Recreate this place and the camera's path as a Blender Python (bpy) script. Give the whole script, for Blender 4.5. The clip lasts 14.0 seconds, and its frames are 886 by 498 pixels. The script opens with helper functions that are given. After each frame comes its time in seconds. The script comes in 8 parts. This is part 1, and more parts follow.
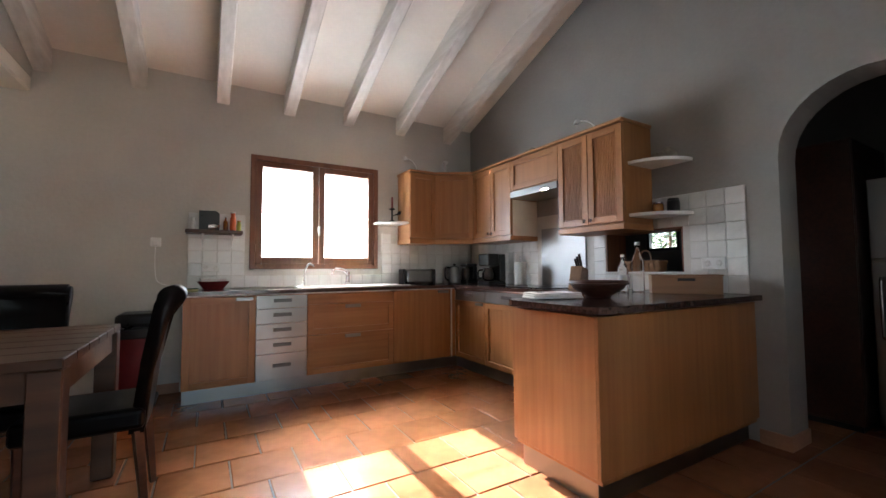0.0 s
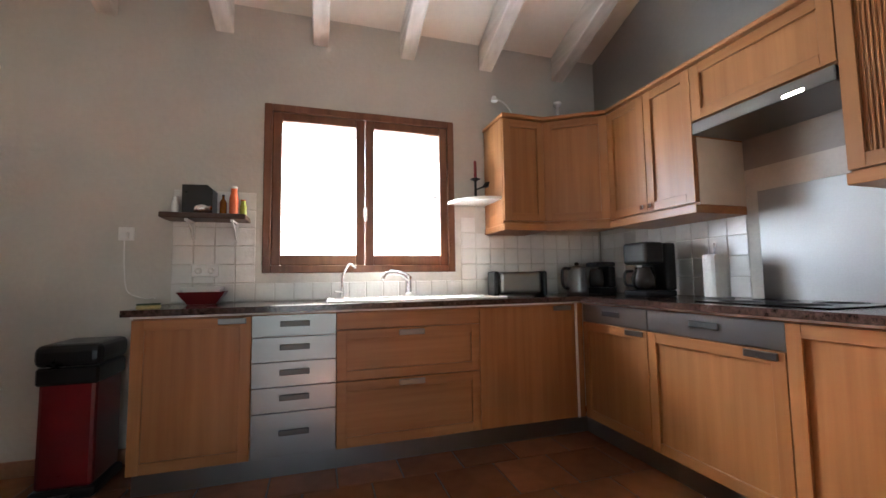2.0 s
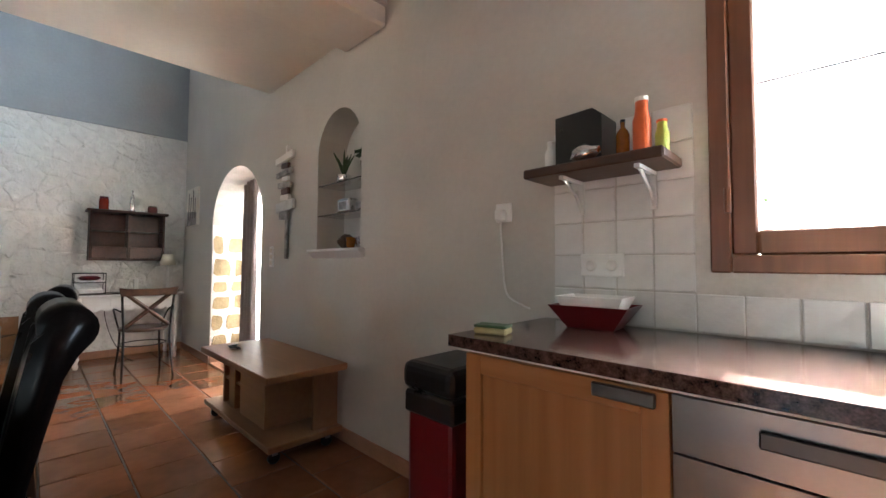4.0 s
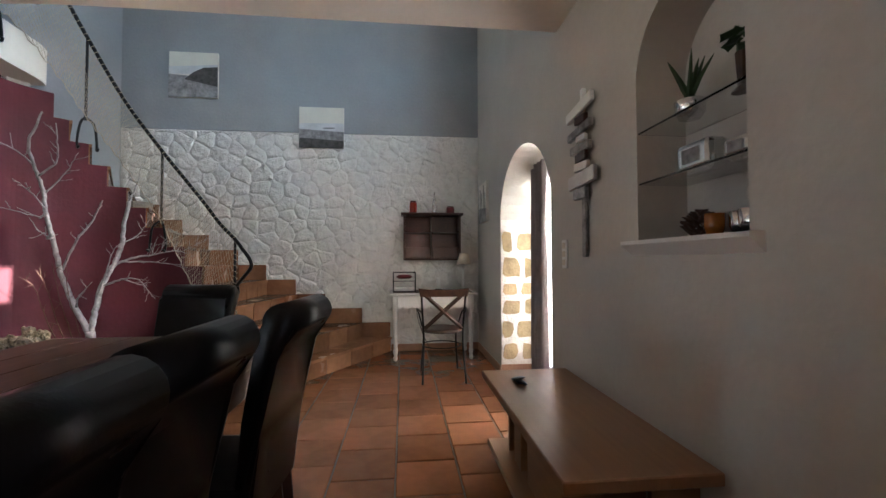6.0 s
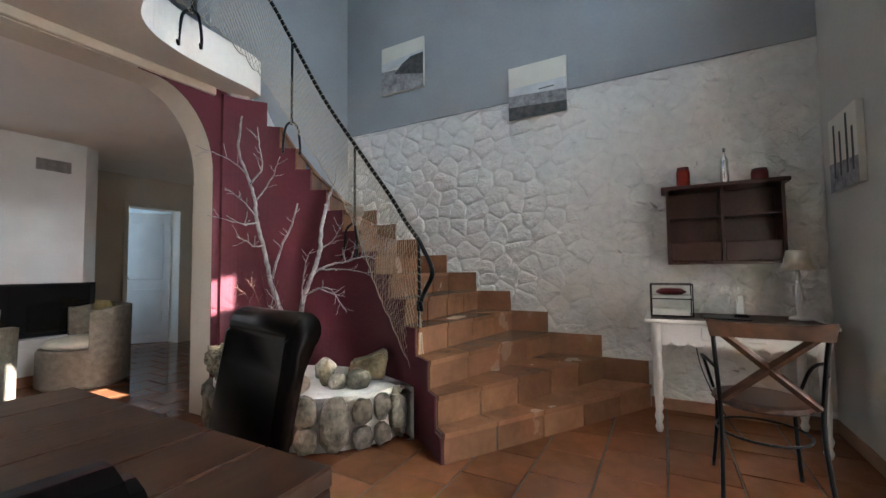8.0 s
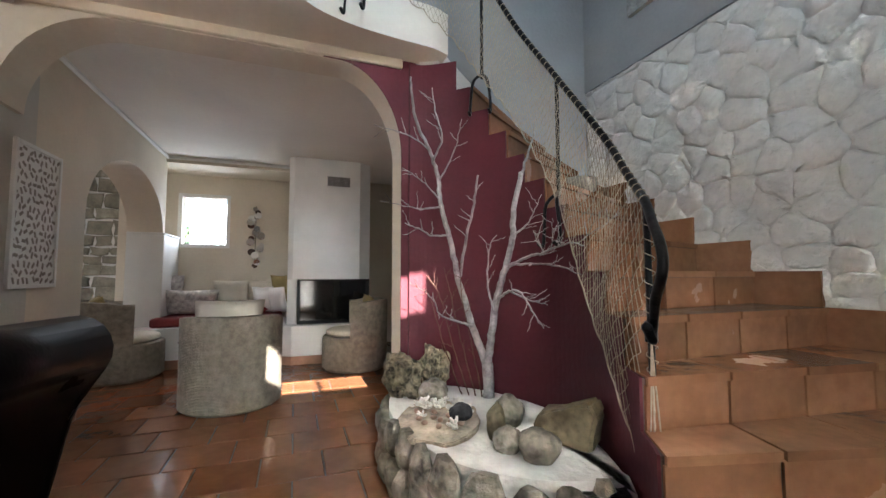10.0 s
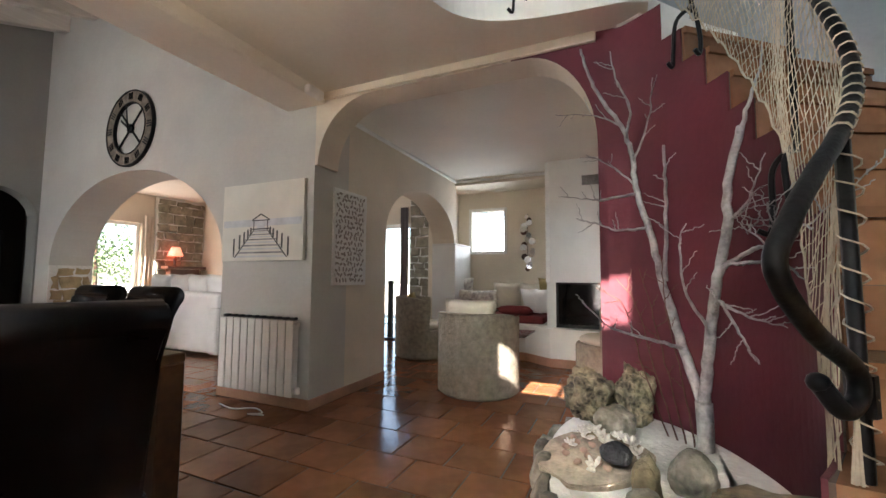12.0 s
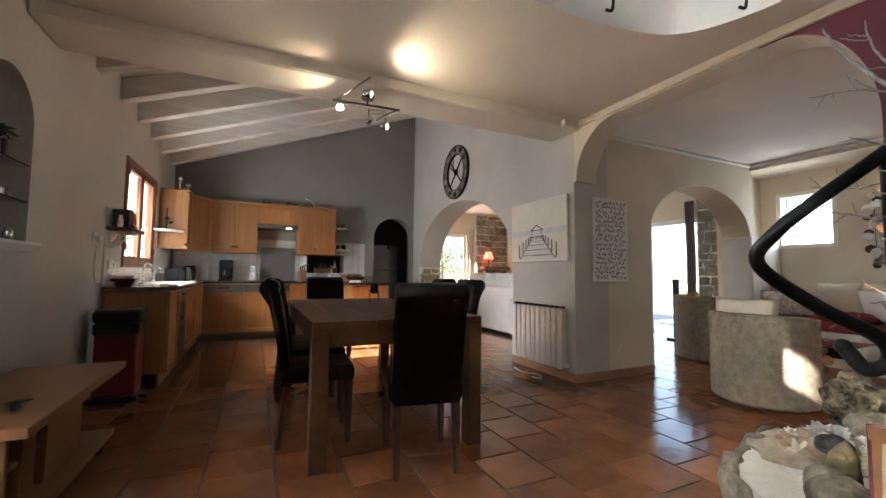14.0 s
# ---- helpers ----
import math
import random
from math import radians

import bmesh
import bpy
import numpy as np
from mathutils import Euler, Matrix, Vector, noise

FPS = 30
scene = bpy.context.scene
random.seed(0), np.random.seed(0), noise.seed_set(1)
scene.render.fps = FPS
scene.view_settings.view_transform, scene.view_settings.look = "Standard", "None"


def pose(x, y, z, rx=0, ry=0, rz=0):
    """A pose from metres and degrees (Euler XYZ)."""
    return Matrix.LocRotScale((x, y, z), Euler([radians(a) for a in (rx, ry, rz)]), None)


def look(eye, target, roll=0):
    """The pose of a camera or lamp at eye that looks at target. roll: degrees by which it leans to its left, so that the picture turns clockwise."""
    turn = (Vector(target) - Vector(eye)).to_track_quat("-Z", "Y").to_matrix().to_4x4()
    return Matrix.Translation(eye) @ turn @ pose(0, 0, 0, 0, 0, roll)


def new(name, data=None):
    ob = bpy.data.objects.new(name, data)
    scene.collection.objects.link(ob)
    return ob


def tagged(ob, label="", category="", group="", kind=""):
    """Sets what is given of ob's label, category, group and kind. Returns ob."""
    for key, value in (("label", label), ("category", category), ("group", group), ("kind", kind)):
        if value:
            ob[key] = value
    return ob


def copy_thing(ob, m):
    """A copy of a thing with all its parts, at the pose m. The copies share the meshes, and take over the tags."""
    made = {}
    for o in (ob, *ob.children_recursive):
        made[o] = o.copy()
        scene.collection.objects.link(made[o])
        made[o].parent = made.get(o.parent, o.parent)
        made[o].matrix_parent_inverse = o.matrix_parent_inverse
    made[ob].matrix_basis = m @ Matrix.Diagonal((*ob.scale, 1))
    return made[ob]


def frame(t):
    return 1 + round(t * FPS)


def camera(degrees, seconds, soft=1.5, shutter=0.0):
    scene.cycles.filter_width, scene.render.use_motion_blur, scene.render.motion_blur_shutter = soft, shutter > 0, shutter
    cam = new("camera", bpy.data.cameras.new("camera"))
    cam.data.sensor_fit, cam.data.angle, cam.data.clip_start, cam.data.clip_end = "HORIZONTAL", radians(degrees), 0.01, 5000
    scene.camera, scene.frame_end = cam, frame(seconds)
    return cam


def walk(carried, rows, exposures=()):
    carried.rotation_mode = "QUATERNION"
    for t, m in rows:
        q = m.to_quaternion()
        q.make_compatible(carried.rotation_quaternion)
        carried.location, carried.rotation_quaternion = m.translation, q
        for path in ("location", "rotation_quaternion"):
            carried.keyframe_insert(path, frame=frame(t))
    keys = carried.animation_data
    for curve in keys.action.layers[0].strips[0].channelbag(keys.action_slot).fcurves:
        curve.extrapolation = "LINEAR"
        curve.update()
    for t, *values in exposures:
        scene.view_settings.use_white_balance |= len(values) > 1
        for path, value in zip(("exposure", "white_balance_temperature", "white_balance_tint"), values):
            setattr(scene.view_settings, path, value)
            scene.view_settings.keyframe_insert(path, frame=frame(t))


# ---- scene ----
# camera and walk
cam = camera(95.7, 14.0)
PATH = [
    (0, (-0.232, 0.02, 1.068), (0.782, 1.741, 1.17), -0.3),
    (0.5, (-0.016, 0.368, 1.08), (0.986, 2.096, 1.178), -0.2),
    (1, (0.16, 0.75, 1.057), (1.172, 2.471, 1.176), -0.3),
    (1.5, (0.341, 1.096, 1.056), (1.245, 2.875, 1.177), -0.4),
    (2, (0.472, 1.497, 1.03), (1.061, 3.402, 1.177), -0.8),
    (2.5, (0.575, 1.894, 1.045), (0.697, 3.884, 1.199), -0.2),
    (3, (0.643, 2.276, 1.088), (0.159, 4.213, 1.201), 0.7),
    (3.5, (0.542, 2.617, 1.097), (-0.414, 4.37, 1.198), 0.6),
    (4, (0.377, 2.915, 1.098), (-1.019, 4.345, 1.178), 0.3),
    (6.3, (-0.861, 3.348, 1.122), (-2.859, 3.408, 1.192), -0.3),
    (6.5, (-1.004, 3.353, 1.112), (-3.002, 3.318, 1.19), -0.4),
    (7, (-1.412, 3.388, 1.097), (-3.38, 3.043, 1.181), -0.3),
    (7.5, (-1.735, 3.344, 1.109), (-3.628, 2.706, 1.203), -0.6),
    (8, (-2.088, 3.324, 1.115), (-3.838, 2.36, 1.215), -0.6),
    (8.2, (-2.209, 3.292, 1.117), (-3.887, 2.209, 1.221), -0.6),
    (10.3, (-3.438, 2.813, 1.044), (-3.905, 0.874, 1.185), -0.3),
    (10.5, (-3.535, 2.756, 1.035), (-3.842, 0.786, 1.186), -0.3),
    (10.6, (-3.568, 2.749, 1.043), (-3.791, 0.768, 1.195), -0.0),
    (11, (-3.719, 2.676, 1.055), (-3.609, 0.685, 1.203), 0.0),
    (11.5, (-3.877, 2.713, 1.049), (-3.409, 0.775, 1.199), 0.2),
    (12, (-4.067, 2.776, 1.06), (-3.253, 0.955, 1.202), 0.4),
    (12.5, (-4.248, 2.811, 1.056), (-3.06, 1.208, 1.197), 0.4),
    (13, (-4.463, 2.93, 1.047), (-2.965, 1.612, 1.179), 0.6),
    (13.5, (-4.664, 3.018, 1.049), (-2.983, 1.94, 1.178), 0.5),
    (14, (-4.809, 3.104, 1.042), (-3.001, 2.258, 1.168), 0.6),
]
EXPOSURES = [(0.0, 3.65, 5950, 10), (1.5, 3.72, 5950, 10), (2.5, 3.98, 5950, 10), (4.2, 4.0, 5950, 10), (6.3, 3.45, 5850, 10), (8.2, 3.45, 5850, 10), (10.3, 3.45, 6100, 10), (12.0, 3.42, 6350, 10), (14.0, 3.42, 6450, 10)]
walk(cam, [(t, look(eye, target, roll)) for t, eye, target, roll in PATH], EXPOSURES)

# world, sun and the daylight in the openings
SUN_ELEV, SUN_AZ = radians(32.0), radians(0.0)
world = bpy.data.worlds.new("sky")
scene.world = world
world.use_nodes = True
wn = world.node_tree
sky = wn.nodes.new("ShaderNodeTexSky")
sky.sky_type, sky.sun_disc = "NISHITA", False
sky.sun_elevation, sky.sun_rotation = SUN_ELEV, SUN_AZ
wn.links.new(sky.outputs[0], wn.nodes["Background"].inputs[0])
wn.nodes["Background"].inputs[1].default_value = 0.06
sun = new("sun", bpy.data.lights.new("sun", "SUN"))
sun.data.energy, sun.data.angle, sun.data.color = 5.0, radians(0.5), (1.0, 0.93, 0.82)
SUN_WAY = Vector((math.sin(SUN_AZ) * math.cos(SUN_ELEV), math.cos(SUN_AZ) * math.cos(SUN_ELEV), math.sin(SUN_ELEV)))
sun.matrix_world = look(SUN_WAY * 30, (0, 0, 0))


def daylight(eye, target, w, h, watts, color=(0.86, 0.93, 1.0)):
    lamp = new("window_daylight", bpy.data.lights.new("window_daylight", "AREA"))
    lamp.data.shape, lamp.data.size, lamp.data.size_y = "RECTANGLE", w, h
    lamp.data.energy, lamp.data.color = watts, color
    lamp.matrix_world = look(eye, target)
    return lamp


daylight((0.78, 4.62, 1.65), (0.78, 0, 2.6), 1.1, 0.95, 4.6)
daylight((-3.95, 4.85, 1.1), (-3.95, 0, 0.9), 1.2, 1.9, 0.8)
daylight((-3.52, 4.70, 3.58), (-3.6, 0, 2.4), 1.1, 0.5, 5.0, (0.66, 0.86, 1.0))
daylight((0.4, -3.55, 1.0), (0.2, 0, 1.6), 1.9, 1.9, 1.3)
daylight((5.05, -1.72, 1.15), (0, -1.6, 1.0), 0.95, 1.9, 1.3)
daylight((-2.1, -3.72, 1.8), (-2.4, 0, 0.8), 0.5, 0.6, 1.3)
daylight((4.26, 2.655, 1.435), (2.9, 2.2, 1.0), 0.3, 0.26, 0.06)


# materials
def mat(name, color, rough=0.6, metal=0.0, var=0.12, scale=6.0, bump=0.15, fine=60.0, dark=None, jitter=0.0, coat=0.0, spec=0.5, depth=0.02):
    m = bpy.data.materials.new(name)
    m.use_nodes = True
    t, b = m.node_tree, m.node_tree.nodes["Principled BSDF"]
    b.inputs["Roughness"].default_value, b.inputs["Metallic"].default_value = rough, metal
    b.inputs["Coat Weight"].default_value, b.inputs["Specular IOR Level"].default_value = coat, spec
    co = t.nodes.new("ShaderNodeTexCoord")
    big, small = t.nodes.new("ShaderNodeTexNoise"), t.nodes.new("ShaderNodeTexNoise")
    for n, sc in ((big, scale), (small, fine)):
        t.links.new(co.outputs["Object"], n.inputs["Vector"])
        n.inputs["Scale"].default_value, n.inputs["Detail"].default_value = sc, 6.0
    ramp = t.nodes.new("ShaderNodeMix")
    ramp.data_type = "RGBA"
    lo = dark if dark else tuple(c * (1 - 2 * var) for c in color)
    hi = tuple(min(1.0, c * (1 + var)) for c in color)
    ramp.inputs["A"].default_value, ramp.inputs["B"].default_value = (*lo, 1), (*hi, 1)
    add = t.nodes.new("ShaderNodeMath")
    add.operation = "MULTIPLY_ADD"
    t.links.new(small.outputs["Fac"], add.inputs[0])
    add.inputs[1].default_value = 0.4
    t.links.new(big.outputs["Fac"], add.inputs[2])
    rng = t.nodes.new("ShaderNodeMapRange")
    rng.inputs["From Min"].default_value, rng.inputs["From Max"].default_value = 0.45, 0.95
    t.links.new(add.outputs[0], rng.inputs["Value"])
    t.links.new(rng.outputs[0], ramp.inputs["Factor"])
    out = ramp.outputs["Result"]
    if jitter:
        info, hsv = t.nodes.new("ShaderNodeObjectInfo"), t.nodes.new("ShaderNodeHueSaturation")
        r2 = t.nodes.new("ShaderNodeMapRange")
        r2.inputs["To Min"].default_value, r2.inputs["To Max"].default_value = 1 - jitter, 1 + jitter
        isl = t.nodes.new("ShaderNodeNewGeometry")
        mixr = t.nodes.new("ShaderNodeMath")
        mixr.operation = "ADD"
        t.links.new(info.outputs["Random"], mixr.inputs[0])
        t.links.new(isl.outputs["Random Per Island"], mixr.inputs[1])
        fr = t.nodes.new("ShaderNodeMath")
        fr.operation = "FRACT"
        t.links.new(mixr.outputs[0], fr.inputs[0])
        t.links.new(fr.outputs[0], r2.inputs["Value"])
        t.links.new(r2.outputs[0], hsv.inputs["Value"])
        t.links.new(out, hsv.inputs["Color"])
        out = hsv.outputs["Color"]
    t.links.new(out, b.inputs["Base Color"])
    if bump:
        bn = t.nodes.new("ShaderNodeBump")
        bn.inputs["Strength"].default_value, bn.inputs["Distance"].default_value = bump, depth
        t.links.new(add.outputs[0], bn.inputs["Height"])
        t.links.new(bn.outputs[0], b.inputs["Normal"])
    rr = t.nodes.new("ShaderNodeMapRange")
    rr.inputs["To Min"].default_value, rr.inputs["To Max"].default_value = max(0.02, rough * 0.8), min(1.0, rough * 1.2)
    t.links.new(big.outputs["Fac"], rr.inputs["Value"])
    t.links.new(rr.outputs[0], b.inputs["Roughness"])
    return m


def wood(name, c1, c2, axis=2, scale=5.0, rough=0.45, bump=0.1, coat=0.0, jitter=0.0):
    m = bpy.data.materials.new(name)
    m.use_nodes = True
    t, b = m.node_tree, m.node_tree.nodes["Principled BSDF"]
    co, mp = t.nodes.new("ShaderNodeTexCoord"), t.nodes.new("ShaderNodeMapping")
    sc = [scale * 8, scale * 8, scale * 8]
    sc[axis] = scale * 0.35
    mp.inputs["Scale"].default_value = sc
    t.links.new(co.outputs["Object"], mp.inputs["Vector"])
    n1, n2 = t.nodes.new("ShaderNodeTexNoise"), t.nodes.new("ShaderNodeTexNoise")
    n1.inputs["Scale"].default_value, n1.inputs["Detail"].default_value = 1.0, 5.0
    n2.inputs["Scale"].default_value, n2.inputs["Detail"].default_value = 0.12, 3.0
    for n in (n1, n2):
        t.links.new(mp.outputs[0], n.inputs["Vector"])
    add = t.nodes.new("ShaderNodeMath")
    add.operation = "ADD"
    t.links.new(n1.outputs["Fac"], add.inputs[0])
    t.links.new(n2.outputs["Fac"], add.inputs[1])
    rng = t.nodes.new("ShaderNodeMapRange")
    rng.inputs["From Min"].default_value, rng.inputs["From Max"].default_value = 0.7, 1.3
    t.links.new(add.outputs[0], rng.inputs["Value"])
    mix = t.nodes.new("ShaderNodeMix")
    mix.data_type = "RGBA"
    mix.inputs["A"].default_value, mix.inputs["B"].default_value = (*c1, 1), (*c2, 1)
    t.links.new(rng.outputs[0], mix.inputs["Factor"])
    out = mix.outputs["Result"]
    if jitter:
        info, hsv, r2 = t.nodes.new("ShaderNodeObjectInfo"), t.nodes.new("ShaderNodeHueSaturation"), t.nodes.new("ShaderNodeMapRange")
        r2.inputs["To Min"].default_value, r2.inputs["To Max"].default_value = 1 - jitter, 1 + jitter
        t.links.new(info.outputs["Random"], r2.inputs["Value"])
        t.links.new(r2.outputs[0], hsv.inputs["Value"])
        t.links.new(out, hsv.inputs["Color"])
        out = hsv.outputs["Color"]
    t.links.new(out, b.inputs["Base Color"])
    b.inputs["Roughness"].default_value, b.inputs["Coat Weight"].default_value = rough, coat
    bn = t.nodes.new("ShaderNodeBump")
    bn.inputs["Strength"].default_value, bn.inputs["Distance"].default_value = bump, 0.005
    t.links.new(n1.outputs["Fac"], bn.inputs["Height"])
    t.links.new(bn.outputs[0], b.inputs["Normal"])
    return m


def glass(name, color=(1, 1, 1), rough=0.0, ior=1.45):
    m = mat(name, color, rough, 0, 0, bump=0)
    b = m.node_tree.nodes["Principled BSDF"]
    b.inputs["Transmission Weight"].default_value, b.inputs["IOR"].default_value = 1.0, ior
    return m


def glow(name, color, strength):
    m = bpy.data.materials.new(name)
    m.use_nodes = True
    b = m.node_tree.nodes["Principled BSDF"]
    b.inputs["Emission Color"].default_value, b.inputs["Emission Strength"].default_value = (*color, 1), strength
    return m


PLASTER = mat("grey_beige_plaster", (0.55, 0.525, 0.475), 0.85, var=0.05, scale=2.0, bump=0.25, fine=35)
PLASTER_GREY = mat("blue_grey_plaster", (0.33, 0.34, 0.35), 0.85, var=0.06, scale=2.0, bump=0.25, fine=35)
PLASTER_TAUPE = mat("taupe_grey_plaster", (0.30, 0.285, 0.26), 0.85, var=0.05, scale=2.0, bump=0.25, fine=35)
PLASTER_CREAM = mat("cream_plaster", (0.70, 0.62, 0.505), 0.85, var=0.05, scale=2.0, bump=0.2, fine=35)
CEIL = mat("white_ceiling_paint", (0.82, 0.77, 0.69), 0.9, var=0.04, scale=1.5, bump=0.2, fine=30)
WHITE = mat("white_paint", (0.80, 0.79, 0.76), 0.6, var=0.04, scale=4, bump=0.1)
BEAM = wood("white_limewashed_wood", (0.55, 0.51, 0.46), (0.76, 0.72, 0.67), 1, 3.0, 0.7, 0.3)
BURGUNDY = mat("burgundy_plaster", (0.098, 0.012, 0.021), 0.75, var=0.12, scale=2.5, bump=0.25, fine=30)
STONE_WHITE = mat("whitewashed_stone", (0.76, 0.74, 0.70), 0.85, var=0.05, scale=13, bump=0.75, fine=42, depth=0.035)
MORTAR = mat("white_lime_mortar", (0.76, 0.74, 0.70), 0.9, var=0.06, scale=10, bump=0.6, fine=40, depth=0.03)
STONE_YELLOW = mat("yellow_limestone", (0.44, 0.33, 0.18), 0.85, var=0.18, scale=10, bump=0.6, fine=50, jitter=0.15)
# Near-black wall colour stands in for the unlit passage's shade.
PANTRY_SHADE = mat("pantry_wall_shade", (0.10, 0.095, 0.09), 0.9, var=0.06, bump=0.15)
STONE_RUBBLE = mat("brown_grey_rubble_stone", (0.29, 0.265, 0.205), 0.85, var=0.25, scale=8, bump=0.6, fine=40, jitter=0.3)
TERRA = mat("glazed_terracotta_tile", (0.225, 0.090, 0.042), 0.135, var=0.14, scale=3.0, bump=0.10, fine=14, jitter=0.20, spec=0.32)
TERRA_STEP = mat("terracotta_step_tile", (0.30, 0.150, 0.080), 0.26, var=0.16, scale=3, bump=0.2, fine=22, jitter=0.24)
GROUT = mat("grey_brown_grout", (0.10, 0.072, 0.055), 0.9, var=0.15, scale=15, bump=0.3)
STEEL_MATT = mat("matt_brushed_steel", (0.34, 0.335, 0.33), 0.46, 1.0, var=0.06, scale=3, bump=0.0, fine=120)
SKIRT = mat("terracotta_skirting", (0.38, 0.20, 0.12), 0.5, var=0.15, scale=6, bump=0.15)
TILE_WHITE = mat("white_glazed_tile", (0.74, 0.73, 0.70), 0.12, var=0.04, scale=14, bump=0.25, fine=22, jitter=0.06)
TILE_GROUT = mat("pale_tile_grout", (0.60, 0.57, 0.52), 0.9, var=0.08)
OAK = wood("honey_oak_veneer", (0.27, 0.110, 0.034), (0.385, 0.178, 0.062), 2, 4.0, 0.38, 0.06, jitter=0.07)
OAK_X = wood("honey_oak_veneer_cross", (0.27, 0.110, 0.034), (0.385, 0.178, 0.062), 0, 4.0, 0.38, 0.06, jitter=0.07)
OAK_LIGHT = wood("light_oak_laminate", (0.24, 0.12, 0.055), (0.31, 0.165, 0.08), 0, 4.0, 0.4, 0.05)
STEEL = mat("brushed_steel", (0.25, 0.245, 0.24), 0.30, 1.0, var=0.04, scale=3, bump=0.0, fine=120)
# Steel darkened to carry recess shade in drawer grips; also the outer window wire.
STEEL_DARKENED = mat("darkened_steel", (0.10, 0.097, 0.094), 0.4, 0.9, var=0.05, scale=5, bump=0.0)
CHROME = mat("chrome", (0.75, 0.75, 0.75), 0.08, 1.0, var=0.02, bump=0)
GRANITE = mat("brown_polished_granite", (0.075, 0.042, 0.034), 0.13, var=0.45, scale=60, bump=0.02, fine=240)
WINDOW_WOOD = wood("reddish_brown_window_wood", (0.13, 0.045, 0.02), (0.22, 0.085, 0.035), 2, 5.0, 0.4, 0.12)
DARK_WOOD = wood("dark_red_brown_wood", (0.035, 0.012, 0.007), (0.075, 0.025, 0.014), 0, 5.0, 0.35, 0.1)
TABLE_WOOD = wood("rustic_brown_wood", (0.042, 0.016, 0.007), (0.10, 0.043, 0.018), 0, 3.0, 0.42, 0.25)
LEATHER = mat("dark_brown_leather", (0.004, 0.003, 0.003), 0.30, var=0.2, scale=8, bump=0.05, fine=180, spec=0.13)
BLACK = mat("black_plastic", (0.012, 0.012, 0.013), 0.3, var=0.1, scale=10, bump=0.03, spec=0.35)
IRON = mat("black_wrought_iron", (0.010, 0.010, 0.011), 0.42, 0.6, var=0.2, scale=20, bump=0.15)
RED = mat("red_enamel", (0.14, 0.006, 0.009), 0.3, var=0.1, scale=8, bump=0.02)
ROPE = mat("natural_rope", (0.46, 0.39, 0.29), 0.9, var=0.12, scale=40, bump=0.2)
BARK = mat("silver_grey_driftwood", (0.38, 0.365, 0.355), 0.7, var=0.32, scale=14, bump=0.5, fine=60)
TWIG = mat("red_brown_twig", (0.11, 0.05, 0.032), 0.8, var=0.2, scale=20, bump=0.3)
ROCK = mat("grey_green_rock", (0.26, 0.23, 0.18), 0.85, var=0.40, scale=9, bump=1.0, fine=34, jitter=0.25, depth=0.03)
CORAL = mat("white_coral", (0.74, 0.70, 0.63), 0.9, var=0.1, scale=30, bump=0.6)
LAVA = mat("dark_lava_stone", (0.05, 0.05, 0.055), 0.9, var=0.2, scale=40, bump=1.0)
WICKER = mat("grey_beige_wicker", (0.31, 0.265, 0.21), 0.8, var=0.2, scale=20, bump=0.5, fine=90)
CUSHION = mat("cream_cotton", (0.66, 0.60, 0.50), 0.95, var=0.05, scale=8, bump=0.2, fine=200)
LINEN = mat("white_linen", (0.80, 0.79, 0.78), 0.95, var=0.03, scale=6, bump=0.2, fine=180)
RED_CLOTH = mat("dark_red_cushion_cloth", (0.20, 0.025, 0.025), 0.9, var=0.12, scale=9, bump=0.2, fine=180)
OCHRE = mat("ochre_cushion_cloth", (0.33, 0.25, 0.10), 0.9, var=0.12, scale=9, bump=0.2, fine=180)
PATTERN = mat("grey_white_patterned_cloth", (0.62, 0.58, 0.54), 0.9, var=0.3, scale=22, bump=0.2, fine=90, dark=(0.30, 0.26, 0.25))
RADIATOR = mat("white_radiator_enamel", (0.84, 0.82, 0.78), 0.25, var=0.03, bump=0.02)
CANVAS = mat("cream_canvas_print", (0.74, 0.70, 0.61), 0.8, var=0.05, scale=5, bump=0.1, fine=250)
INK = mat("dark_print_ink", (0.09, 0.085, 0.08), 0.8, var=0.3, scale=20, bump=0.05)
GREY_INK = mat("grey_print_ink", (0.33, 0.32, 0.32), 0.8, var=0.3, scale=14, bump=0.05)
PALE_INK = mat("pale_print_ink", (0.62, 0.62, 0.62), 0.8, var=0.1, scale=10, bump=0.05)
GLASS = glass("clear_glass")
FIRE_GLASS = mat("black_firebox_glass", (0.008, 0.008, 0.008), 0.06, var=0.1, bump=0)
PAPER = mat("white_paper", (0.78, 0.76, 0.72), 0.95, var=0.04, scale=15, bump=0.2)
ORANGE = mat("orange_plastic", (0.70, 0.13, 0.03), 0.35, var=0.06, bump=0.02)
AMBER = mat("amber_glass", (0.28, 0.09, 0.01), 0.12, var=0.2, bump=0)
GREEN_LEAF = mat("dark_green_leaf", (0.035, 0.075, 0.025), 0.5, var=0.3, scale=20, bump=0.1)
FOLIAGE = mat("garden_foliage", (0.07, 0.12, 0.035), 0.7, var=0.4, scale=5, bump=0.3, jitter=0.4)
GRAVEL = mat("pale_terrace_stone", (0.50, 0.46, 0.40), 0.9, var=0.15, scale=5, bump=0.3)
WATER = mat("pool_water", (0.10, 0.38, 0.45), 0.1, var=0.1, bump=0.1)
LAMP_ON = glow("lit_bulb", (1.0, 0.86, 0.6), 8.0)
SHADE_RED = glow("lit_red_lampshade", (0.8, 0.10, 0.04), 0.3)


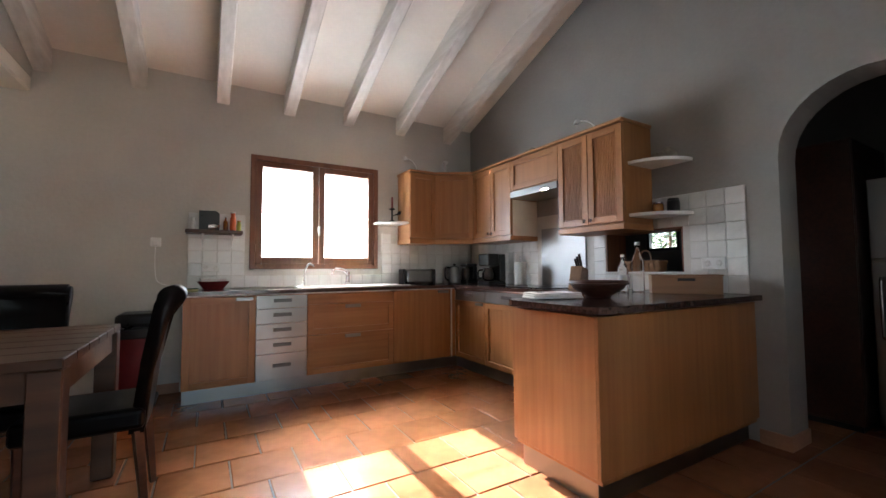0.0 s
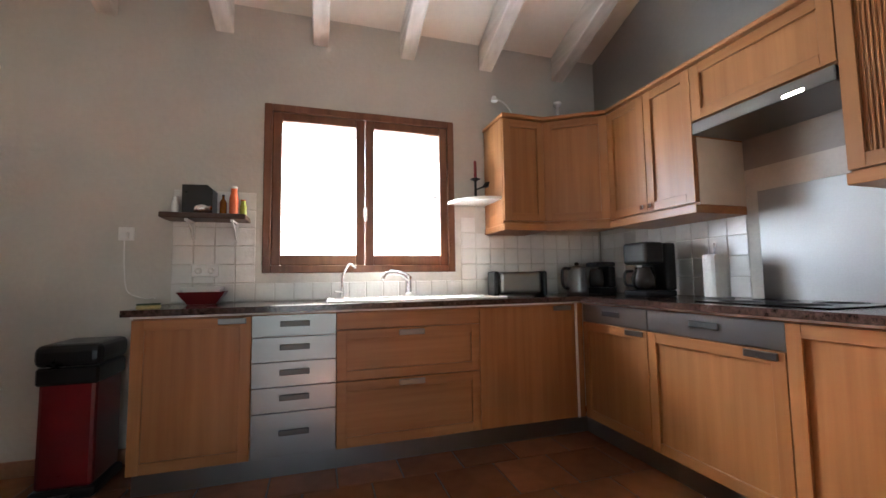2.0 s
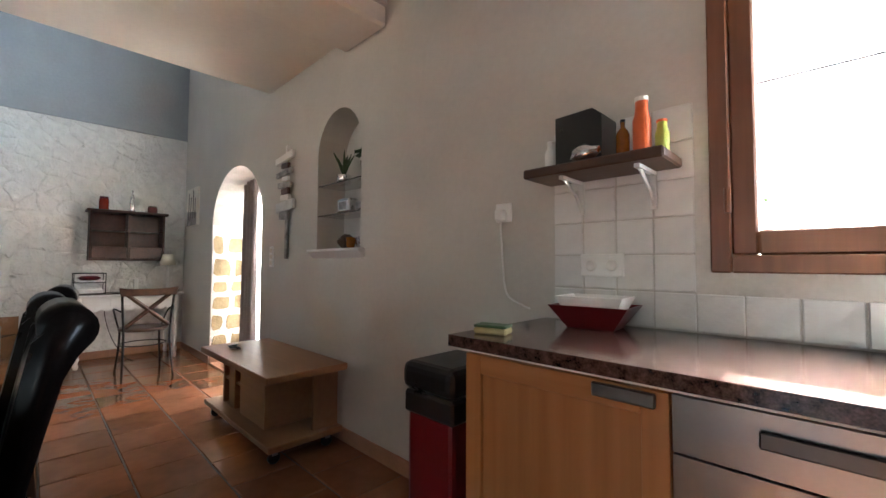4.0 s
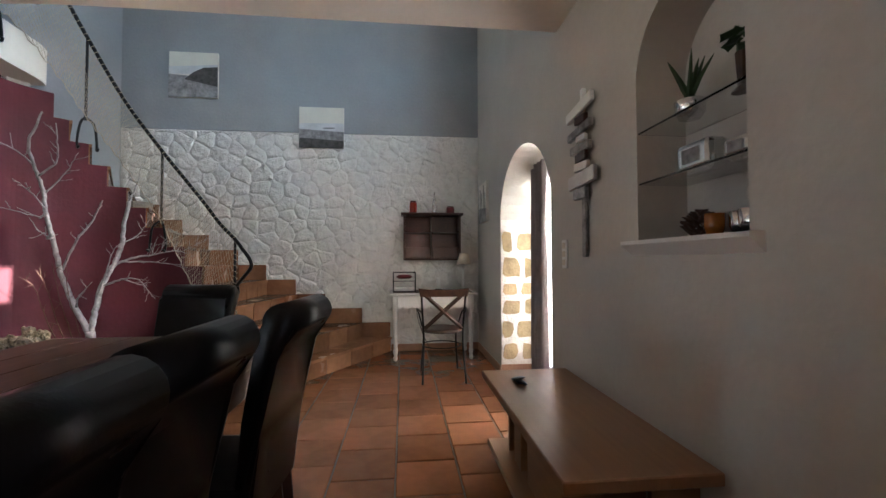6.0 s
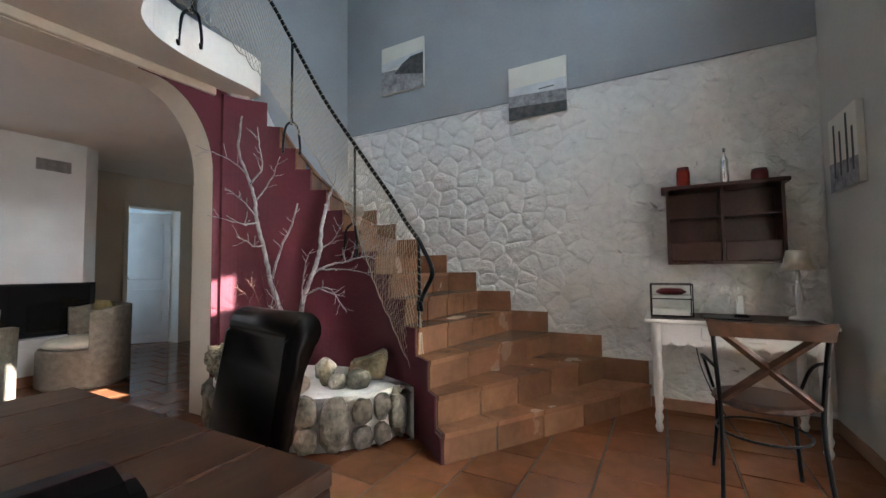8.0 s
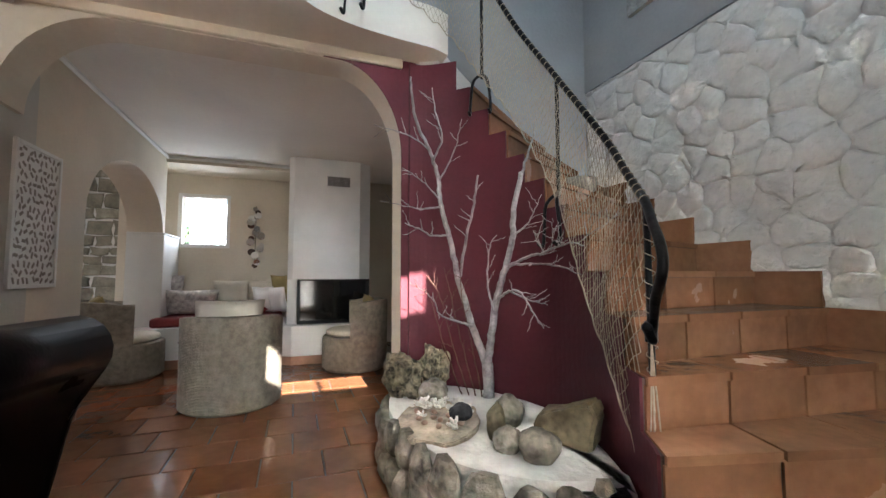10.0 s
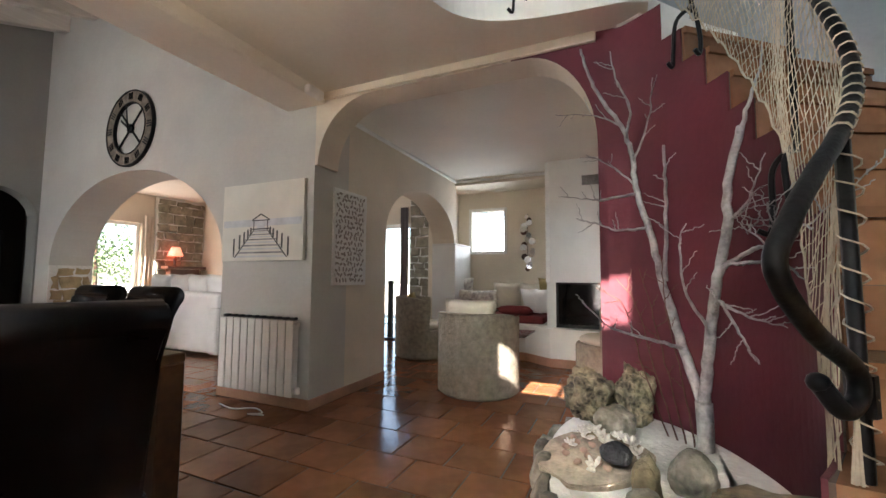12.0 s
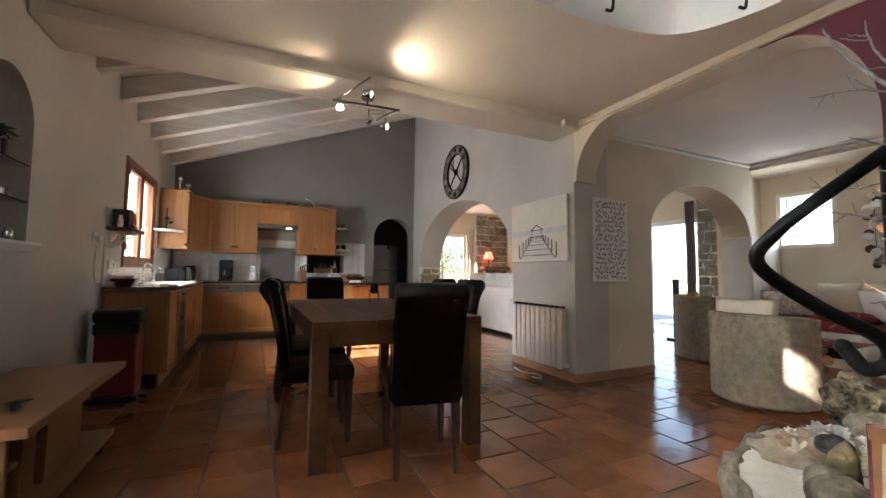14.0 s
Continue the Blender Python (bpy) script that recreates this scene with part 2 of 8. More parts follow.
def voile(name, color, clear):
    m = bpy.data.materials.new(name)
    m.use_nodes = True
    t = m.node_tree
    out = t.nodes["Material Output"]
    tr, df, tp, m1, m2 = (t.nodes.new("ShaderNode" + k) for k in ("BsdfTranslucent", "BsdfDiffuse", "BsdfTransparent", "MixShader", "MixShader"))
    for n in (tr, df):
        n.inputs["Color"].default_value = (*color, 1)
    t.links.new(tr.outputs[0], m1.inputs[1])
    t.links.new(df.outputs[0], m1.inputs[2])
    m1.inputs[0].default_value, m2.inputs[0].default_value = 0.5, clear
    t.links.new(m1.outputs[0], m2.inputs[1])
    t.links.new(tp.outputs[0], m2.inputs[2])
    t.links.new(m2.outputs[0], out.inputs[0])
    return m


VOILE = voile("white_voile", (0.62, 0.61, 0.60), 0.01)
CURTAIN = mat("taupe_curtain", (0.20, 0.165, 0.16), 0.9, var=0.08, scale=5, bump=0.2, fine=160)


# mesh helpers
def obj(name, bm, material, parent=None, label="", smooth=False):
    me = bpy.data.meshes.new(name)
    bmesh.ops.recalc_face_normals(bm, faces=bm.faces)
    bm.to_mesh(me)
    bm.free()
    if smooth:
        me.polygons.foreach_set("use_smooth", [True] * len(me.polygons))
    me.materials.append(material)
    ob = new(name, me)
    if parent is not None:
        ob.parent = parent
    if label:
        ob["label"] = label
    return ob


def part(name, bm, material, parent, label="", smooth=False):
    return obj(name, bm, material, parent, label, smooth)


def thing(name, label, category, group="", kind="", at=None):
    ob = new(name)
    ob.empty_display_size = 0.05
    if at:
        ob.matrix_basis = at
    return tagged(ob, label, category, group, kind)


def structure(name, bm, material, label, category):
    return tagged(obj(name, bm, material), label, category, kind="structure")


def box(bm, x0, y0, z0, x1, y1, z1, bevel=0.0, seg=1):
    r = bmesh.ops.create_cube(bm, size=1.0, matrix=Matrix.Translation(((x0 + x1) / 2, (y0 + y1) / 2, (z0 + z1) / 2)) @ Matrix.Diagonal((abs(x1 - x0), abs(y1 - y0), abs(z1 - z0), 1)))
    if bevel:
        es = list({e for v in r["verts"] for e in v.link_edges})
        bmesh.ops.bevel(bm, geom=es, offset=bevel, segments=seg, affect="EDGES", profile=0.5)
    return bm


def B(*a, **k):
    return box(bmesh.new(), *a, **k)


def prism(bm, pts, axis, a, b):
    """A polygon of (u, v) drawn out along an axis from a to b; u and v are the other two axes in order."""
    def place(u, v, w):
        return {0: (w, u, v), 1: (u, w, v), 2: (u, v, w)}[axis]
    lo = [bm.verts.new(place(u, v, a)) for u, v in pts]
    hi = [bm.verts.new(place(u, v, b)) for u, v in pts]
    bm.faces.new(lo)
    bm.faces.new(hi[::-1])
    n = len(pts)
    for i in range(n):
        bm.faces.new((lo[i], hi[i], hi[(i + 1) % n], lo[(i + 1) % n]))
    return bm


def tube(bm, pts, radius, sides=8, caps=True):
    """A tube along points; radius is a number or one for each point."""
    pts = [Vector(p) for p in pts]
    rs = radius if isinstance(radius, (list, tuple)) else [radius] * len(pts)
    rings, ref = [], None
    for i, p in enumerate(pts):
        d = (pts[min(i + 1, len(pts) - 1)] - pts[max(i - 1, 0)])
        d = d.normalized() if d.length > 1e-9 else Vector((0, 0, 1))
        if ref is None:
            ref = d.cross(Vector((0.3, 0.9, 0.1)) if abs(d.z) > 0.8 else Vector((0, 0, 1))).normalized()
        ref = (ref - d * ref.dot(d)).normalized()
        side = d.cross(ref)
        rings.append([bm.verts.new(p + (ref * math.cos(a) + side * math.sin(a)) * rs[i]) for a in (2 * math.pi * k / sides for k in range(sides))])
    for r0, r1 in zip(rings, rings[1:]):
        for k in range(sides):
            bm.faces.new((r0[k], r0[(k + 1) % sides], r1[(k + 1) % sides], r1[k]))
    if caps and sides > 2:
        bm.faces.new(rings[0][::-1])
        bm.faces.new(rings[-1])
    return bm


def T(pts, radius, sides=8):
    return tube(bmesh.new(), pts, radius, sides)


def lathe(bm, profile, x, y, z, sides=20):
    """Turns (radius, height) points round an upright axis."""
    rings = [[bm.verts.new((x + r * math.cos(2 * math.pi * k / sides), y + r * math.sin(2 * math.pi * k / sides), z + h)) for k in range(sides)] for r, h in profile]
    for r0, r1 in zip(rings, rings[1:]):
        for k in range(sides):
            bm.faces.new((r0[k], r0[(k + 1) % sides], r1[(k + 1) % sides], r1[k]))
    bm.faces.new(rings[0][::-1])
    bm.faces.new(rings[-1])
    return bm


def LT(profile, x=0, y=0, z=0, sides=20):
    return lathe(bmesh.new(), profile, x, y, z, sides)


def spline(pts, n=10):
    """A smooth line through points."""
    P = [Vector(p) for p in pts]
    P = [P[0] * 2 - P[1]] + P + [P[-1] * 2 - P[-2]]
    out = []
    for i in range(1, len(P) - 2):
        for k in range(n):
            t = k / n
            a, b, c, d = P[i - 1:i + 3]
            out.append(0.5 * ((2 * b) + (c - a) * t + (2 * a - 5 * b + 4 * c - d) * t * t + (3 * b - a - 3 * c + d) * t ** 3))
    out.append(P[-2].copy())
    return out


def arc(cx, cy, rx, ry, a0, a1, n=12):
    return [(cx + rx * math.cos(radians(a0 + (a1 - a0) * i / n)), cy + ry * math.sin(radians(a0 + (a1 - a0) * i / n))) for i in range(n + 1)]


def rock(size, seed, rough=0.25, sub=3):
    """A lump of stone with broken faces, of the given half sizes."""
    bm = bmesh.new()
    bmesh.ops.create_icosphere(bm, subdivisions=sub, radius=1.0)
    off = Vector((seed * 3.7, seed * 1.3, seed * 2.1))
    for v in bm.verts:
        d = v.co.normalized()
        k = 1 + rough * (noise.noise(d * 1.3 + off) + 0.5 * noise.noise(d * 3.1 + off) + 0.25 * noise.noise(d * 7.0 + off))
        v.co = Vector((d.x * size[0], d.y * size[1], d.z * size[2])) * k
    return bm


def chipped(bm, seed, cuts=14, depth=0.72):
    """Breaks flat faces into a lump of stone."""
    r = random.Random(seed)
    for _ in range(cuts):
        d = Vector((r.uniform(-1, 1), r.uniform(-1, 1), r.uniform(-1, 1))).normalized()
        far = max(v.co.dot(d) for v in bm.verts) * r.uniform(depth, 0.95)
        for v in bm.verts:
            k = v.co.dot(d) - far
            if k > 0:
                v.co -= d * k * 0.92
    return bm


def pillow(w, d, h, puff=1.0, n=8):
    """A soft cushion lying flat, w by d, h thick."""
    bm = bmesh.new()
    grid = {}
    for side in (1, -1):
        for i in range(n + 1):
            for j in range(n + 1):
                u, v = 2 * i / n - 1, 2 * j / n - 1
                edge = (1 - u ** 4) * (1 - v ** 4)
                if edge < 1e-6 and side < 0:
                    grid[side, i, j] = grid[1, i, j]
                    continue
                pin = 1 - 0.07 * (1 - abs(v)) * abs(u) ** 3 - 0.0
                grid[side, i, j] = bm.verts.new((u * w / 2 * pin, v * d / 2 * (1 - 0.07 * (1 - abs(u)) * abs(v) ** 3), side * h / 2 * edge ** 0.55))
        for i in range(n):
            for j in range(n):
                q = [grid[side, i, j], grid[side, i + 1, j], grid[side, i + 1, j + 1], grid[side, i, j + 1]]
                bm.faces.new(q if side > 0 else q[::-1])
    return bm


def moved(bm, m):
    bmesh.ops.transform(bm, matrix=m, verts=bm.verts)
    return bm


# large structure
N, NO, W, C, L = 4.31, 4.76, -5.74, 0.24, -1.77


def slope(y):
    return 2.86 + 0.37 * (N - y)


ground = structure("ground", prism(bmesh.new(), [(-60, -60), (60, -60), (60, 60), (-60, 60)], 2, -0.4, -0.12), GRAVEL, "pale stone terrace and garden ground", "ground")
floor = structure("floor", B(-6.9, -5.3, -0.12, 5.2, NO, -0.006), GROUT, "glazed terracotta tile floor laid in running bond", "floor")

# north wall: arched garden door, niche, kitchen window, high window
wn_bm = bmesh.new()
DX0, DX1 = -4.58, -3.20
prism(wn_bm, [(-6.0, 0), (DX0, 0), (DX0, 1.5)] + arc((DX0 + DX1) / 2, 1.5, (DX1 - DX0) / 2, 0.57, 180, 0, 20)[1:] + [(DX1, 0), (-2.6, 0), (-2.6, 2.9), (-6.0, 2.9)], 1, N, NO)
HX0, HX1, HZ0, HZ1 = -4.16, -2.84, 3.29, 3.86
box(wn_bm, -6.0, N, 2.9, HX0, NO, 5.2)
box(wn_bm, HX1, N, 2.9, -2.6, NO, 3.5)
box(wn_bm, HX1, N, 3.5, -1.45, NO, 5.2)
box(wn_bm, HX0, N, 2.9, HX1, NO, HZ0)
box(wn_bm, HX0, N, HZ1, HX1, NO, 5.2)
NX0, NX1, NZ, NS = -2.225, -1.69, 1.20, 1.85
na = arc((NX0 + NX1) / 2, NS, (NX1 - NX0) / 2, 0.285, 180, 0, 20)
mid = (NX0 + NX1) / 2
prism(wn_bm, [(-2.6, 0), (mid, 0), (mid, NZ), (NX0, NZ)] + na[:11] + [(mid, 3.5), (-2.6, 3.5)], 1, N, NO - 0.06)
prism(wn_bm, [(mid, 0), (-1.4, 0), (-1.4, 3.5), (mid, 3.5)] + na[10:] + [(NX1, NZ), (mid, NZ)], 1, N, NO - 0.06)
box(wn_bm, -2.6, N + 0.22, 0.9, -1.4, NO, 2.4)
WX0, WX1, WZ0, WZ1 = 0.12, 1.43, 1.08, 2.205
box(wn_bm, -1.4, N, 0, WX0 + 0.03, NO, 3.3)
box(wn_bm, WX1 - 0.03, N, 0, 2.97, NO, 3.3)
box(wn_bm, WX0 + 0.03, N, 0, WX1 - 0.03, NO, WZ0 + 0.03)
box(wn_bm, WX0 + 0.03, N, WZ1 - 0.03, WX1 - 0.03, NO, 3.3)
wall_north = structure("wall_north", wn_bm, PLASTER, "grey-beige plastered wall with arched door, niche and window", "wall")

wall_west = structure("wall_west", B(-6.0, -1.2, 2.72, W, N, 5.2), PLASTER_GREY, "blue-grey plastered upper wall above the white stone", "wall")
wall_stone = structure("wall_stone", B(-6.0, -1.2, 0, W - 0.015, N, 2.72), MORTAR, "whitewashed rough stone wall beside the stairs", "wall")

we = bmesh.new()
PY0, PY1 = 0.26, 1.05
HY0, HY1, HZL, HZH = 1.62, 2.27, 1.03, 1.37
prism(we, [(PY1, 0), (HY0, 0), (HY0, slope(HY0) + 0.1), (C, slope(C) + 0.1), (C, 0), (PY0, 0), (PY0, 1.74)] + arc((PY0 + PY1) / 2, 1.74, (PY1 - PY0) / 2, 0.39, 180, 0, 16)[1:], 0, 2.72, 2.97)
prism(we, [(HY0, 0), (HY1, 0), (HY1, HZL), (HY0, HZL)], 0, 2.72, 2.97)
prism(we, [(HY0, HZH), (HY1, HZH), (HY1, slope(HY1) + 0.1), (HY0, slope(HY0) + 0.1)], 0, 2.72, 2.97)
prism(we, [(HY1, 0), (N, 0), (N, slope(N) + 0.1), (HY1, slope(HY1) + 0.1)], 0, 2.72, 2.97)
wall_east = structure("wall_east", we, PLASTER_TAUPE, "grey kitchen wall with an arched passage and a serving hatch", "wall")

AX0, AX1, AS, AR = -0.72, 2.40, 1.18, 1.02
ws = bmesh.new()
prism(ws, [(L, 0), (AX0, 0), (AX0, AS)] + arc((AX0 + AX1) / 2, AS, (AX1 - AX0) / 2, AR, 180, 0, 28)[1:] + [(AX1, 0), (2.97, 0), (2.97, 4.5), (L, 4.5)], 1, C - 0.45, C)
wall_clock = structure("wall_south", ws, PLASTER, "grey-beige plastered wall with a wide arch to the salon", "wall")

# lounge side
wl = bmesh.new()
SY0, SY1 = -0.87, -2.78
prism(wl, [(C - 0.45, 0), (SY0, 0), (SY0, 1.55)] + arc((SY0 + SY1) / 2, 1.55, (SY0 - SY1) / 2, 0.60, 0, 180, 20)[1:] + [(SY1, 0), (-2.85, 0), (-2.85, 2.56), (C - 0.45, 2.56)], 0, L, L + 0.36)
box(wl, -1.57, -3.45, 0, -1.3, -2.85, 2.56)
wall_lounge_east = structure("wall_lounge_east", wl, PLASTER_CREAM, "cream plastered wall with an arch to the salon", "wall")
pier = box(B(L - 0.018, -3.44, 0.0, L - 0.002, SY1 + 0.014, 1.55, bevel=0.003), L - 0.002, SY1, 0.0, L + 0.358, SY1 + 0.014, 1.55)
structure("arch_pier", box(pier, L - 0.030, -3.44, 1.551, L + 0.358, SY1 + 0.024, 1.575, bevel=0.004), WHITE, "white painted pier with a small ledge under the salon arch", "pier")
wb = bmesh.new()
LX0, LX1, LZ0, LZ1 = -2.37, -1.79, 1.47, 2.16
DRX0, DRX1 = -5.65, -4.95
box(wb, LX1, -3.7, 0, -1.3, -3.45, 2.56)
box(wb, LX0, -3.7, 0, LX1, -3.45, LZ0)
box(wb, LX0, -3.7, LZ1, LX1, -3.45, 2.56)
box(wb, DRX1, -3.7, 0, LX0, -3.45, 2.56)
box(wb, DRX0, -3.7, 2.08, DRX1, -3.45, 2.56)
box(wb, -6.2, -3.7, 0, DRX0, -3.45, 2.56)
wall_lounge_back = structure("wall_lounge_back", wb, PLASTER_CREAM, "cream plastered back wall of the lounge", "wall")
wall_lounge_west = structure("wall_lounge_west", B(-6.2, -3.45, 0, -5.85, -0.2, 2.56), PLASTER_CREAM, "cream plastered lounge wall", "wall")
wu = bmesh.new()
box(wu, -6.0, -1.2, 2.56, -1.45, -0.95, 5.2)
box(wu, -6.0, -0.2, 0, -4.05, -0.002, 5.2)
wall_landing = structure("wall_landing", wu, PLASTER_GREY, "blue-grey plastered wall behind the stairs", "wall")
structure("ceiling_lounge", B(-6.2, -3.45, 2.53, -1.57, -0.02, 2.56), CEIL, "cream painted lounge ceiling", "ceiling")
structure("soffit", B(-3.19, -3.44, 2.45, -1.58, -2.80, 2.528), PLASTER_CREAM, "lowered cream soffit above the bench", "ceiling")
structure("coving", B(L - 0.035, -2.78, 2.485, L - 0.002, -0.03, 2.528, bevel=0.012), WHITE, "white ceiling coving", "trim")
structure("coving", B(-3.19, -2.798, 2.485, L, -2.765, 2.528, bevel=0.012), WHITE, "white ceiling coving", "trim")
# room beyond the lounge door
wr = bmesh.new()
box(wr, -6.6, -5.3, 0, -6.5, -3.7, 2.5)
box(wr, -6.5, -5.3, 0, -4.0, -5.2, 2.5)
box(wr, -4.1, -5.2, 0, -4.0, -3.7, 2.5)
box(wr, -6.6, -5.3, 2.5, -4.0, -3.7, 2.6)
# Bluish daylight of the room is put into its wall colour.
structure("wall_bedroom", wr, mat("blue_daylight_tint", (0.50, 0.60, 0.66), 0.85, var=0.04, bump=0.1), "bedroom walls tinted for blue daylight behind the open door", "wall")
# Unseen bluish lamp added to light the room; no window is built.
daylight((-4.3, -4.4, 1.6), (-6.0, -4.5, 0.8), 1.0, 1.2, 1.5, (0.6, 0.8, 1.0))

# arched opening between dining room and lounge
lint = bmesh.new()
la = arc(-2.31, 1.98, 0.51, 0.52, 0, 90, 14)
ra = arc(-3.50, 1.87, 0.45, 0.63, 90, 180, 14)
prism(lint, [(L, 2.575), (L, 1.98)] + la + ra + [(-3.95, 0), (-4.05, 0), (-4.05, 2.575)], 1, -0.02, C)
structure("arch_lounge", lint, PLASTER_CREAM, "cream plastered arch with rounded shoulders", "arch")
skin = bmesh.new()
prism(skin, [(-3.42, 2.50)] + ra[1:] + [(-3.95, 0), (-4.052, 0), (-4.052, 2.57), (-3.42, 2.57)], 1, C, C + 0.006)
structure("wall_burgundy_spandrel", skin, BURGUNDY, "burgundy painted side of the lounge arch", "wall")
structure("trim", B(-3.95, C - 0.001, 2.505, L, C + 0.03, 2.568, bevel=0.006), PLASTER_CREAM, "pale beam along the top of the arch", "beam")

# ceilings
kc = bmesh.new()
prism(kc, [(C, slope(C)), (N, slope(N)), (N, slope(N) + 0.15), (C, slope(C) + 0.15)], 0, -1.45, 2.72)
structure("ceiling_kitchen", kc, CEIL, "sloping white ceiling above the kitchen", "ceiling")
for bx in (-1.39, -0.77, -0.13, 0.47, 1.085, 1.71, 2.36):
    bb = bmesh.new()
    z = lambda y: slope(y)
    prism(bb, [(C, z(C) - 0.21), (N, z(N) - 0.21), (N, z(N) - 0.004), (C, z(C) - 0.004)], 0, bx - 0.055, bx + 0.055)
    bmesh.ops.bevel(bb, geom=bb.edges[:], offset=0.008, segments=1, affect="EDGES")
    structure("ceiling_beam", bb, BEAM, "white limewashed wooden ceiling beam", "beam")
structure("main_beam", B(-1.87, C, 2.475, -1.45, N, 2.60, bevel=0.015), CEIL, "broad white plastered beam", "beam")
gb = bmesh.new()
prism(gb, [(C, 2.60), (N, 2.60), (N, 5.2), (C, 5.2)], 0, -1.70, -1.45)
structure("wall_gable", gb, PLASTER, "plastered wall above the broad beam", "wall")
edge = [(v.x, v.y) for v in spline([(-3.08, N, 0), (-3.08, 2.6, 0), (-3.08, 1.4, 0), (-3.15, 0.90, 0), (-3.28, 0.68, 0), (-3.50, 0.56, 0), (-3.80, 0.50, 0), (-4.10, 0.47, 0), (-4.23, 0.42, 0)], 5)]
fc = bmesh.new()
prism(fc, edge + [(-4.23, C + 0.001), (-1.87, C + 0.001), (-1.87, N)], 2, 2.57, 2.86)
structure("ceiling_dining", fc, CEIL, "smooth cream ceiling with a curved white edge", "ceiling")
mz = bmesh.new()
prism(mz, [(-4.05, C), (-1.70, C), (-1.70, -0.95), (-4.05, -0.95)], 2, 2.58, 2.86)
structure("floor_mezzanine", mz, CEIL, "upper landing slab", "floor")
structure("ceiling_upper", B(-6.0, -1.2, 5.2, -1.45, NO, 5.3), CEIL, "high ceiling above the stairs", "ceiling")

# salon seen through the arches
sl = bmesh.new()
box(sl, 5.0, -1.22, 0, 5.2, -0.2, 2.85)
box(sl, 5.0, -3.7, 0, 5.2, -2.22, 2.85)
box(sl, 5.0, -2.22, 2.14, 5.2, -1.22, 2.85)
box(sl, -1.3, -3.7, 0, -0.64, -3.5, 2.85)
box(sl, 1.4, -3.7, 0, 5.0, -3.5, 2.85)
box(sl, -0.64, -3.7, 2.03, 1.4, -3.5, 2.85)
structure("wall_salon", sl, PLASTER_CREAM, "plastered salon walls with two glazed openings", "wall")
structure("ceiling_salon", B(-1.41, -3.7, 2.75, 5.2, -0.21, 2.85), CEIL, "white salon ceiling", "ceiling")
ps = bmesh.new()
VY0, VY1, VZ0, VZ1 = 2.47, 2.84, 1.27, 1.60
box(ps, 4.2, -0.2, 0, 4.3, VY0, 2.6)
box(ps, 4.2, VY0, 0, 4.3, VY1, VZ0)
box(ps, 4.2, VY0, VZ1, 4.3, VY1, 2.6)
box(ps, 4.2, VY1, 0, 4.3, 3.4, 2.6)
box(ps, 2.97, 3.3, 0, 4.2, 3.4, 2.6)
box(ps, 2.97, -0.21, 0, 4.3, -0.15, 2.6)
structure("wall_passage", ps, PANTRY_SHADE, "plain pantry passage walls, darkened for its shade", "wall")
structure("ceiling_passage", B(2.97, -0.2, 2.6, 4.3, 3.4, 2.7), CEIL, "pantry ceiling", "ceiling")

# skirtings
for name, a in (("n1", (-2.98, N - 0.012, 0, -0.42, N, 0.085)), ("n2", (-3.19, N - 0.012, 0, -2.98, N, 0.085)), ("n3", (W, N - 0.012, 0, DX0, N, 0.085)), ("w", (W - 0.015, 3.2, 0, W + 0.012, N, 0.085)),
                ("s", (L, C, 0, AX0, C + 0.012, 0.085)), ("l", (L - 0.012, SY0, 0, L, C + 0.012, 0.085))):
    structure("baseboard", B(*a, bevel=0.003), SKIRT, "terracotta skirting tiles", "baseboard")

structure("baseboard", box(B(2.704, PY1 - 0.012, 0, 2.719, 1.199, 0.085), 2.719, PY1 - 0.012, 0, 2.97, PY1 - 0.0005, 0.085), SKIRT, "terracotta skirting beside the pantry arch", "baseboard")
# stairs
INNER = spline([(-4.13, 2.18, 0), (-4.34, 1.92, 0), (-4.52, 1.55, 0), (-4.62, 1.10, 0), (-4.52, 0.72, 0), (-4.36, 0.48, 0), (-4.18, 0.33, 0), (-4.03, 0.262, 0), (-3.7, 0.25, 0)], 30)
lens_ = [0.0]
for a, b in zip(INNER, INNER[1:]):
    lens_.append(lens_[-1] + (b - a).length)


def inner(s):
    for i in range(1, len(lens_)):
        if lens_[i] >= s:
            k = (s - lens_[i - 1]) / (lens_[i] - lens_[i - 1])
            return INNER[i - 1].lerp(INNER[i], k)
    return INNER[-1].copy()


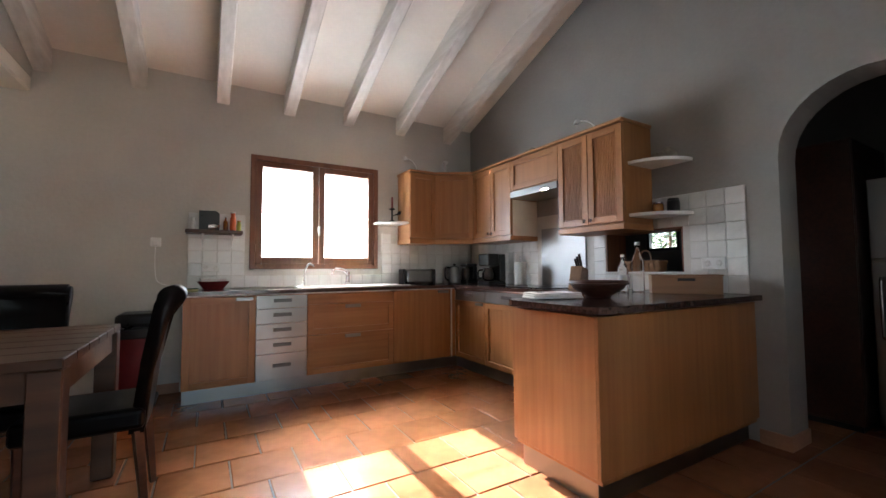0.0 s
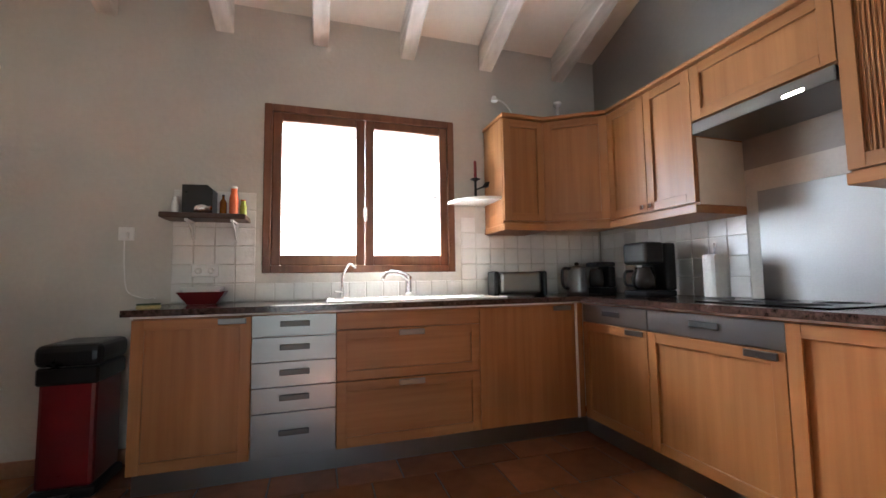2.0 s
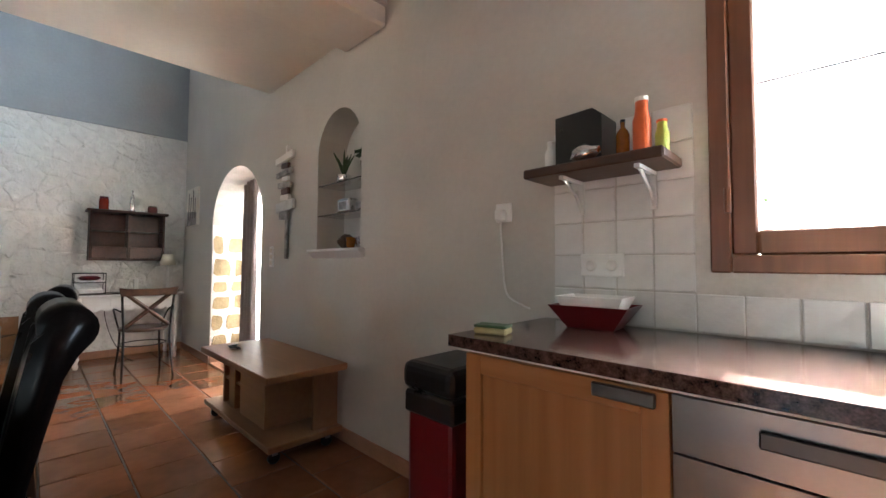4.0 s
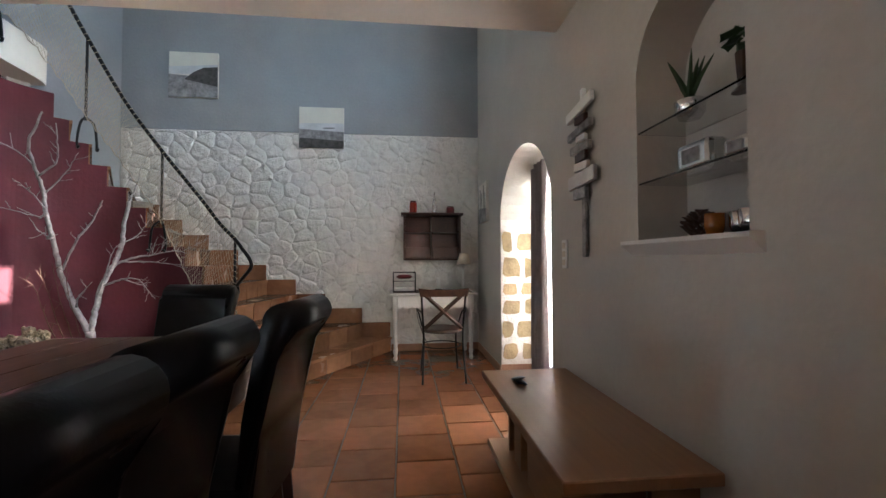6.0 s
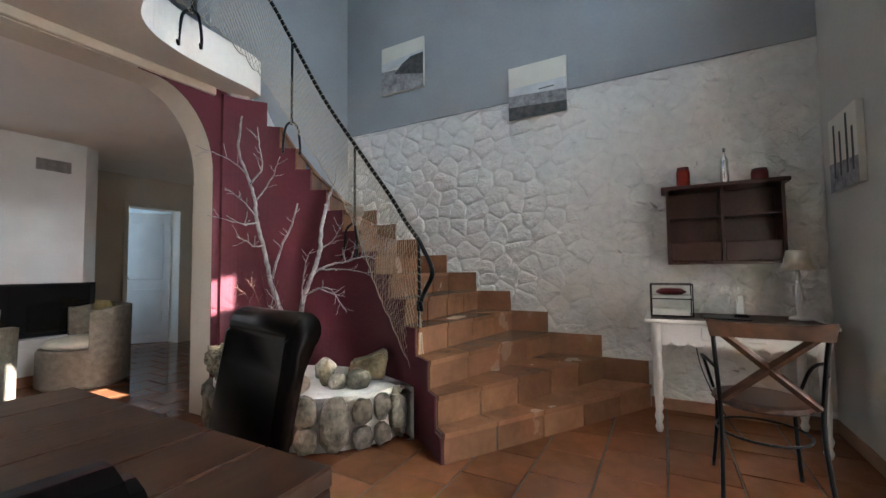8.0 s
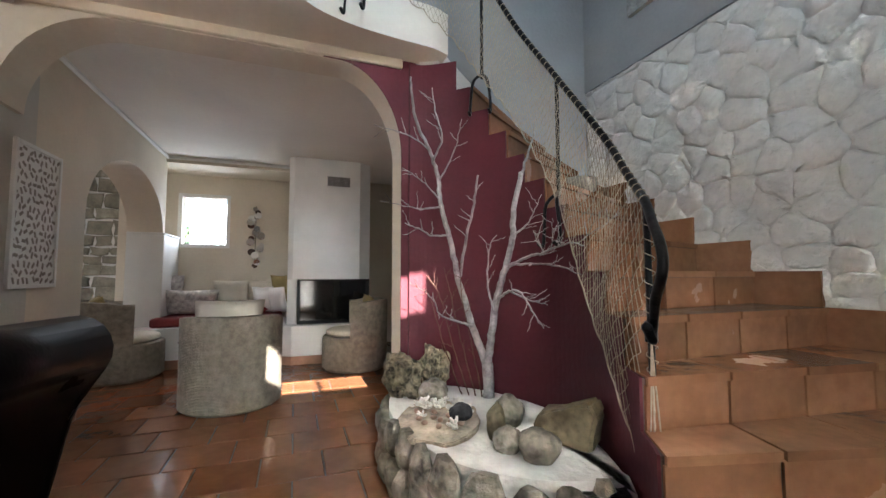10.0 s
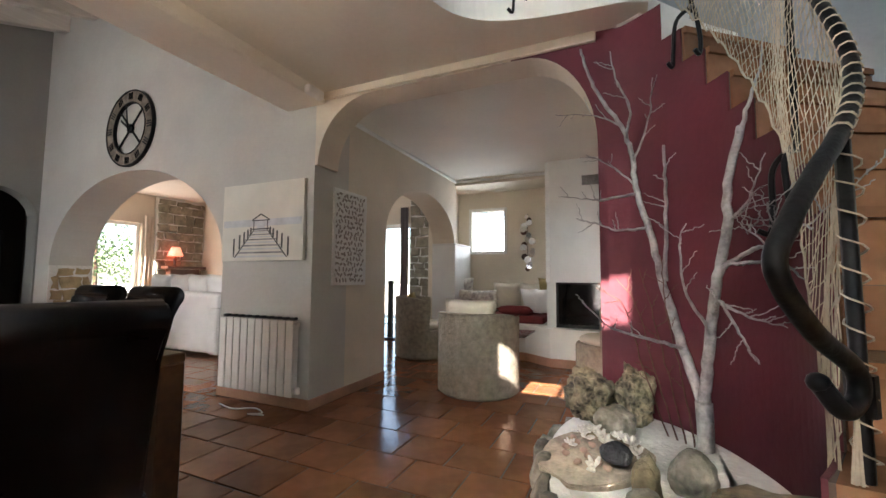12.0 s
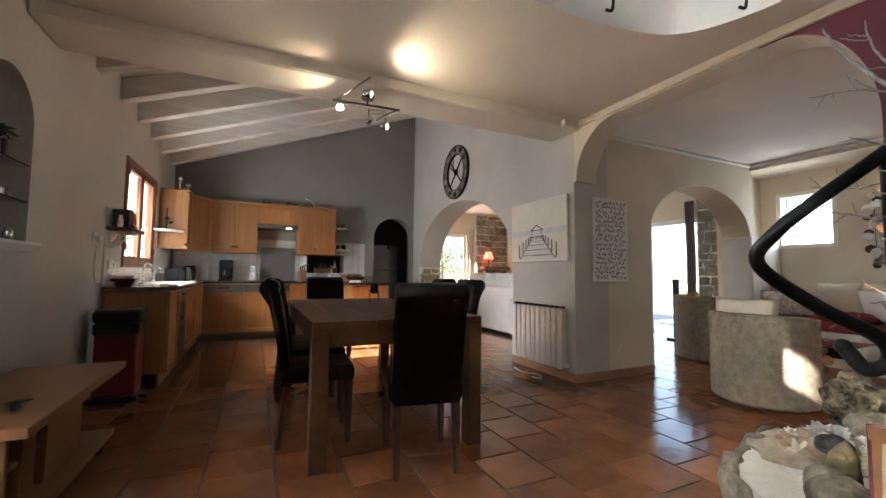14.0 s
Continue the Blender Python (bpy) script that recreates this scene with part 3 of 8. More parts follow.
RISE = 0.18
S_AT = [0.0, 0.10, 0.24, 0.42, 0.60, 0.78, 0.97, 1.17, 1.33, 1.48, 1.62, 1.75, 1.88, 2.00, 2.12, 2.26]
OUTER = [(W, 3.19), (W, 2.84), (W, 2.39), (W, 2.04), (W, 1.69), (W, 1.36), (W, 1.02), (W, 0.72), (W, 0.45), (W, 0.20), (-5.62, 0.0), (-5.28, 0.0), (-4.98, 0.0), (-4.72, 0.0), (-4.48, 0.0), (-4.25, 0.0)]
stairs = thing("staircase", "curved staircase of terracotta tiles rising beside the white stone wall", "staircase", kind="structure")
for k in range(15):
    z1 = RISE * (k + 1)
    ip = [inner(S_AT[k] + (S_AT[k + 1] - S_AT[k]) * j / 3) for j in range(4)]
    o0, o1 = Vector((*OUTER[k], 0)), Vector((*OUTER[k + 1], 0))
    pts = [(p.x, p.y) for p in ip] + [(o1.x, o1.y), (o0.x, o0.y)]
    if k == 9:
        pts = [(p.x, p.y) for p in ip] + [(o1.x, o1.y), (W, 0.0), (o0.x, o0.y)]
    body = part("step", prism(bmesh.new(), pts, 2, max(0.0, z1 - 0.42), z1 - 0.008), GROUT if k < 13 else WHITE, stairs)
    if k > 12:
        continue
    front0, front1 = ip[0], o0
    back0, back1 = ip[-1], o1
    along = (front1 - front0).normalized()
    out = Vector((along.y, -along.x, 0))
    if out.dot(front0.lerp(front1, 0.5) - back0.lerp(back1, 0.5)) < 0:
        out = -out
    n = max(3, round((front1 - front0).length / 0.36))
    for j in range(n):
        u0, u1 = j / n + 0.004, (j + 1) / n - 0.004
        q = [front0.lerp(front1, u0) + out * 0.022, front0.lerp(front1, u1) + out * 0.022, back0.lerp(back1, u1), back0.lerp(back1, u0)]
        part("tread_tile", prism(bmesh.new(), [(p.x, p.y) for p in q], 2, z1 - 0.03, z1), TERRA_STEP, body)
        q = [front0.lerp(front1, u0) + out * 0.010, front0.lerp(front1, u1) + out * 0.010, front0.lerp(front1, u1) - out * 0.01, front0.lerp(front1, u0) - out * 0.01]
        part("riser_tile", prism(bmesh.new(), [(p.x, p.y) for p in q], 2, z1 - RISE + 0.001, z1 - 0.032), TERRA_STEP, body)
    if k < 9:
        ya, yb = OUTER[k][1], OUTER[k + 1][1]
        part("skirting_tile", B(W - 0.01, yb + 0.002, z1, W + 0.014, ya - 0.002, z1 + RISE), TERRA_STEP, body)
wbg = bmesh.new()
for k in range(14):
    z1 = RISE * (k + 1) - (0.004 if k else 0.03)
    m = 4
    a = [inner(S_AT[k] + (S_AT[k + 1] - S_AT[k]) * j / m) for j in range(m + 1)]
    for p, q in zip(a, a[1:]):
        d = (q - p).normalized()
        nrm = Vector((-d.y, d.x, 0))
        if nrm.dot(Vector((-3.9, 1.2, 0)) - p) < 0:
            nrm = -nrm
        t0 = 0.010
        prism(wbg, [(p.x, p.y), (q.x, q.y), (q.x + nrm.x * t0, q.y + nrm.y * t0), (p.x + nrm.x * t0, p.y + nrm.y * t0)], 2, 0.0, min(z1, 2.53))
tail = [inner(S_AT[13] + 0.03 * j) for j in range(16)]
for p, q in zip(tail, tail[1:]):
    if p.x < -4.02:
        prism(wbg, [(p.x, p.y), (q.x, q.y), (q.x, q.y + 0.03), (p.x, p.y + 0.03)], 2, 0.0, 2.532)
bmesh.ops.remove_doubles(wbg, verts=wbg.verts, dist=0.0002)
wall_burgundy = structure("wall_burgundy", wbg, BURGUNDY, "curved burgundy wall under the stairs, stepped along the treads", "wall")


# kitchen
def face(parent, u0, u1, z0, z1, framed=True, material=None, handle="", name="door"):
    """A cabinet front, in its unit's own axes: it looks along -y from y = 0."""
    g = 0.002
    bm = B(u0 + g, 0.011 if framed else 0.0, z0 + g, u1 - g, 0.02, z1 - g, bevel=0.001)
    rails = []
    if framed:
        r = 0.055
        for a in ((u0 + g, z0 + g, u0 + r, z1 - g), (u1 - r, z0 + g, u1 - g, z1 - g), (u0 + r, z0 + g, u1 - r, z0 + r), (u0 + r, z1 - r, u1 - r, z1 - g)):
            rails.append(B(a[0], -0.004, a[1], a[2], 0.0105, a[3], bevel=0.0015))
    d = part(name, bm, material or OAK, parent)
    for k, r_ in enumerate(rails):
        part("stile" if k < 2 else "rail", r_, (material or OAK) if k < 2 else OAK_X, d)
    if handle:
        u, z, w, h, m, pr = {"strip_r": (u1 - 0.09, z1 - 0.022, 0.13, 0.03, STEEL, 0.012), "strip_c": ((u0 + u1) / 2, z1 - 0.028, 0.15, 0.032, STEEL, 0.012), "strip_m": ((u0 + u1) / 2, (z0 + z1) / 2 + 0.01, 0.15, 0.030, STEEL_DARKENED, 0.008),
                             "knob_r": (u1 - 0.03, z0 + 0.035, 0.026, 0.026, CHROME, 0.02), "knob_l": (u0 + 0.03, z0 + 0.035, 0.026, 0.026, CHROME, 0.02)}[handle]
        part("handle", B(u - w / 2, -0.004 - pr, z - h / 2, u + w / 2, -0.0045, z + h / 2, bevel=0.003), m, d, "steel handle")
    return d


def unit(label, m, w, z0, z1, depth, category="cabinet", group="", top=True):
    ob = thing("kitchen_cabinet", label, category, group, at=m)
    part("body", B(0.001, 0.021, z0, w - 0.001, depth, z1), OAK, ob)
    return ob


def north(x):
    return pose(x, 3.80, 0)


def east(y, x=2.15):
    return pose(x, y, 0, 0, 0, -90)


BASE, UPPER = "base cabinets", "wall cabinets"
u = unit("honey oak base cabinet with a single framed door", north(-0.39), 0.53, 0.12, 0.855, 0.48, group=BASE)
face(u, 0, 0.53, 0.12, 0.85, handle="strip_r")
u = unit("base unit with five brushed steel drawers", north(0.14), 0.425, 0.12, 0.855, 0.48, "drawers", BASE)
zs = [0.85, 0.735, 0.605, 0.475, 0.345, 0.12]
for a, b in zip(zs, zs[1:]):
    face(u, 0, 0.425, b, a, False, STEEL, "strip_m", "drawer")
u = unit("wide oak sink unit with two framed drawers", north(0.565), 0.845, 0.12, 0.855, 0.48, group=BASE)
face(u, 0, 0.845, 0.755, 0.85, False, OAK_X, name="panel")
face(u, 0, 0.845, 0.475, 0.755, True, OAK_X, "strip_c", "drawer")
face(u, 0, 0.845, 0.12, 0.475, True, OAK_X, "strip_c", "drawer")
u = unit("plain oak corner base cabinet", north(1.41), 0.67, 0.12, 0.855, 0.48, group=BASE)
face(u, 0, 0.67, 0.12, 0.85, False, OAK, "strip_r")
for y0, w in ((3.795, 0.545), (3.25, 0.67)):
    u = unit("oak base cabinet with a steel drawer above the door", east(y0), w, 0.12, 0.855, 0.56, group=BASE)
    face(u, 0, w, 0.735, 0.85, False, STEEL, "strip_m", "drawer")
    face(u, 0, w, 0.12, 0.735, handle="strip_r")
u = unit("narrow oak base cabinet beside the peninsula", east(2.58), 0.80, 0.12, 0.855, 0.56, group=BASE)
face(u, 0, 0.80, 0.12, 0.85, True)
cf = thing("kitchen_filler", "oak corner filler with a white bead between the base units", "filler")
part("panel", B(2.081, 3.803, 0.12, 2.149, 3.815, 0.854), OAK, cf)
part("bead", B(2.088, 3.790, 0.12, 2.102, 3.8025, 0.854, bevel=0.002), WHITE, cf, "white bead")
pen = thing("kitchen_peninsula", "honey oak peninsula with plain panels and a steel plinth", "cabinet")
part("side_panel", B(1.245, 1.215, 0.15, 1.27, 1.765, 0.855, bevel=0.002), OAK, pen)
part("back_panel", B(1.245, 1.20, 0.15, 2.715, 1.2145, 0.855, bevel=0.002), OAK, pen)
part("body", B(1.271, 1.2155, 0.12, 2.715, 1.765, 0.855), OAK, pen)
part("plinth", B(1.30, 1.26, 0.0, 2.71, 1.755, 0.148, bevel=0.002), STEEL, pen, "brushed steel plinth")
tagged(obj("plinth", box(B(-0.385, 3.86, 0.0, 2.2, 3.88, 0.118), 2.2, 1.76, 0, 2.22, 3.87, 0.118), STEEL), "brushed steel plinth along the base cabinets", "plinth")
tagged(obj("cabinet_trim", box(B(-0.39, 3.785, 0.8555, 2.10, 3.80, 0.8675), 2.135, 1.76, 0.8555, 2.15, 3.79, 0.8675), WHITE), "white strip under the worktop", "trim")
wt = bmesh.new()
prism(wt, [(-0.42, 3.755), (2.10, 3.755), (2.10, 1.80), (1.27, 1.80), (1.225, 1.77), (1.205, 1.725), (1.205, 1.22), (1.225, 1.175), (1.27, 1.16), (2.718, 1.16), (2.718, N - 0.012), (-0.42, N - 0.012)], 2, 0.868, 0.90)
tagged(obj("worktop", wt, GRANITE), "polished brown granite worktop running round the kitchen", "worktop")

u = thing("kitchen_cabinet", "narrow oak wall cabinet beside the window", "cabinet", UPPER, at=pose(1.68, 3.97, 0))
part("body", B(0, 0.021, 1.40, 0.32, 0.33, 2.15), OAK, u)
face(u, 0, 0.32, 1.42, 2.14)
part("cornice", B(-0.012, -0.02, 2.15, 0.33, 0.33, 2.175, bevel=0.004), OAK_X, u)
part("lower_rail", B(-0.006, -0.012, 1.355, 0.33, 0.33, 1.40, bevel=0.003), OAK_X, u)
dx, dy = 0.36, -0.23
u = thing("kitchen_cabinet", "oak corner wall cabinet with a slanting door", "cabinet", UPPER, at=pose(2.0, 3.97, 0, 0, 0, math.degrees(math.atan2(dy, dx))))
cw = math.hypot(dx, dy)
part("body", moved(prism(bmesh.new(), [(2.002, 3.985), (2.355, 3.755), (2.70, 3.755), (2.70, 4.295), (2.002, 4.295)], 2, 1.40, 2.15), u.matrix_basis.inverted()), OAK, u)
face(u, 0, cw, 1.42, 2.14)
part("cornice", B(0, -0.02, 2.15, cw, 0.10, 2.175, bevel=0.004), OAK_X, u)
part("lower_rail", B(0, -0.012, 1.355, cw, 0.08, 1.40, bevel=0.003), OAK_X, u)


def upper(y, w, z0, doors, label):
    u = thing("kitchen_cabinet", label, "cabinet", UPPER, at=east(y, 2.36))
    part("body", B(0, 0.021, z0, w, 0.352, 2.15), OAK, u)
    part("cornice", B(-0.0, -0.02, 2.15, w + 0.012, 0.352, 2.175, bevel=0.004), OAK_X, u)
    if doors == 2:
        face(u, 0, w / 2, z0 + 0.01, 2.14, handle="knob_r")
        face(u, w / 2, w, z0 + 0.01, 2.14, handle="knob_l")
        part("lower_rail", B(0, -0.012, z0 - 0.045, w + 0.006, 0.352, z0, bevel=0.003), OAK_X, u)
    else:
        face(u, 0, w, z0 + 0.01, 2.14)
    return u


u = upper(3.74, 0.65, 1.40, 2, "oak wall cabinet with two framed doors")
part("side_panel", B(0.6505, 0.022, 1.402, 0.654, 0.350, 1.76), CUSHION, u, "pale laminate side panel")
hood = upper(3.09, 0.63, 1.83, 1, "oak cabinet above the steel cooker hood")
part("hood", B(0.005, -0.012, 1.765, 0.625, 0.35, 1.829, bevel=0.004), STEEL, hood, "brushed steel cooker hood")
part("hood_light", B(0.44, -0.0135, 1.772, 0.52, -0.0125, 1.784), LAMP_ON, hood, "lit strip of the hood")
end_cab = upper(2.46, 0.62, 1.40, 2, "oak wall cabinet with two ribbed doors beside round shelves")
for u0 in (0.0, 0.31):
    for k in range(13):
        x = u0 + 0.062 + k * 0.0147
        part("rib", B(x, 0.0065, 1.468, x + 0.0088, 0.0105, 2.083, bevel=0.0015), OAK, end_cab)


def quarter_shelf(x, y, z, sx, sy, r, label):
    pts = [(x, y), (x + sx * r, y)] + [(x + sx * r * math.cos(a), y + sy * r * math.sin(a)) for a in [i * math.pi / 24 for i in range(1, 12)]] + [(x, y + sy * r)]
    return tagged(obj("corner_shelf", prism(bmesh.new(), pts, 2, z, z + 0.022), WHITE), label, "shelf", "rounded shelves")


quarter_shelf(1.679, 4.305, 1.575, -1, -1, 0.30, "white rounded corner shelf beside the window")
quarter_shelf(2.715, 1.835, 1.445, -1, -1, 0.30, "white rounded end shelf with jars")
quarter_shelf(2.715, 1.835, 1.83, -1, -1, 0.30, "white rounded end shelf with ornaments")

# kitchen window: two casements
win = thing("window_1", "reddish-brown wooden casement window with two panes", "window", kind="structure")
fr = bmesh.new()
for a in ((WX0, WZ0, WX0 + 0.05, WZ1), (WX1 - 0.05, WZ0, WX1, WZ1), (WX0 + 0.05, WZ0, WX1 - 0.05, WZ0 + 0.05), (WX0 + 0.05, WZ1 - 0.05, WX1 - 0.05, WZ1)):
    box(fr, a[0], N - 0.022, a[1], a[2], N + 0.075, a[3], bevel=0.004)
part("window_frame", fr, WINDOW_WOOD, win)
mx = (WX0 + WX1) / 2
for x0, x1 in ((WX0 + 0.05, mx - 0.002), (mx + 0.002, WX1 - 0.05)):
    c = bmesh.new()
    z0, z1, r = WZ0 + 0.05, WZ1 - 0.05, 0.06
    for a in ((x0, z0, x0 + r, z1), (x1 - r, z0, x1, z1), (x0 + r, z0, x1 - r, z0 + 0.07), (x0 + r, z1 - r, x1 - r, z1)):
        box(c, a[0], N - 0.01, a[1], a[2], N + 0.04, a[3], bevel=0.006)
    cs = part("casement", c, WINDOW_WOOD, win)
    pane = part("pane", B(x0 + r, N + 0.012, z0 + 0.07, x1 - r, N + 0.018, z1 - r), GLASS, cs)
    pane.visible_shadow = False
part("bar", T([(WX0 + 0.031, N + 0.13, 1.655), (mx, N + 0.13, 1.653), (WX1 - 0.031, N + 0.13, 1.655)], 0.004, 6), STEEL_DARKENED, win, "thin outer wire")
part("handle", box(B(mx - 0.012, N - 0.028, 1.46, mx + 0.012, N - 0.011, 1.52, bevel=0.004), mx - 0.009, N - 0.045, 1.43, mx + 0.009, N - 0.029, 1.53, bevel=0.005), WHITE, win, "white window handle")
for hx in (WX0 + 0.045, WX1 - 0.045):
    for hz in (1.25, 2.02):
        part("hinge", LT([(0.009, 0), (0.009, 0.07)], hx, N - 0.026, hz, 8), WINDOW_WOOD, win)

# wall tiles above the worktop
TS = 0.1165


def wall_tiles(name, axis, plane, u0, u1, z0, z1, holes, label):
    if axis == 1:
        back = bmesh.new()
        box(back, u0, plane - 0.006, z0, WX0 + 0.01, plane, z1)
        box(back, WX0 + 0.01, plane - 0.006, z0, WX1 - 0.01, plane, WZ0 + 0.01)
        box(back, WX1 - 0.01, plane - 0.006, z0, u1, plane, 1.56)
    else:
        back = bmesh.new()
        box(back, plane - 0.006, u0, z0, plane, HY0, z1)
        box(back, plane - 0.006, HY0, z0, plane, HY1, HZL)
        box(back, plane - 0.006, HY0, HZH, plane, HY1, z1)
        box(back, plane - 0.006, HY1, z0, plane, u1, z1)
    base = structure(name, back, TILE_GROUT, label, "tiles")
    me = {}
    z = z0
    while z < z1 - 0.02:
        zt = min(z + TS, z1)
        u = u0
        while u < u1 - 0.02:
            ut = min(u + TS, u1)
            if not any(u < h[1] - 0.01 and ut > h[0] + 0.01 and z < h[3] - 0.01 and zt > h[2] + 0.01 for h in holes):
                key = (round(ut - u, 3), round(zt - z, 3))
                if key not in me:
                    a, b = key
                    t = B(0.0015, -0.011, 0.0015, a - 0.0015, -0.004, b - 0.0015, bevel=0.003)
                    me[key] = bpy.data.meshes.new("tile")
                    t.to_mesh(me[key])
                    t.free()
                    me[key].materials.append(TILE_WHITE)
                o = new("tile", me[key])
                o.parent = base
                o.matrix_basis = pose(u, plane, z, random.uniform(-0.7, 0.7), 0, random.uniform(-0.7, 0.7)) if axis == 1 else pose(plane, ut, z, random.uniform(-0.7, 0.7), 0, -90 + random.uniform(-0.7, 0.7))
            u = ut
        z = zt


wall_tiles("wall_tiles_north", 1, N, -0.385, 2.70, 0.902, 1.60, [(WX0, WX1, WZ0, WZ1), (1.68, 2.72, 1.40, 1.7), (1.43, 2.72, 1.56, 1.7)], "white glazed wall tiles round the window")
wall_tiles("wall_tiles_east", 0, 2.72, 1.225, 4.29, 0.902, 1.60, [(2.46, 4.3, 1.56, 1.7), (3.09, 4.3, 1.40, 1.7), (2.44, 3.02, 0.9, 1.5), (1.60, 2.28, 1.02, 1.37), (1.84, 2.46, 1.38, 1.7)], "white glazed wall tiles above the worktop")
tagged(obj("splashback", B(2.700, 2.47, 0.902, 2.712, 3.02, 1.47, bevel=0.002), STEEL_MATT), "brushed steel splashback behind the hob", "splashback")
hatch = thing("serving_hatch", "white sill and dark reveal of the open serving hatch", "hatch", kind="structure")
part("sill", B(2.702, HY0 + 0.001, HZL, 2.972, HY1 - 0.001, HZL + 0.012, bevel=0.002), TILE_WHITE, hatch)
rv = box(B(2.714, HY0, HZL + 0.0125, 2.969, HY0 + 0.012, HZH), 2.714, HY1 - 0.012, HZL + 0.0125, 2.969, HY1, HZH)
part("reveal", box(rv, 2.714, HY0 + 0.012, HZH - 0.012, 2.969, HY1 - 0.012, HZH), WINDOW_WOOD, hatch)
vw = thing("window_3", "small barred pantry window seen through the hatch", "window", kind="structure")
vf = bmesh.new()
for a in ((VY0, VZ0, VY0 + 0.03, VZ1), (VY1 - 0.03, VZ0, VY1, VZ1), (VY0 + 0.03, VZ0, VY1 - 0.03, VZ0 + 0.03), (VY0 + 0.03, VZ1 - 0.03, VY1 - 0.03, VZ1)):
    box(vf, 4.198, a[0], a[1], 4.25, a[2], a[3])
part("window_frame", vf, BLACK, vw)
for i in range(5):
    y = VY0 + 0.06 + i * (VY1 - VY0 - 0.12) / 4
    part("bar", T([(4.28, y, VZ0 + 0.001), (4.28, y, VZ1 - 0.001)], 0.005, 6), WHITE, vw)
part("bar", T([(4.29, VY0 + 0.001, 1.44), (4.29, VY1 - 0.001, 1.44)], 0.005, 6), WHITE, vw)


def socket(x, y, z, rot, label="white double wall socket"):
    s = thing("wall_socket", label, "socket", at=pose(x, y, z, 0, 0, rot))
    part("plate", B(-0.075, -0.012, -0.04, 0.075, 0.0, 0.04, bevel=0.004), WHITE, s)
    for k in (-0.036, 0.036):
        part("outlet", moved(LT([(0.021, 0), (0.017, 0.006), (0.004, 0.002)], 0, 0, 0, 14), pose(k, -0.0125, 0, 90, 0, 0)), PAPER, s)
    return s


socket(2.709, 1.42, 1.10, -90)
socket(0.02 - 0.22, N - 0.011, 1.10, 0, "white wall socket on the tiles")

# sink
sk = thing("sink", "white ceramic sink with a draining board set in the worktop", "sink")
sb = bmesh.new()
box(sb, 0.52, 3.83, 0.895, 1.62, 3.87, 0.915, bevel=0.006)
box(sb, 0.52, 4.20, 0.895, 1.62, 4.24, 0.915, bevel=0.006)
box(sb, 0.52, 3.87, 0.895, 0.56, 4.20, 0.915, bevel=0.006)
box(sb, 0.98, 3.87, 0.895, 1.02, 4.20, 0.915, bevel=0.006)
part("rim", sb, WHITE, sk)
part("basin", B(0.56, 3.87, 0.901, 0.98, 4.20, 0.904), mat("white_ceramic_basin", (0.7, 0.69, 0.67), 0.2, var=0.03, bump=0), sk)
dr = B(1.02, 3.87, 0.895, 1.62, 4.20, 0.908, bevel=0.004)
for i in range(8):
    box(dr, 1.06 + i * 0.06, 3.90, 0.907, 1.085 + i * 0.06, 4.17, 0.913, bevel=0.003)
part("drainer", dr, WHITE, sk)
fa = thing("tap", "chrome kitchen mixer tap behind the sink", "tap")
part("base", LT([(0.028, 0), (0.024, 0.03), (0.022, 0.10), (0.024, 0.13), (0.01, 0.14)], 1.06, 4.215, 0.9155, 14), CHROME, fa, smooth=True)
part("spout", T(spline([(1.06, 4.21, 1.02), (1.0, 4.18, 1.06), (0.9, 4.12, 1.07), (0.86, 4.09, 1.03)], 6), 0.013, 8), CHROME, fa, smooth=True)
part("lever", T(spline([(1.06, 4.21, 1.05), (1.0, 4.22, 1.08), (0.93, 4.22, 1.09)], 5), [0.012] * 5 + [0.009] * 6, 8), CHROME, fa, smooth=True)
fa = thing("tap", "slim chrome filter tap beside the sink", "tap")
part("spout", T(spline([(0.62, 4.22, 0.915), (0.62, 4.22, 1.05), (0.66, 4.20, 1.13), (0.70, 4.16, 1.11)], 6), 0.009, 8), CHROME, fa, smooth=True)
part("lever", T([(0.62, 4.22, 0.95), (0.57, 4.20, 0.955)], 0.007, 8), WHITE, fa)

# worktop things
def bottle(x, y, z, h, r, material, cap, label, category="bottle", neck=0.35):
    b = thing("bottle", label, category, at=pose(x, y, z))
    part("body", LT([(r * 0.9, 0), (r, 0.01), (r, h * 0.6), (r * 0.8, h * 0.7), (r * neck, h * 0.8), (r * neck, h * 0.93)], sides=16), material, b, smooth=True)
    part("cap", LT([(r * neck * 1.1, 0), (r * neck * 1.1, h * 0.07)], 0, 0, h * 0.931, 12), cap, b)
    return b


WT = 0.9005
t = thing("toaster", "black and steel two-slot toaster", "toaster", at=pose(1.83, 4.10, WT, 0, 0, -6))
part("body", B(-0.16, -0.08, 0.012, 0.16, 0.08, 0.17, bevel=0.03, seg=3), STEEL, t)
for sx in (-1, 1):
    part("end_cap", B(sx * 0.161, -0.085, 0.0, sx * 0.195, 0.085, 0.175, bevel=0.012, seg=2), BLACK, t)
part("lever", B(0.1955, -0.015, 0.10, 0.215, 0.015, 0.115, bevel=0.004), BLACK, t)
for k in (-0.035, 0.035):
    part("slot", B(-0.13, k - 0.014, 0.1695, 0.13, k + 0.014, 0.171), BLACK, t)
t = thing("kettle", "brushed steel electric kettle with a black handle", "kettle", at=pose(2.29, 4.04, WT))
part("body", LT([(0.075, 0), (0.078, 0.03), (0.062, 0.18), (0.058, 0.20), (0.02, 0.21)]), STEEL, t, smooth=True)
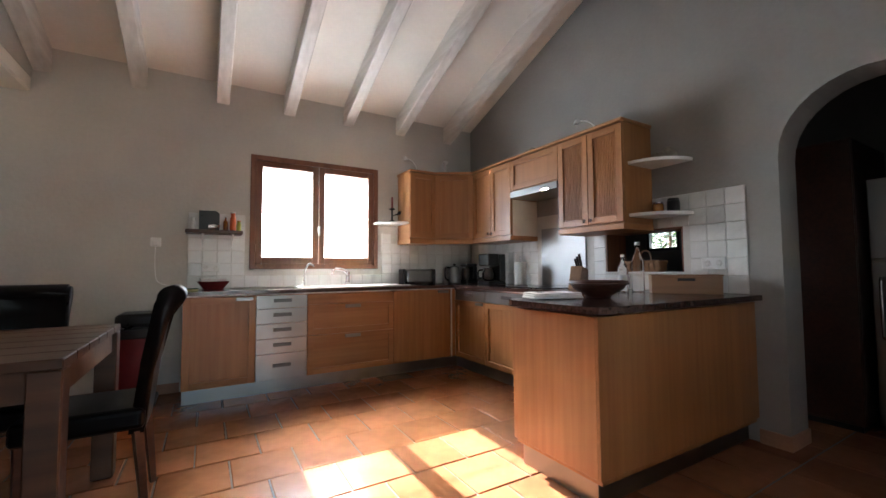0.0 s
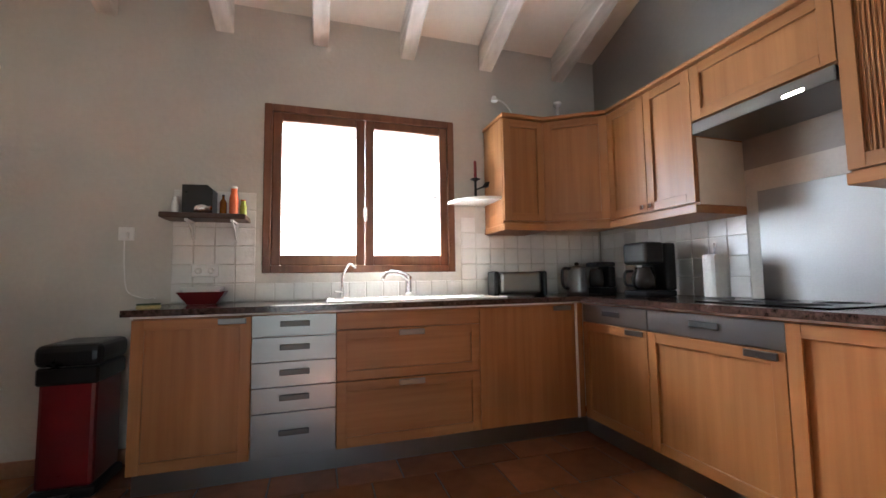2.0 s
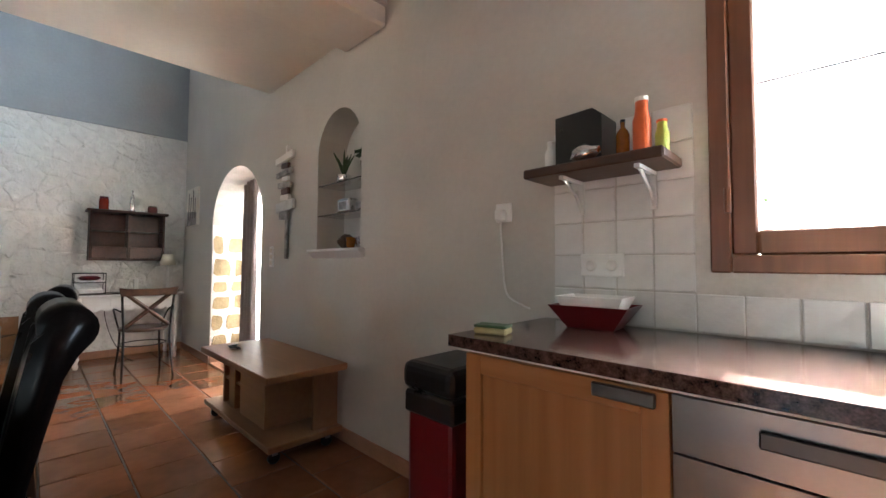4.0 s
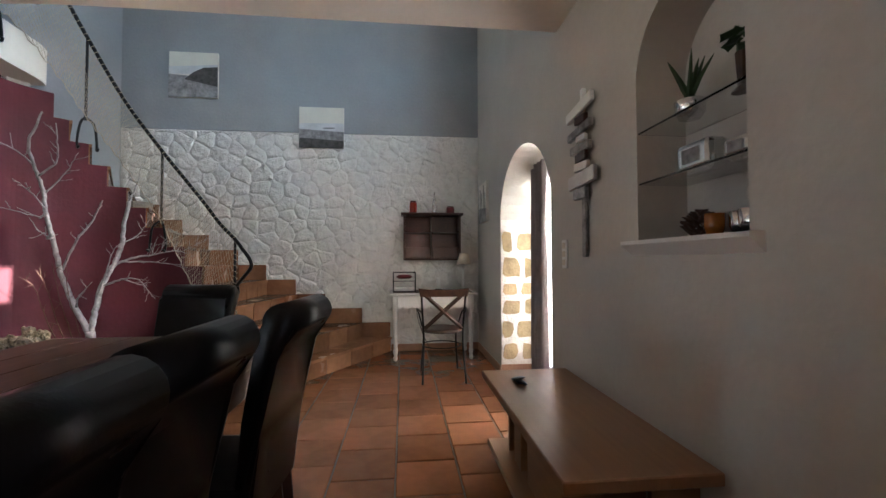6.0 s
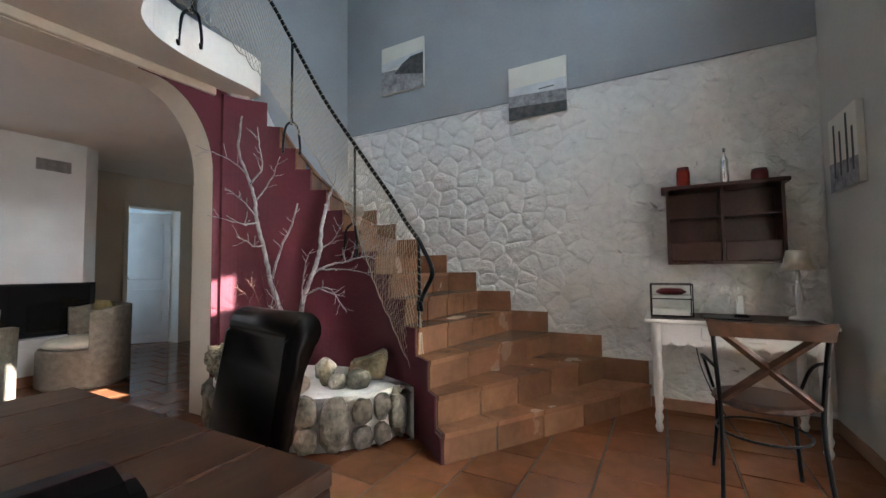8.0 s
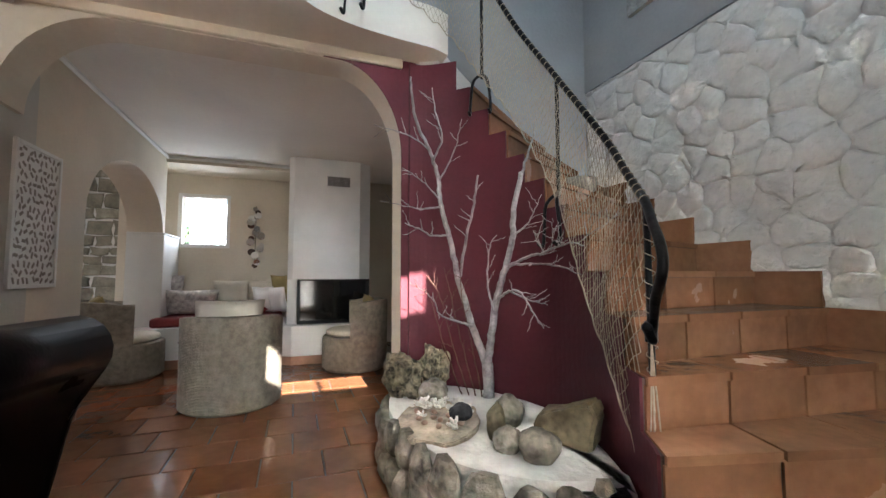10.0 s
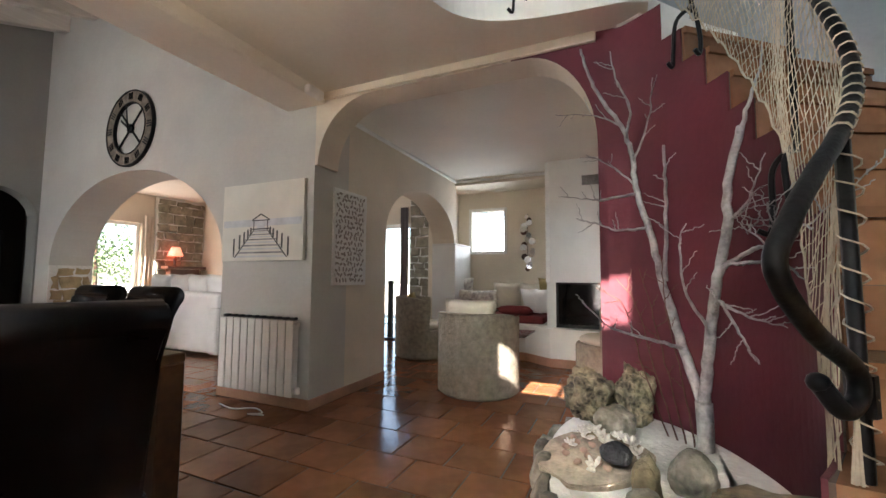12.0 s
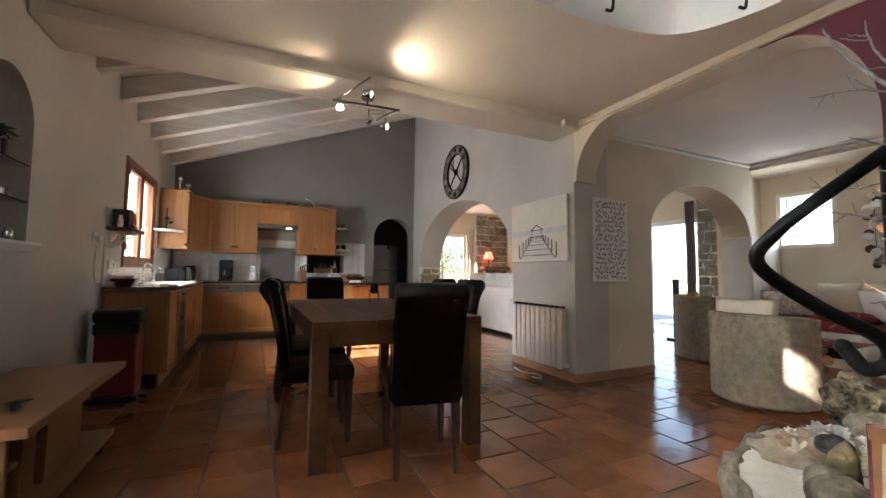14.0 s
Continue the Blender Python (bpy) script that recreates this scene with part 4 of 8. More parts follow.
part("handle", T(spline([(-0.06, 0, 0.19), (-0.12, 0, 0.18), (-0.12, 0, 0.07), (-0.075, 0, 0.04)], 6), 0.012), BLACK, t, smooth=True)
part("lid_knob", LT([(0.014, 0), (0.018, 0.015), (0.01, 0.025)], 0, 0, 0.2105, 12), BLACK, t)
t = thing("coffee_grinder", "small black and steel coffee machine", "coffee machine", at=pose(2.465, 4.01, WT))
part("body", B(-0.06, -0.075, 0, 0.09, 0.075, 0.05, bevel=0.012, seg=2), BLACK, t)
part("column", B(0.03, -0.07, 0.0505, 0.09, 0.07, 0.20, bevel=0.01), BLACK, t)
part("head", B(-0.07, -0.07, 0.2005, 0.09, 0.07, 0.235, bevel=0.012, seg=2), BLACK, t)
part("jug", LT([(0.05, 0), (0.058, 0.05), (0.05, 0.12), (0.04, 0.135)], -0.025, 0, 0.052), mat("smoked_glass", (0.05, 0.045, 0.04), 0.08, bump=0), t, smooth=True)
t = thing("coffee_maker", "tall black filter coffee maker with a glass jug", "coffee maker", at=pose(2.45, 3.52, WT))
part("base", B(-0.12, -0.10, 0, 0.11, 0.10, 0.04, bevel=0.012, seg=2), BLACK, t)
part("tower", B(0.03, -0.10, 0.0405, 0.11, 0.10, 0.33, bevel=0.012, seg=2), BLACK, t)
part("filter_holder", B(-0.12, -0.095, 0.20, 0.029, 0.095, 0.335, bevel=0.02, seg=3), BLACK, t)
jug = part("jug", LT([(0.05, 0), (0.072, 0.03), (0.072, 0.08), (0.05, 0.125), (0.052, 0.14)], -0.045, 0, 0.042), mat("dark_coffee_glass", (0.03, 0.022, 0.018), 0.06, bump=0), t, smooth=True)
part("handle", T(spline([(-0.11, 0.02, 0.16), (-0.16, 0.03, 0.15), (-0.16, 0.03, 0.08), (-0.115, 0.02, 0.07)], 5), 0.009), BLACK, jug, smooth=True)
t = thing("paper_towel", "white paper towel roll on a metal stand", "paper towel", at=pose(2.50, 3.12, WT))
part("base", LT([(0.075, 0), (0.075, 0.012)]), STEEL, t)
part("rod", T([(0, 0, 0.012), (0, 0, 0.30)], 0.006), STEEL, t)
part("roll", LT([(0.056, 0), (0.058, 0.005), (0.058, 0.22), (0.056, 0.226), (0.02, 0.226)], 0, 0, 0.0125), PAPER, t, smooth=False)
t = thing("hob", "black glass induction hob set in the worktop", "hob")
part("glass_top", B(2.22, 2.47, 0.9005, 2.66, 3.02, 0.906, bevel=0.002), FIRE_GLASS, t)
for cx, cy in ((2.33, 2.62), (2.33, 2.87), (2.55, 2.62), (2.55, 2.87)):
    part("ring", LT([(0.088, 0), (0.088, 0.0006), (0.084, 0.0006), (0.084, 0)], cx, cy, 0.9062, 28), GREY_INK, t)
t = thing("knife_block", "light wooden knife block with dark-handled knives", "knife block", at=pose(2.47, 2.36, WT, 0, 0, 12))
part("block", prism(bmesh.new(), [(-0.08, 0), (0.06, 0), (0.075, 0.16), (-0.03, 0.19)], 1, -0.05, 0.05), OAK_LIGHT, t)
for i, k in enumerate((-0.03, 0.0, 0.03)):
    part("knife_handle", T([(0.0 + 0.02 * i, k, 0.176), (-0.04 + 0.02 * i, k, 0.29 - 0.02 * i)], 0.011, 6), BLACK, t)
t = thing("tea_towel", "white folded tea towel with grey stripes on the worktop", "towel", at=pose(1.46, 1.675, WT, 0, 0, -18))
tw = bmesh.new()
for i, (w, d) in enumerate(((0.30, 0.16), (0.29, 0.155), (0.285, 0.15))):
    moved(box(tw, -w / 2, -d / 2, i * 0.011, w / 2, d / 2, i * 0.011 + 0.010, bevel=0.004, seg=2), Matrix.Identity(4))
for v in tw.verts:
    v.co.z += 0.004 * noise.noise(v.co * 20) + 0.004
part("cloth", tw, LINEN, t)
for k in (-0.11, -0.09, 0.10):
    part("stripe", B(k, -0.074, 0.0375, k + 0.008, 0.074, 0.0395), GREY_INK, t)
t = thing("bowl", "dark brown turned wooden bowl on the peninsula", "bowl", at=pose(1.77, 1.61, WT))
part("shell", LT([(0.07, 0), (0.075, 0.012), (0.14, 0.05), (0.168, 0.095), (0.16, 0.097), (0.13, 0.058), (0.06, 0.02)], sides=32), DARK_WOOD, t, smooth=True)
part("band", LT([(0.166, 0), (0.172, 0.006), (0.166, 0.012)], 0, 0, 0.075, 32), DARK_WOOD, t, smooth=True)
bottle(2.40, 1.89, WT, 0.27, 0.036, GLASS, WHITE, "clear glass bottle with a paper label")
bottle(2.475, 1.82, WT, 0.36, 0.043, GLASS, STEEL, "tall clear glass bottle with a stopper", neck=0.4)
tagged(obj("bottle_label", LT([(0.0365, 0), (0.0365, 0.07)], 2.40, 1.89, WT + 0.05, 16), PALE_INK), "pale blue paper label round a bottle", "label")
t = thing("wooden_box", "light wooden box with a cut-out grip standing on the worktop", "box", at=pose(2.515, 1.52, WT, 0, 0, -52))
part("body", B(-0.20, -0.10, 0, 0.20, 0.07, 0.115, bevel=0.003), OAK_LIGHT, t)
part("grip", B(-0.05, -0.1015, 0.085, 0.05, -0.0995, 0.103), BLACK, t)
part("lid", B(-0.205, -0.105, 0.1155, 0.205, 0.075, 0.126, bevel=0.003), OAK_LIGHT, t)
t = thing("basket", "small wooden slat basket with a loop handle on the hatch sill", "basket", at=pose(2.82, 1.98, HZL + 0.0125, 0, 0, 4))
part("bottom", B(-0.05, -0.125, 0.0, 0.05, 0.125, 0.008), OAK_LIGHT, t)
for sx in (-1, 1):
    for i in range(7):
        y = -0.117 + i * 0.039
        part("slat", prism(bmesh.new(), [(sx * 0.046, 0.008), (sx * 0.052, 0.008), (sx * 0.066, 0.085), (sx * 0.060, 0.085)], 1, y - 0.016, y + 0.016), OAK_LIGHT, t)
    part("end_board", prism(bmesh.new(), [(-0.046, 0.008), (0.046, 0.008), (0.058, 0.085), (-0.058, 0.085)], 1, sx * 0.134, sx * 0.140), OAK_LIGHT, t)
    part("rim", B(sx * 0.0665, -0.142, 0.068, sx * 0.0705, 0.142, 0.088), OAK_LIGHT, t)
part("handle", T([(0, 0.045 * math.cos(a), 0.085 + 0.085 * math.sin(a) ** 0.6) for a in [i * math.pi / 12 for i in range(13)]], 0.006), OAK_LIGHT, t)
part("handle_bar", B(-0.065, -0.052, 0.080, 0.065, 0.052, 0.086), OAK_LIGHT, t)
t = thing("bowl", "red square bowl with a white dish inside", "bowl", at=pose(-0.18, 4.19, WT, 0, 0, 5))


def flared(bm, w0, w1, z0, z1, th=0.006):
    a = [(-w0, -w0 * 0.75, z0), (w0, -w0 * 0.75, z0), (w0, w0 * 0.75, z0), (-w0, w0 * 0.75, z0)]
    b = [(-w1, -w1 * 0.75, z1), (w1, -w1 * 0.75, z1), (w1, w1 * 0.75, z1), (-w1, w1 * 0.75, z1)]
    c = [(x * (1 - th / w1), y * (1 - th / w1), z) for x, y, z in b]
    d = [(x * 0.95, y * 0.95, z + th) for x, y, z in a]
    vs = [[bm.verts.new(p) for p in q] for q in (a, b, c, d)]
    bm.faces.new(vs[0])
    bm.faces.new(vs[3])
    for p, q in zip(vs, vs[1:]):
        for i in range(4):
            bm.faces.new((p[i], p[(i + 1) % 4], q[(i + 1) % 4], q[i]))
    return bm


part("shell", flared(bmesh.new(), 0.072, 0.122, 0, 0.072), RED, t)
part("dish", flared(bmesh.new(), 0.08, 0.104, 0.05, 0.10), WHITE, t, "white dish")
t = thing("sponge", "yellow and green sponge at the end of the worktop", "sponge", at=pose(-0.34, 3.86, WT, 0, 0, 15))
part("foam", B(-0.05, -0.03, 0, 0.05, 0.03, 0.018, bevel=0.005), mat("yellow_foam", (0.5, 0.42, 0.2), 0.95), t)
part("scourer", B(-0.05, -0.03, 0.0185, 0.05, 0.03, 0.026, bevel=0.003), GREEN_LEAF, t)

# wooden wall shelf with bottles
sh = thing("wall_shelf", "short rustic wooden wall shelf on white brackets", "shelf")
part("board", B(-0.40, 4.11, 1.40, 0.05, 4.30, 1.432, bevel=0.005), TABLE_WOOD, sh)
for bx in (-0.27, -0.03):
    br = bmesh.new()
    box(br, bx - 0.008, 4.285, 1.28, bx + 0.008, 4.299, 1.399)
    box(br, bx - 0.008, 4.14, 1.387, bx + 0.008, 4.284, 1.399)
    tube(br, [(bx, 4.285, 1.29), (bx, 4.25, 1.34), (bx, 4.17, 1.386)], 0.006, 6)
    part("bracket", br, WHITE, sh)
ZS = 1.4325
tagged(obj("box", prism(bmesh.new(), [(-0.30, ZS), (-0.14, ZS), (-0.14, ZS + 0.15), (-0.17, ZS + 0.175), (-0.30, ZS + 0.17)], 1, 4.16, 4.28), BLACK), "black upright case standing on the shelf", "box")
bottle(-0.345, 4.21, ZS, 0.11, 0.022, WHITE, WHITE, "small white bottle on the wall shelf", neck=0.6)
bottle(-0.09, 4.20, ZS, 0.125, 0.02, AMBER, BLACK, "small amber oil bottle on the wall shelf")
bottle(-0.03, 4.19, ZS, 0.175, 0.026, ORANGE, WHITE, "orange spray bottle with a white cap", neck=0.7)
bottle(0.02, 4.21, ZS, 0.10, 0.02, mat("yellow_green_plastic", (0.45, 0.5, 0.08), 0.4), ORANGE, "small yellow bottle on the wall shelf", neck=0.7)
g = thing("ornament", "small glossy silver animal ornament on the shelf", "ornament", at=pose(-0.19, 4.14, ZS))
part("figure", moved(rock((0.05, 0.022, 0.028), 3, 0.4, 2), pose(0, 0, 0.028)), CHROME, g, smooth=True)
s = thing("wall_socket", "white wall socket with a plugged-in cable", "socket")
part("plate", B(-0.66, N - 0.012, 1.28, -0.58, N, 1.36, bevel=0.004), WHITE, s)
part("plug", B(-0.64, N - 0.05, 1.285, -0.60, N - 0.0125, 1.33, bevel=0.006), WHITE, s)
part("cable", T(spline([(-0.62, N - 0.03, 1.285), (-0.62, N - 0.012, 1.1), (-0.60, N - 0.012, 0.98), (-0.52, N - 0.02, 0.94), (-0.43, 4.2, 0.94)], 8), 0.004, 6), WHITE, s)

# things on the end shelves and cabinet tops
def jar(x, y, z, r, h, material, lid, label):
    j = thing("jar", label, "jar", at=pose(x, y, z))
    part("body", LT([(r * 0.9, 0), (r, 0.008), (r, h * 0.8), (r * 0.85, h * 0.86)], sides=16), material, j, smooth=True)
    part("lid", LT([(r * 0.88, 0), (r * 0.88, h * 0.14)], 0, 0, h * 0.861, 16), lid, j)


jar(2.62, 1.74, 1.4675, 0.038, 0.085, AMBER, CHROME, "amber glass jar with a metal lid")
jar(2.64, 1.64, 1.4675, 0.042, 0.10, BLACK, BLACK, "dark round jar on the white shelf")
for i, (x, y, s_) in enumerate(((2.62, 1.74, 0.035), (2.65, 1.66, 0.045), (2.58, 1.68, 0.03))):
    k = thing("shell", "sea shell and stone ornament on the white shelf", "shell", "shells", at=pose(x, y, 1.8525))
    part("lump", moved(rock((s_ * 1.4, s_, s_), i + 5, 0.35, 2), pose(0, 0, s_)), STONE_RUBBLE, k, smooth=True)
ch = thing("candlestick", "dark iron candlestick with a red candle", "candlestick", at=pose(1.56, 4.19, 1.5975))
part("foot", LT([(0.05, 0), (0.045, 0.015), (0.01, 0.03), (0.009, 0.14), (0.04, 0.155), (0.014, 0.165)], sides=14), IRON, ch, smooth=True)
part("candle", LT([(0.012, 0), (0.011, 0.12), (0.003, 0.13)], 0, 0, 0.1655, 10), RED, ch)
part("leaf", T(spline([(0.01, 0, 0.08), (0.06, -0.03, 0.10), (0.09, -0.05, 0.13)], 5), [0.006] * 5 + [0.015, 0.02, 0.02, 0.014, 0.008, 0.003], 6), IRON, ch)
for i, (x, y, s_, m) in enumerate(((2.55, 2.98, 0.055, ROCK), (2.55, 2.84, 0.03, CORAL), (2.55, 2.74, 0.03, CORAL), (2.55, 2.60, 0.045, ROCK), (2.56, 2.42, 0.035, CORAL))):
    k = thing("shell", "sea stone and coral ornament on top of the cabinet", "ornament", "cabinet-top ornaments", at=pose(x, y, 2.1755))
    part("lump", moved(rock((s_, s_ * 1.3, s_), i + 11, 0.3, 2), pose(0, 0, s_ * 0.95)), m, k, smooth=True)


def desk_spot(x, y, z, rot, label):
    k = thing("spotlight", label, "lamp", "cabinet lights", at=pose(x, y, z, 0, 0, rot))
    part("base", LT([(0.03, 0), (0.03, 0.015), (0.012, 0.02)], sides=12), WHITE, k)
    part("arm", T(spline([(0, 0, 0.02), (0, 0, 0.07), (-0.06, 0, 0.13), (-0.15, 0, 0.15)], 5), 0.006, 6), WHITE, k)
    part("head", moved(LT([(0.012, 0), (0.02, 0.02), (0.026, 0.035), (0.024, 0.036)], sides=12), pose(-0.15, 0, 0.165, 180, 0, 0)), WHITE, k, smooth=True)


desk_spot(1.82, 4.1, 2.1755, 10, "small white bent spotlight on the cabinet beside the window")
desk_spot(2.52, 2.2, 2.1755, -70, "small white bent spotlight on the end cabinet")
k = thing("candlestick", "white ceramic pillar ornament on the corner cabinet", "ornament", at=pose(2.18, 4.05, 2.1755))
part("stem", LT([(0.028, 0), (0.012, 0.02), (0.012, 0.13), (0.03, 0.14), (0.032, 0.165), (0.02, 0.17)], sides=14), WHITE, k, smooth=True)


# garden door with curtains
door = thing("door_1", "glazed brown wooden garden door in an arched opening", "door", kind="structure")
df = bmesh.new()
for a in ((DX0 + 0.001, 0, DX0 + 0.07, 2.2), (DX1 - 0.07, 0, DX1 - 0.001, 2.2), (DX0 + 0.07, 2.0, DX1 - 0.07, 2.2), (-3.92, 0, -3.86, 2.0)):
    box(df, a[0], 4.66, a[1], a[2], 4.72, a[3], bevel=0.004)
part("door_frame", df, WINDOW_WOOD, door)
for x0, x1 in ((DX0 + 0.07, -3.92), (-3.86, DX1 - 0.07)):
    lf = bmesh.new()
    for a in ((x0, 0.02, x0 + 0.08, 2.0), (x1 - 0.08, 0.02, x1, 2.0), (x0 + 0.08, 0.02, x1 - 0.08, 0.22), (x0 + 0.08, 1.9, x1 - 0.08, 2.0), (x0 + 0.08, 1.0, x1 - 0.08, 1.05)):
        box(lf, a[0], 4.665, a[1], a[2], 4.705, a[3], bevel=0.004)
    leaf = part("door_leaf", lf, WINDOW_WOOD, door)
    pn = part("pane", B(x0 + 0.08, 4.68, 0.22, x1 - 0.08, 4.686, 1.9), GLASS, leaf)
    pn.visible_shadow = False
structure("threshold", B(DX0, N, -0.005, DX1, NO, 0.012), SKIRT, "terracotta threshold of the garden door", "threshold")


def curtain(name, x0, x1, y, z0, z1, material, label, folds=7, amp=0.03, rot=None):
    bm = bmesh.new()
    n, m = folds * 8, 8
    rows = []
    for j in range(m + 1):
        z = z0 + (z1 - z0) * j / m
        rows.append([bm.verts.new((x0 + (x1 - x0) * i / n + 0.01 * noise.noise(Vector((i * 0.2, j * 0.5, x0))), y + amp * math.sin(2 * math.pi * folds * i / n + 0.5 * math.sin(j)) * (1 - 0.3 * j / m), z)) for i in range(n + 1)])
    for a, b in zip(rows, rows[1:]):
        for i in range(n):
            bm.faces.new((a[i], a[i + 1], b[i + 1], b[i]))
    ob = tagged(obj(name, bm, material, smooth=True), label, "curtain")
    if rot:
        ob.matrix_basis = rot
    return ob


curtain("curtain", -4.34, -3.98, 4.56, 0.03, 2.0, CURTAIN, "taupe curtain hanging beside the garden door", 4, 0.045)
# Voile stretched over the full opening to hold back direct sun.
curtain("curtain", -4.575, -3.205, 4.64, 0.015, 2.02, VOILE, "sheer white voile curtain over the garden door", 13, 0.012)
rod = thing("curtain_rod", "thin dark curtain rod above the garden door", "curtain rod")
part("rod", T([(DX0 + 0.002, 4.60, 1.97), (DX1 - 0.002, 4.60, 1.97)], 0.008, 8), IRON, rod)
# yellow stones let into the white jambs
for side, xj in ((1, DX0), (-1, DX1)):
    jm = structure("door_jamb", B(xj, N + 0.003, 0.10, xj + side * 0.012, 4.655, 1.53), MORTAR, "white mortared door jamb set with yellow stones", "jamb")
    structure("baseboard", B(xj, N + 0.002, 0.0, xj + side * 0.016, 4.655, 0.099), SKIRT, "terracotta skirting in the doorway", "baseboard")
    z = 0.14
    row = 0
    while z < 1.45:
        h = random.uniform(0.11, 0.24)
        cut = random.uniform(0.28, 0.68)
        for y0, y1 in ((0.02, cut), (cut + 0.08, 0.98)) if row % 2 == 0 or random.random() < 0.6 else ((0.12, 0.80),):
            yc, w = N + 0.345 * (y0 + y1) / 2, 0.345 * (y1 - y0)
            pts = []
            for i in range(9):
                a = 2 * math.pi * i / 9
                sx = abs(math.cos(a)) ** 0.5 * math.copysign(1, math.cos(a))
                sz = abs(math.sin(a)) ** 0.5 * math.copysign(1, math.sin(a))
                pts.append((yc + w / 2 * sx * random.uniform(0.72, 1.0), z + h / 2 + h / 2 * sz * random.uniform(0.74, 1.0)))
            part("stone", prism(bmesh.new(), pts, 0, xj + side * 0.010, xj + side * random.uniform(0.016, 0.022)), STONE_YELLOW, jm)
        z += h + 0.035
        row += 1

# high window above the stairs
hw = thing("window_2", "high wooden window above the stair hall", "window", kind="structure")
hf = bmesh.new()
for a in ((HX0, HZ0, HX0 + 0.06, HZ1), (HX1 - 0.06, HZ0, HX1, HZ1), (HX0 + 0.06, HZ0, HX1 - 0.06, HZ0 + 0.06), (HX0 + 0.06, HZ1 - 0.06, HX1 - 0.06, HZ1), (-3.54, HZ0 + 0.06, -3.49, HZ1 - 0.06)):
    box(hf, a[0], N + 0.05, a[1], a[2], N + 0.10, a[3])
part("window_frame", hf, WINDOW_WOOD, hw)
for x0, x1 in ((HX0 + 0.06, -3.54), (-3.49, HX1 - 0.06)):
    pn = part("pane", B(x0, N + 0.07, HZ0 + 0.06, x1, N + 0.076, HZ1 - 0.06), GLASS, hw)
    pn.visible_shadow = False

# niche
tagged(obj("niche_sill", prism(bmesh.new(), [(N + 0.21, 1.20), (N - 0.05, 1.20), (N - 0.05, 1.185), (N - 0.001, 1.14), (N - 0.001, 1.195), (N + 0.21, 1.195)], 0, NX0 - 0.05, NX1 + 0.05), WHITE), "white plastered sill of the wall niche", "sill")
for z in (1.43, 1.64):
    tagged(obj("glass_shelf", B(NX0 + 0.003, N + 0.005, z, NX1 - 0.003, N + 0.215, z + 0.008, bevel=0.001), GLASS), "clear glass shelf in the arched niche", "shelf", "niche shelves")
p = thing("potted_plant", "small aloe in a silver pot", "plant", at=pose(-2.03, N + 0.09, 1.6485))
part("pot", LT([(0.035, 0), (0.05, 0.02), (0.052, 0.06), (0.045, 0.065)]), CHROME, p, smooth=True)
for i in range(9):
    a = i * 2.4
    r = 0.05 + 0.02 * (i % 3)
    part("leaf", T(spline([(0, 0, 0.065), (r * 0.4 * math.cos(a), r * 0.4 * math.sin(a), 0.13), (r * math.cos(a), r * math.sin(a), 0.20 + 0.02 * (i % 2))], 3), [0.010, 0.011, 0.011, 0.009, 0.007, 0.005, 0.001], 5), GREEN_LEAF, p)
p = thing("potted_plant", "small dark leafy plant in a wooden stand", "plant", at=pose(-1.79, N + 0.08, 1.6485))
part("stand", LT([(0.03, 0), (0.012, 0.02), (0.018, 0.12)], sides=10), TABLE_WOOD, p)
for i in range(10):
    a = i * 2.4
    part("leaf", moved(pillow(0.055, 0.03, 0.006, n=4), pose(0.03 * math.cos(a), 0.03 * math.sin(a), 0.14 + 0.006 * i, 30, 20, math.degrees(a))), GREEN_LEAF, p)
for i, (x, w) in enumerate(((-1.98, 0.085), (-1.79, 0.055))):
    g = thing("ornament", "silver mirrored box ornament on the glass shelf", "ornament", "niche ornaments", at=pose(x, N + 0.09, 1.4385))
    part("body", B(-w, -0.04, 0.0, w, 0.04, w * 1.25, bevel=0.02, seg=2), CHROME, g)
    part("panel", B(-w * 0.5, -0.043, w * 0.35, w * 0.5, -0.0405, w * 0.95), GREY_INK, g)
g = thing("pine_cone", "large brown pine cone on the sill", "pine cone", at=pose(-2.0, N + 0.10, 1.2005))
pc = bmesh.new()
for i in range(60):
    k = i / 60
    a = i * 2.4
    r = 0.055 * math.sin(math.pi * (0.12 + 0.85 * k))
    moved_v = bmesh.ops.create_cone(pc, cap_ends=True, segments=5, radius1=0.012, radius2=0.002, depth=0.03, matrix=pose(r * math.cos(a), r * math.sin(a), 0.01 + 0.09 * k, 0, 65, math.degrees(a)))
part("scales", pc, mat("pine_cone_brown", (0.06, 0.03, 0.018), 0.8), g)
for i, x in enumerate((-1.89, -1.82, -1.75)):
    g = thing("tealight_holder", "small silver tealight glass on the sill", "candle holder", "tealights", at=pose(x, N + 0.06 + 0.03 * (i % 2), 1.2005))
    part("cup", LT([(0.022, 0), (0.03, 0.03), (0.032, 0.075), (0.029, 0.075), (0.024, 0.02)], sides=14), CHROME if i else AMBER, g, smooth=True)

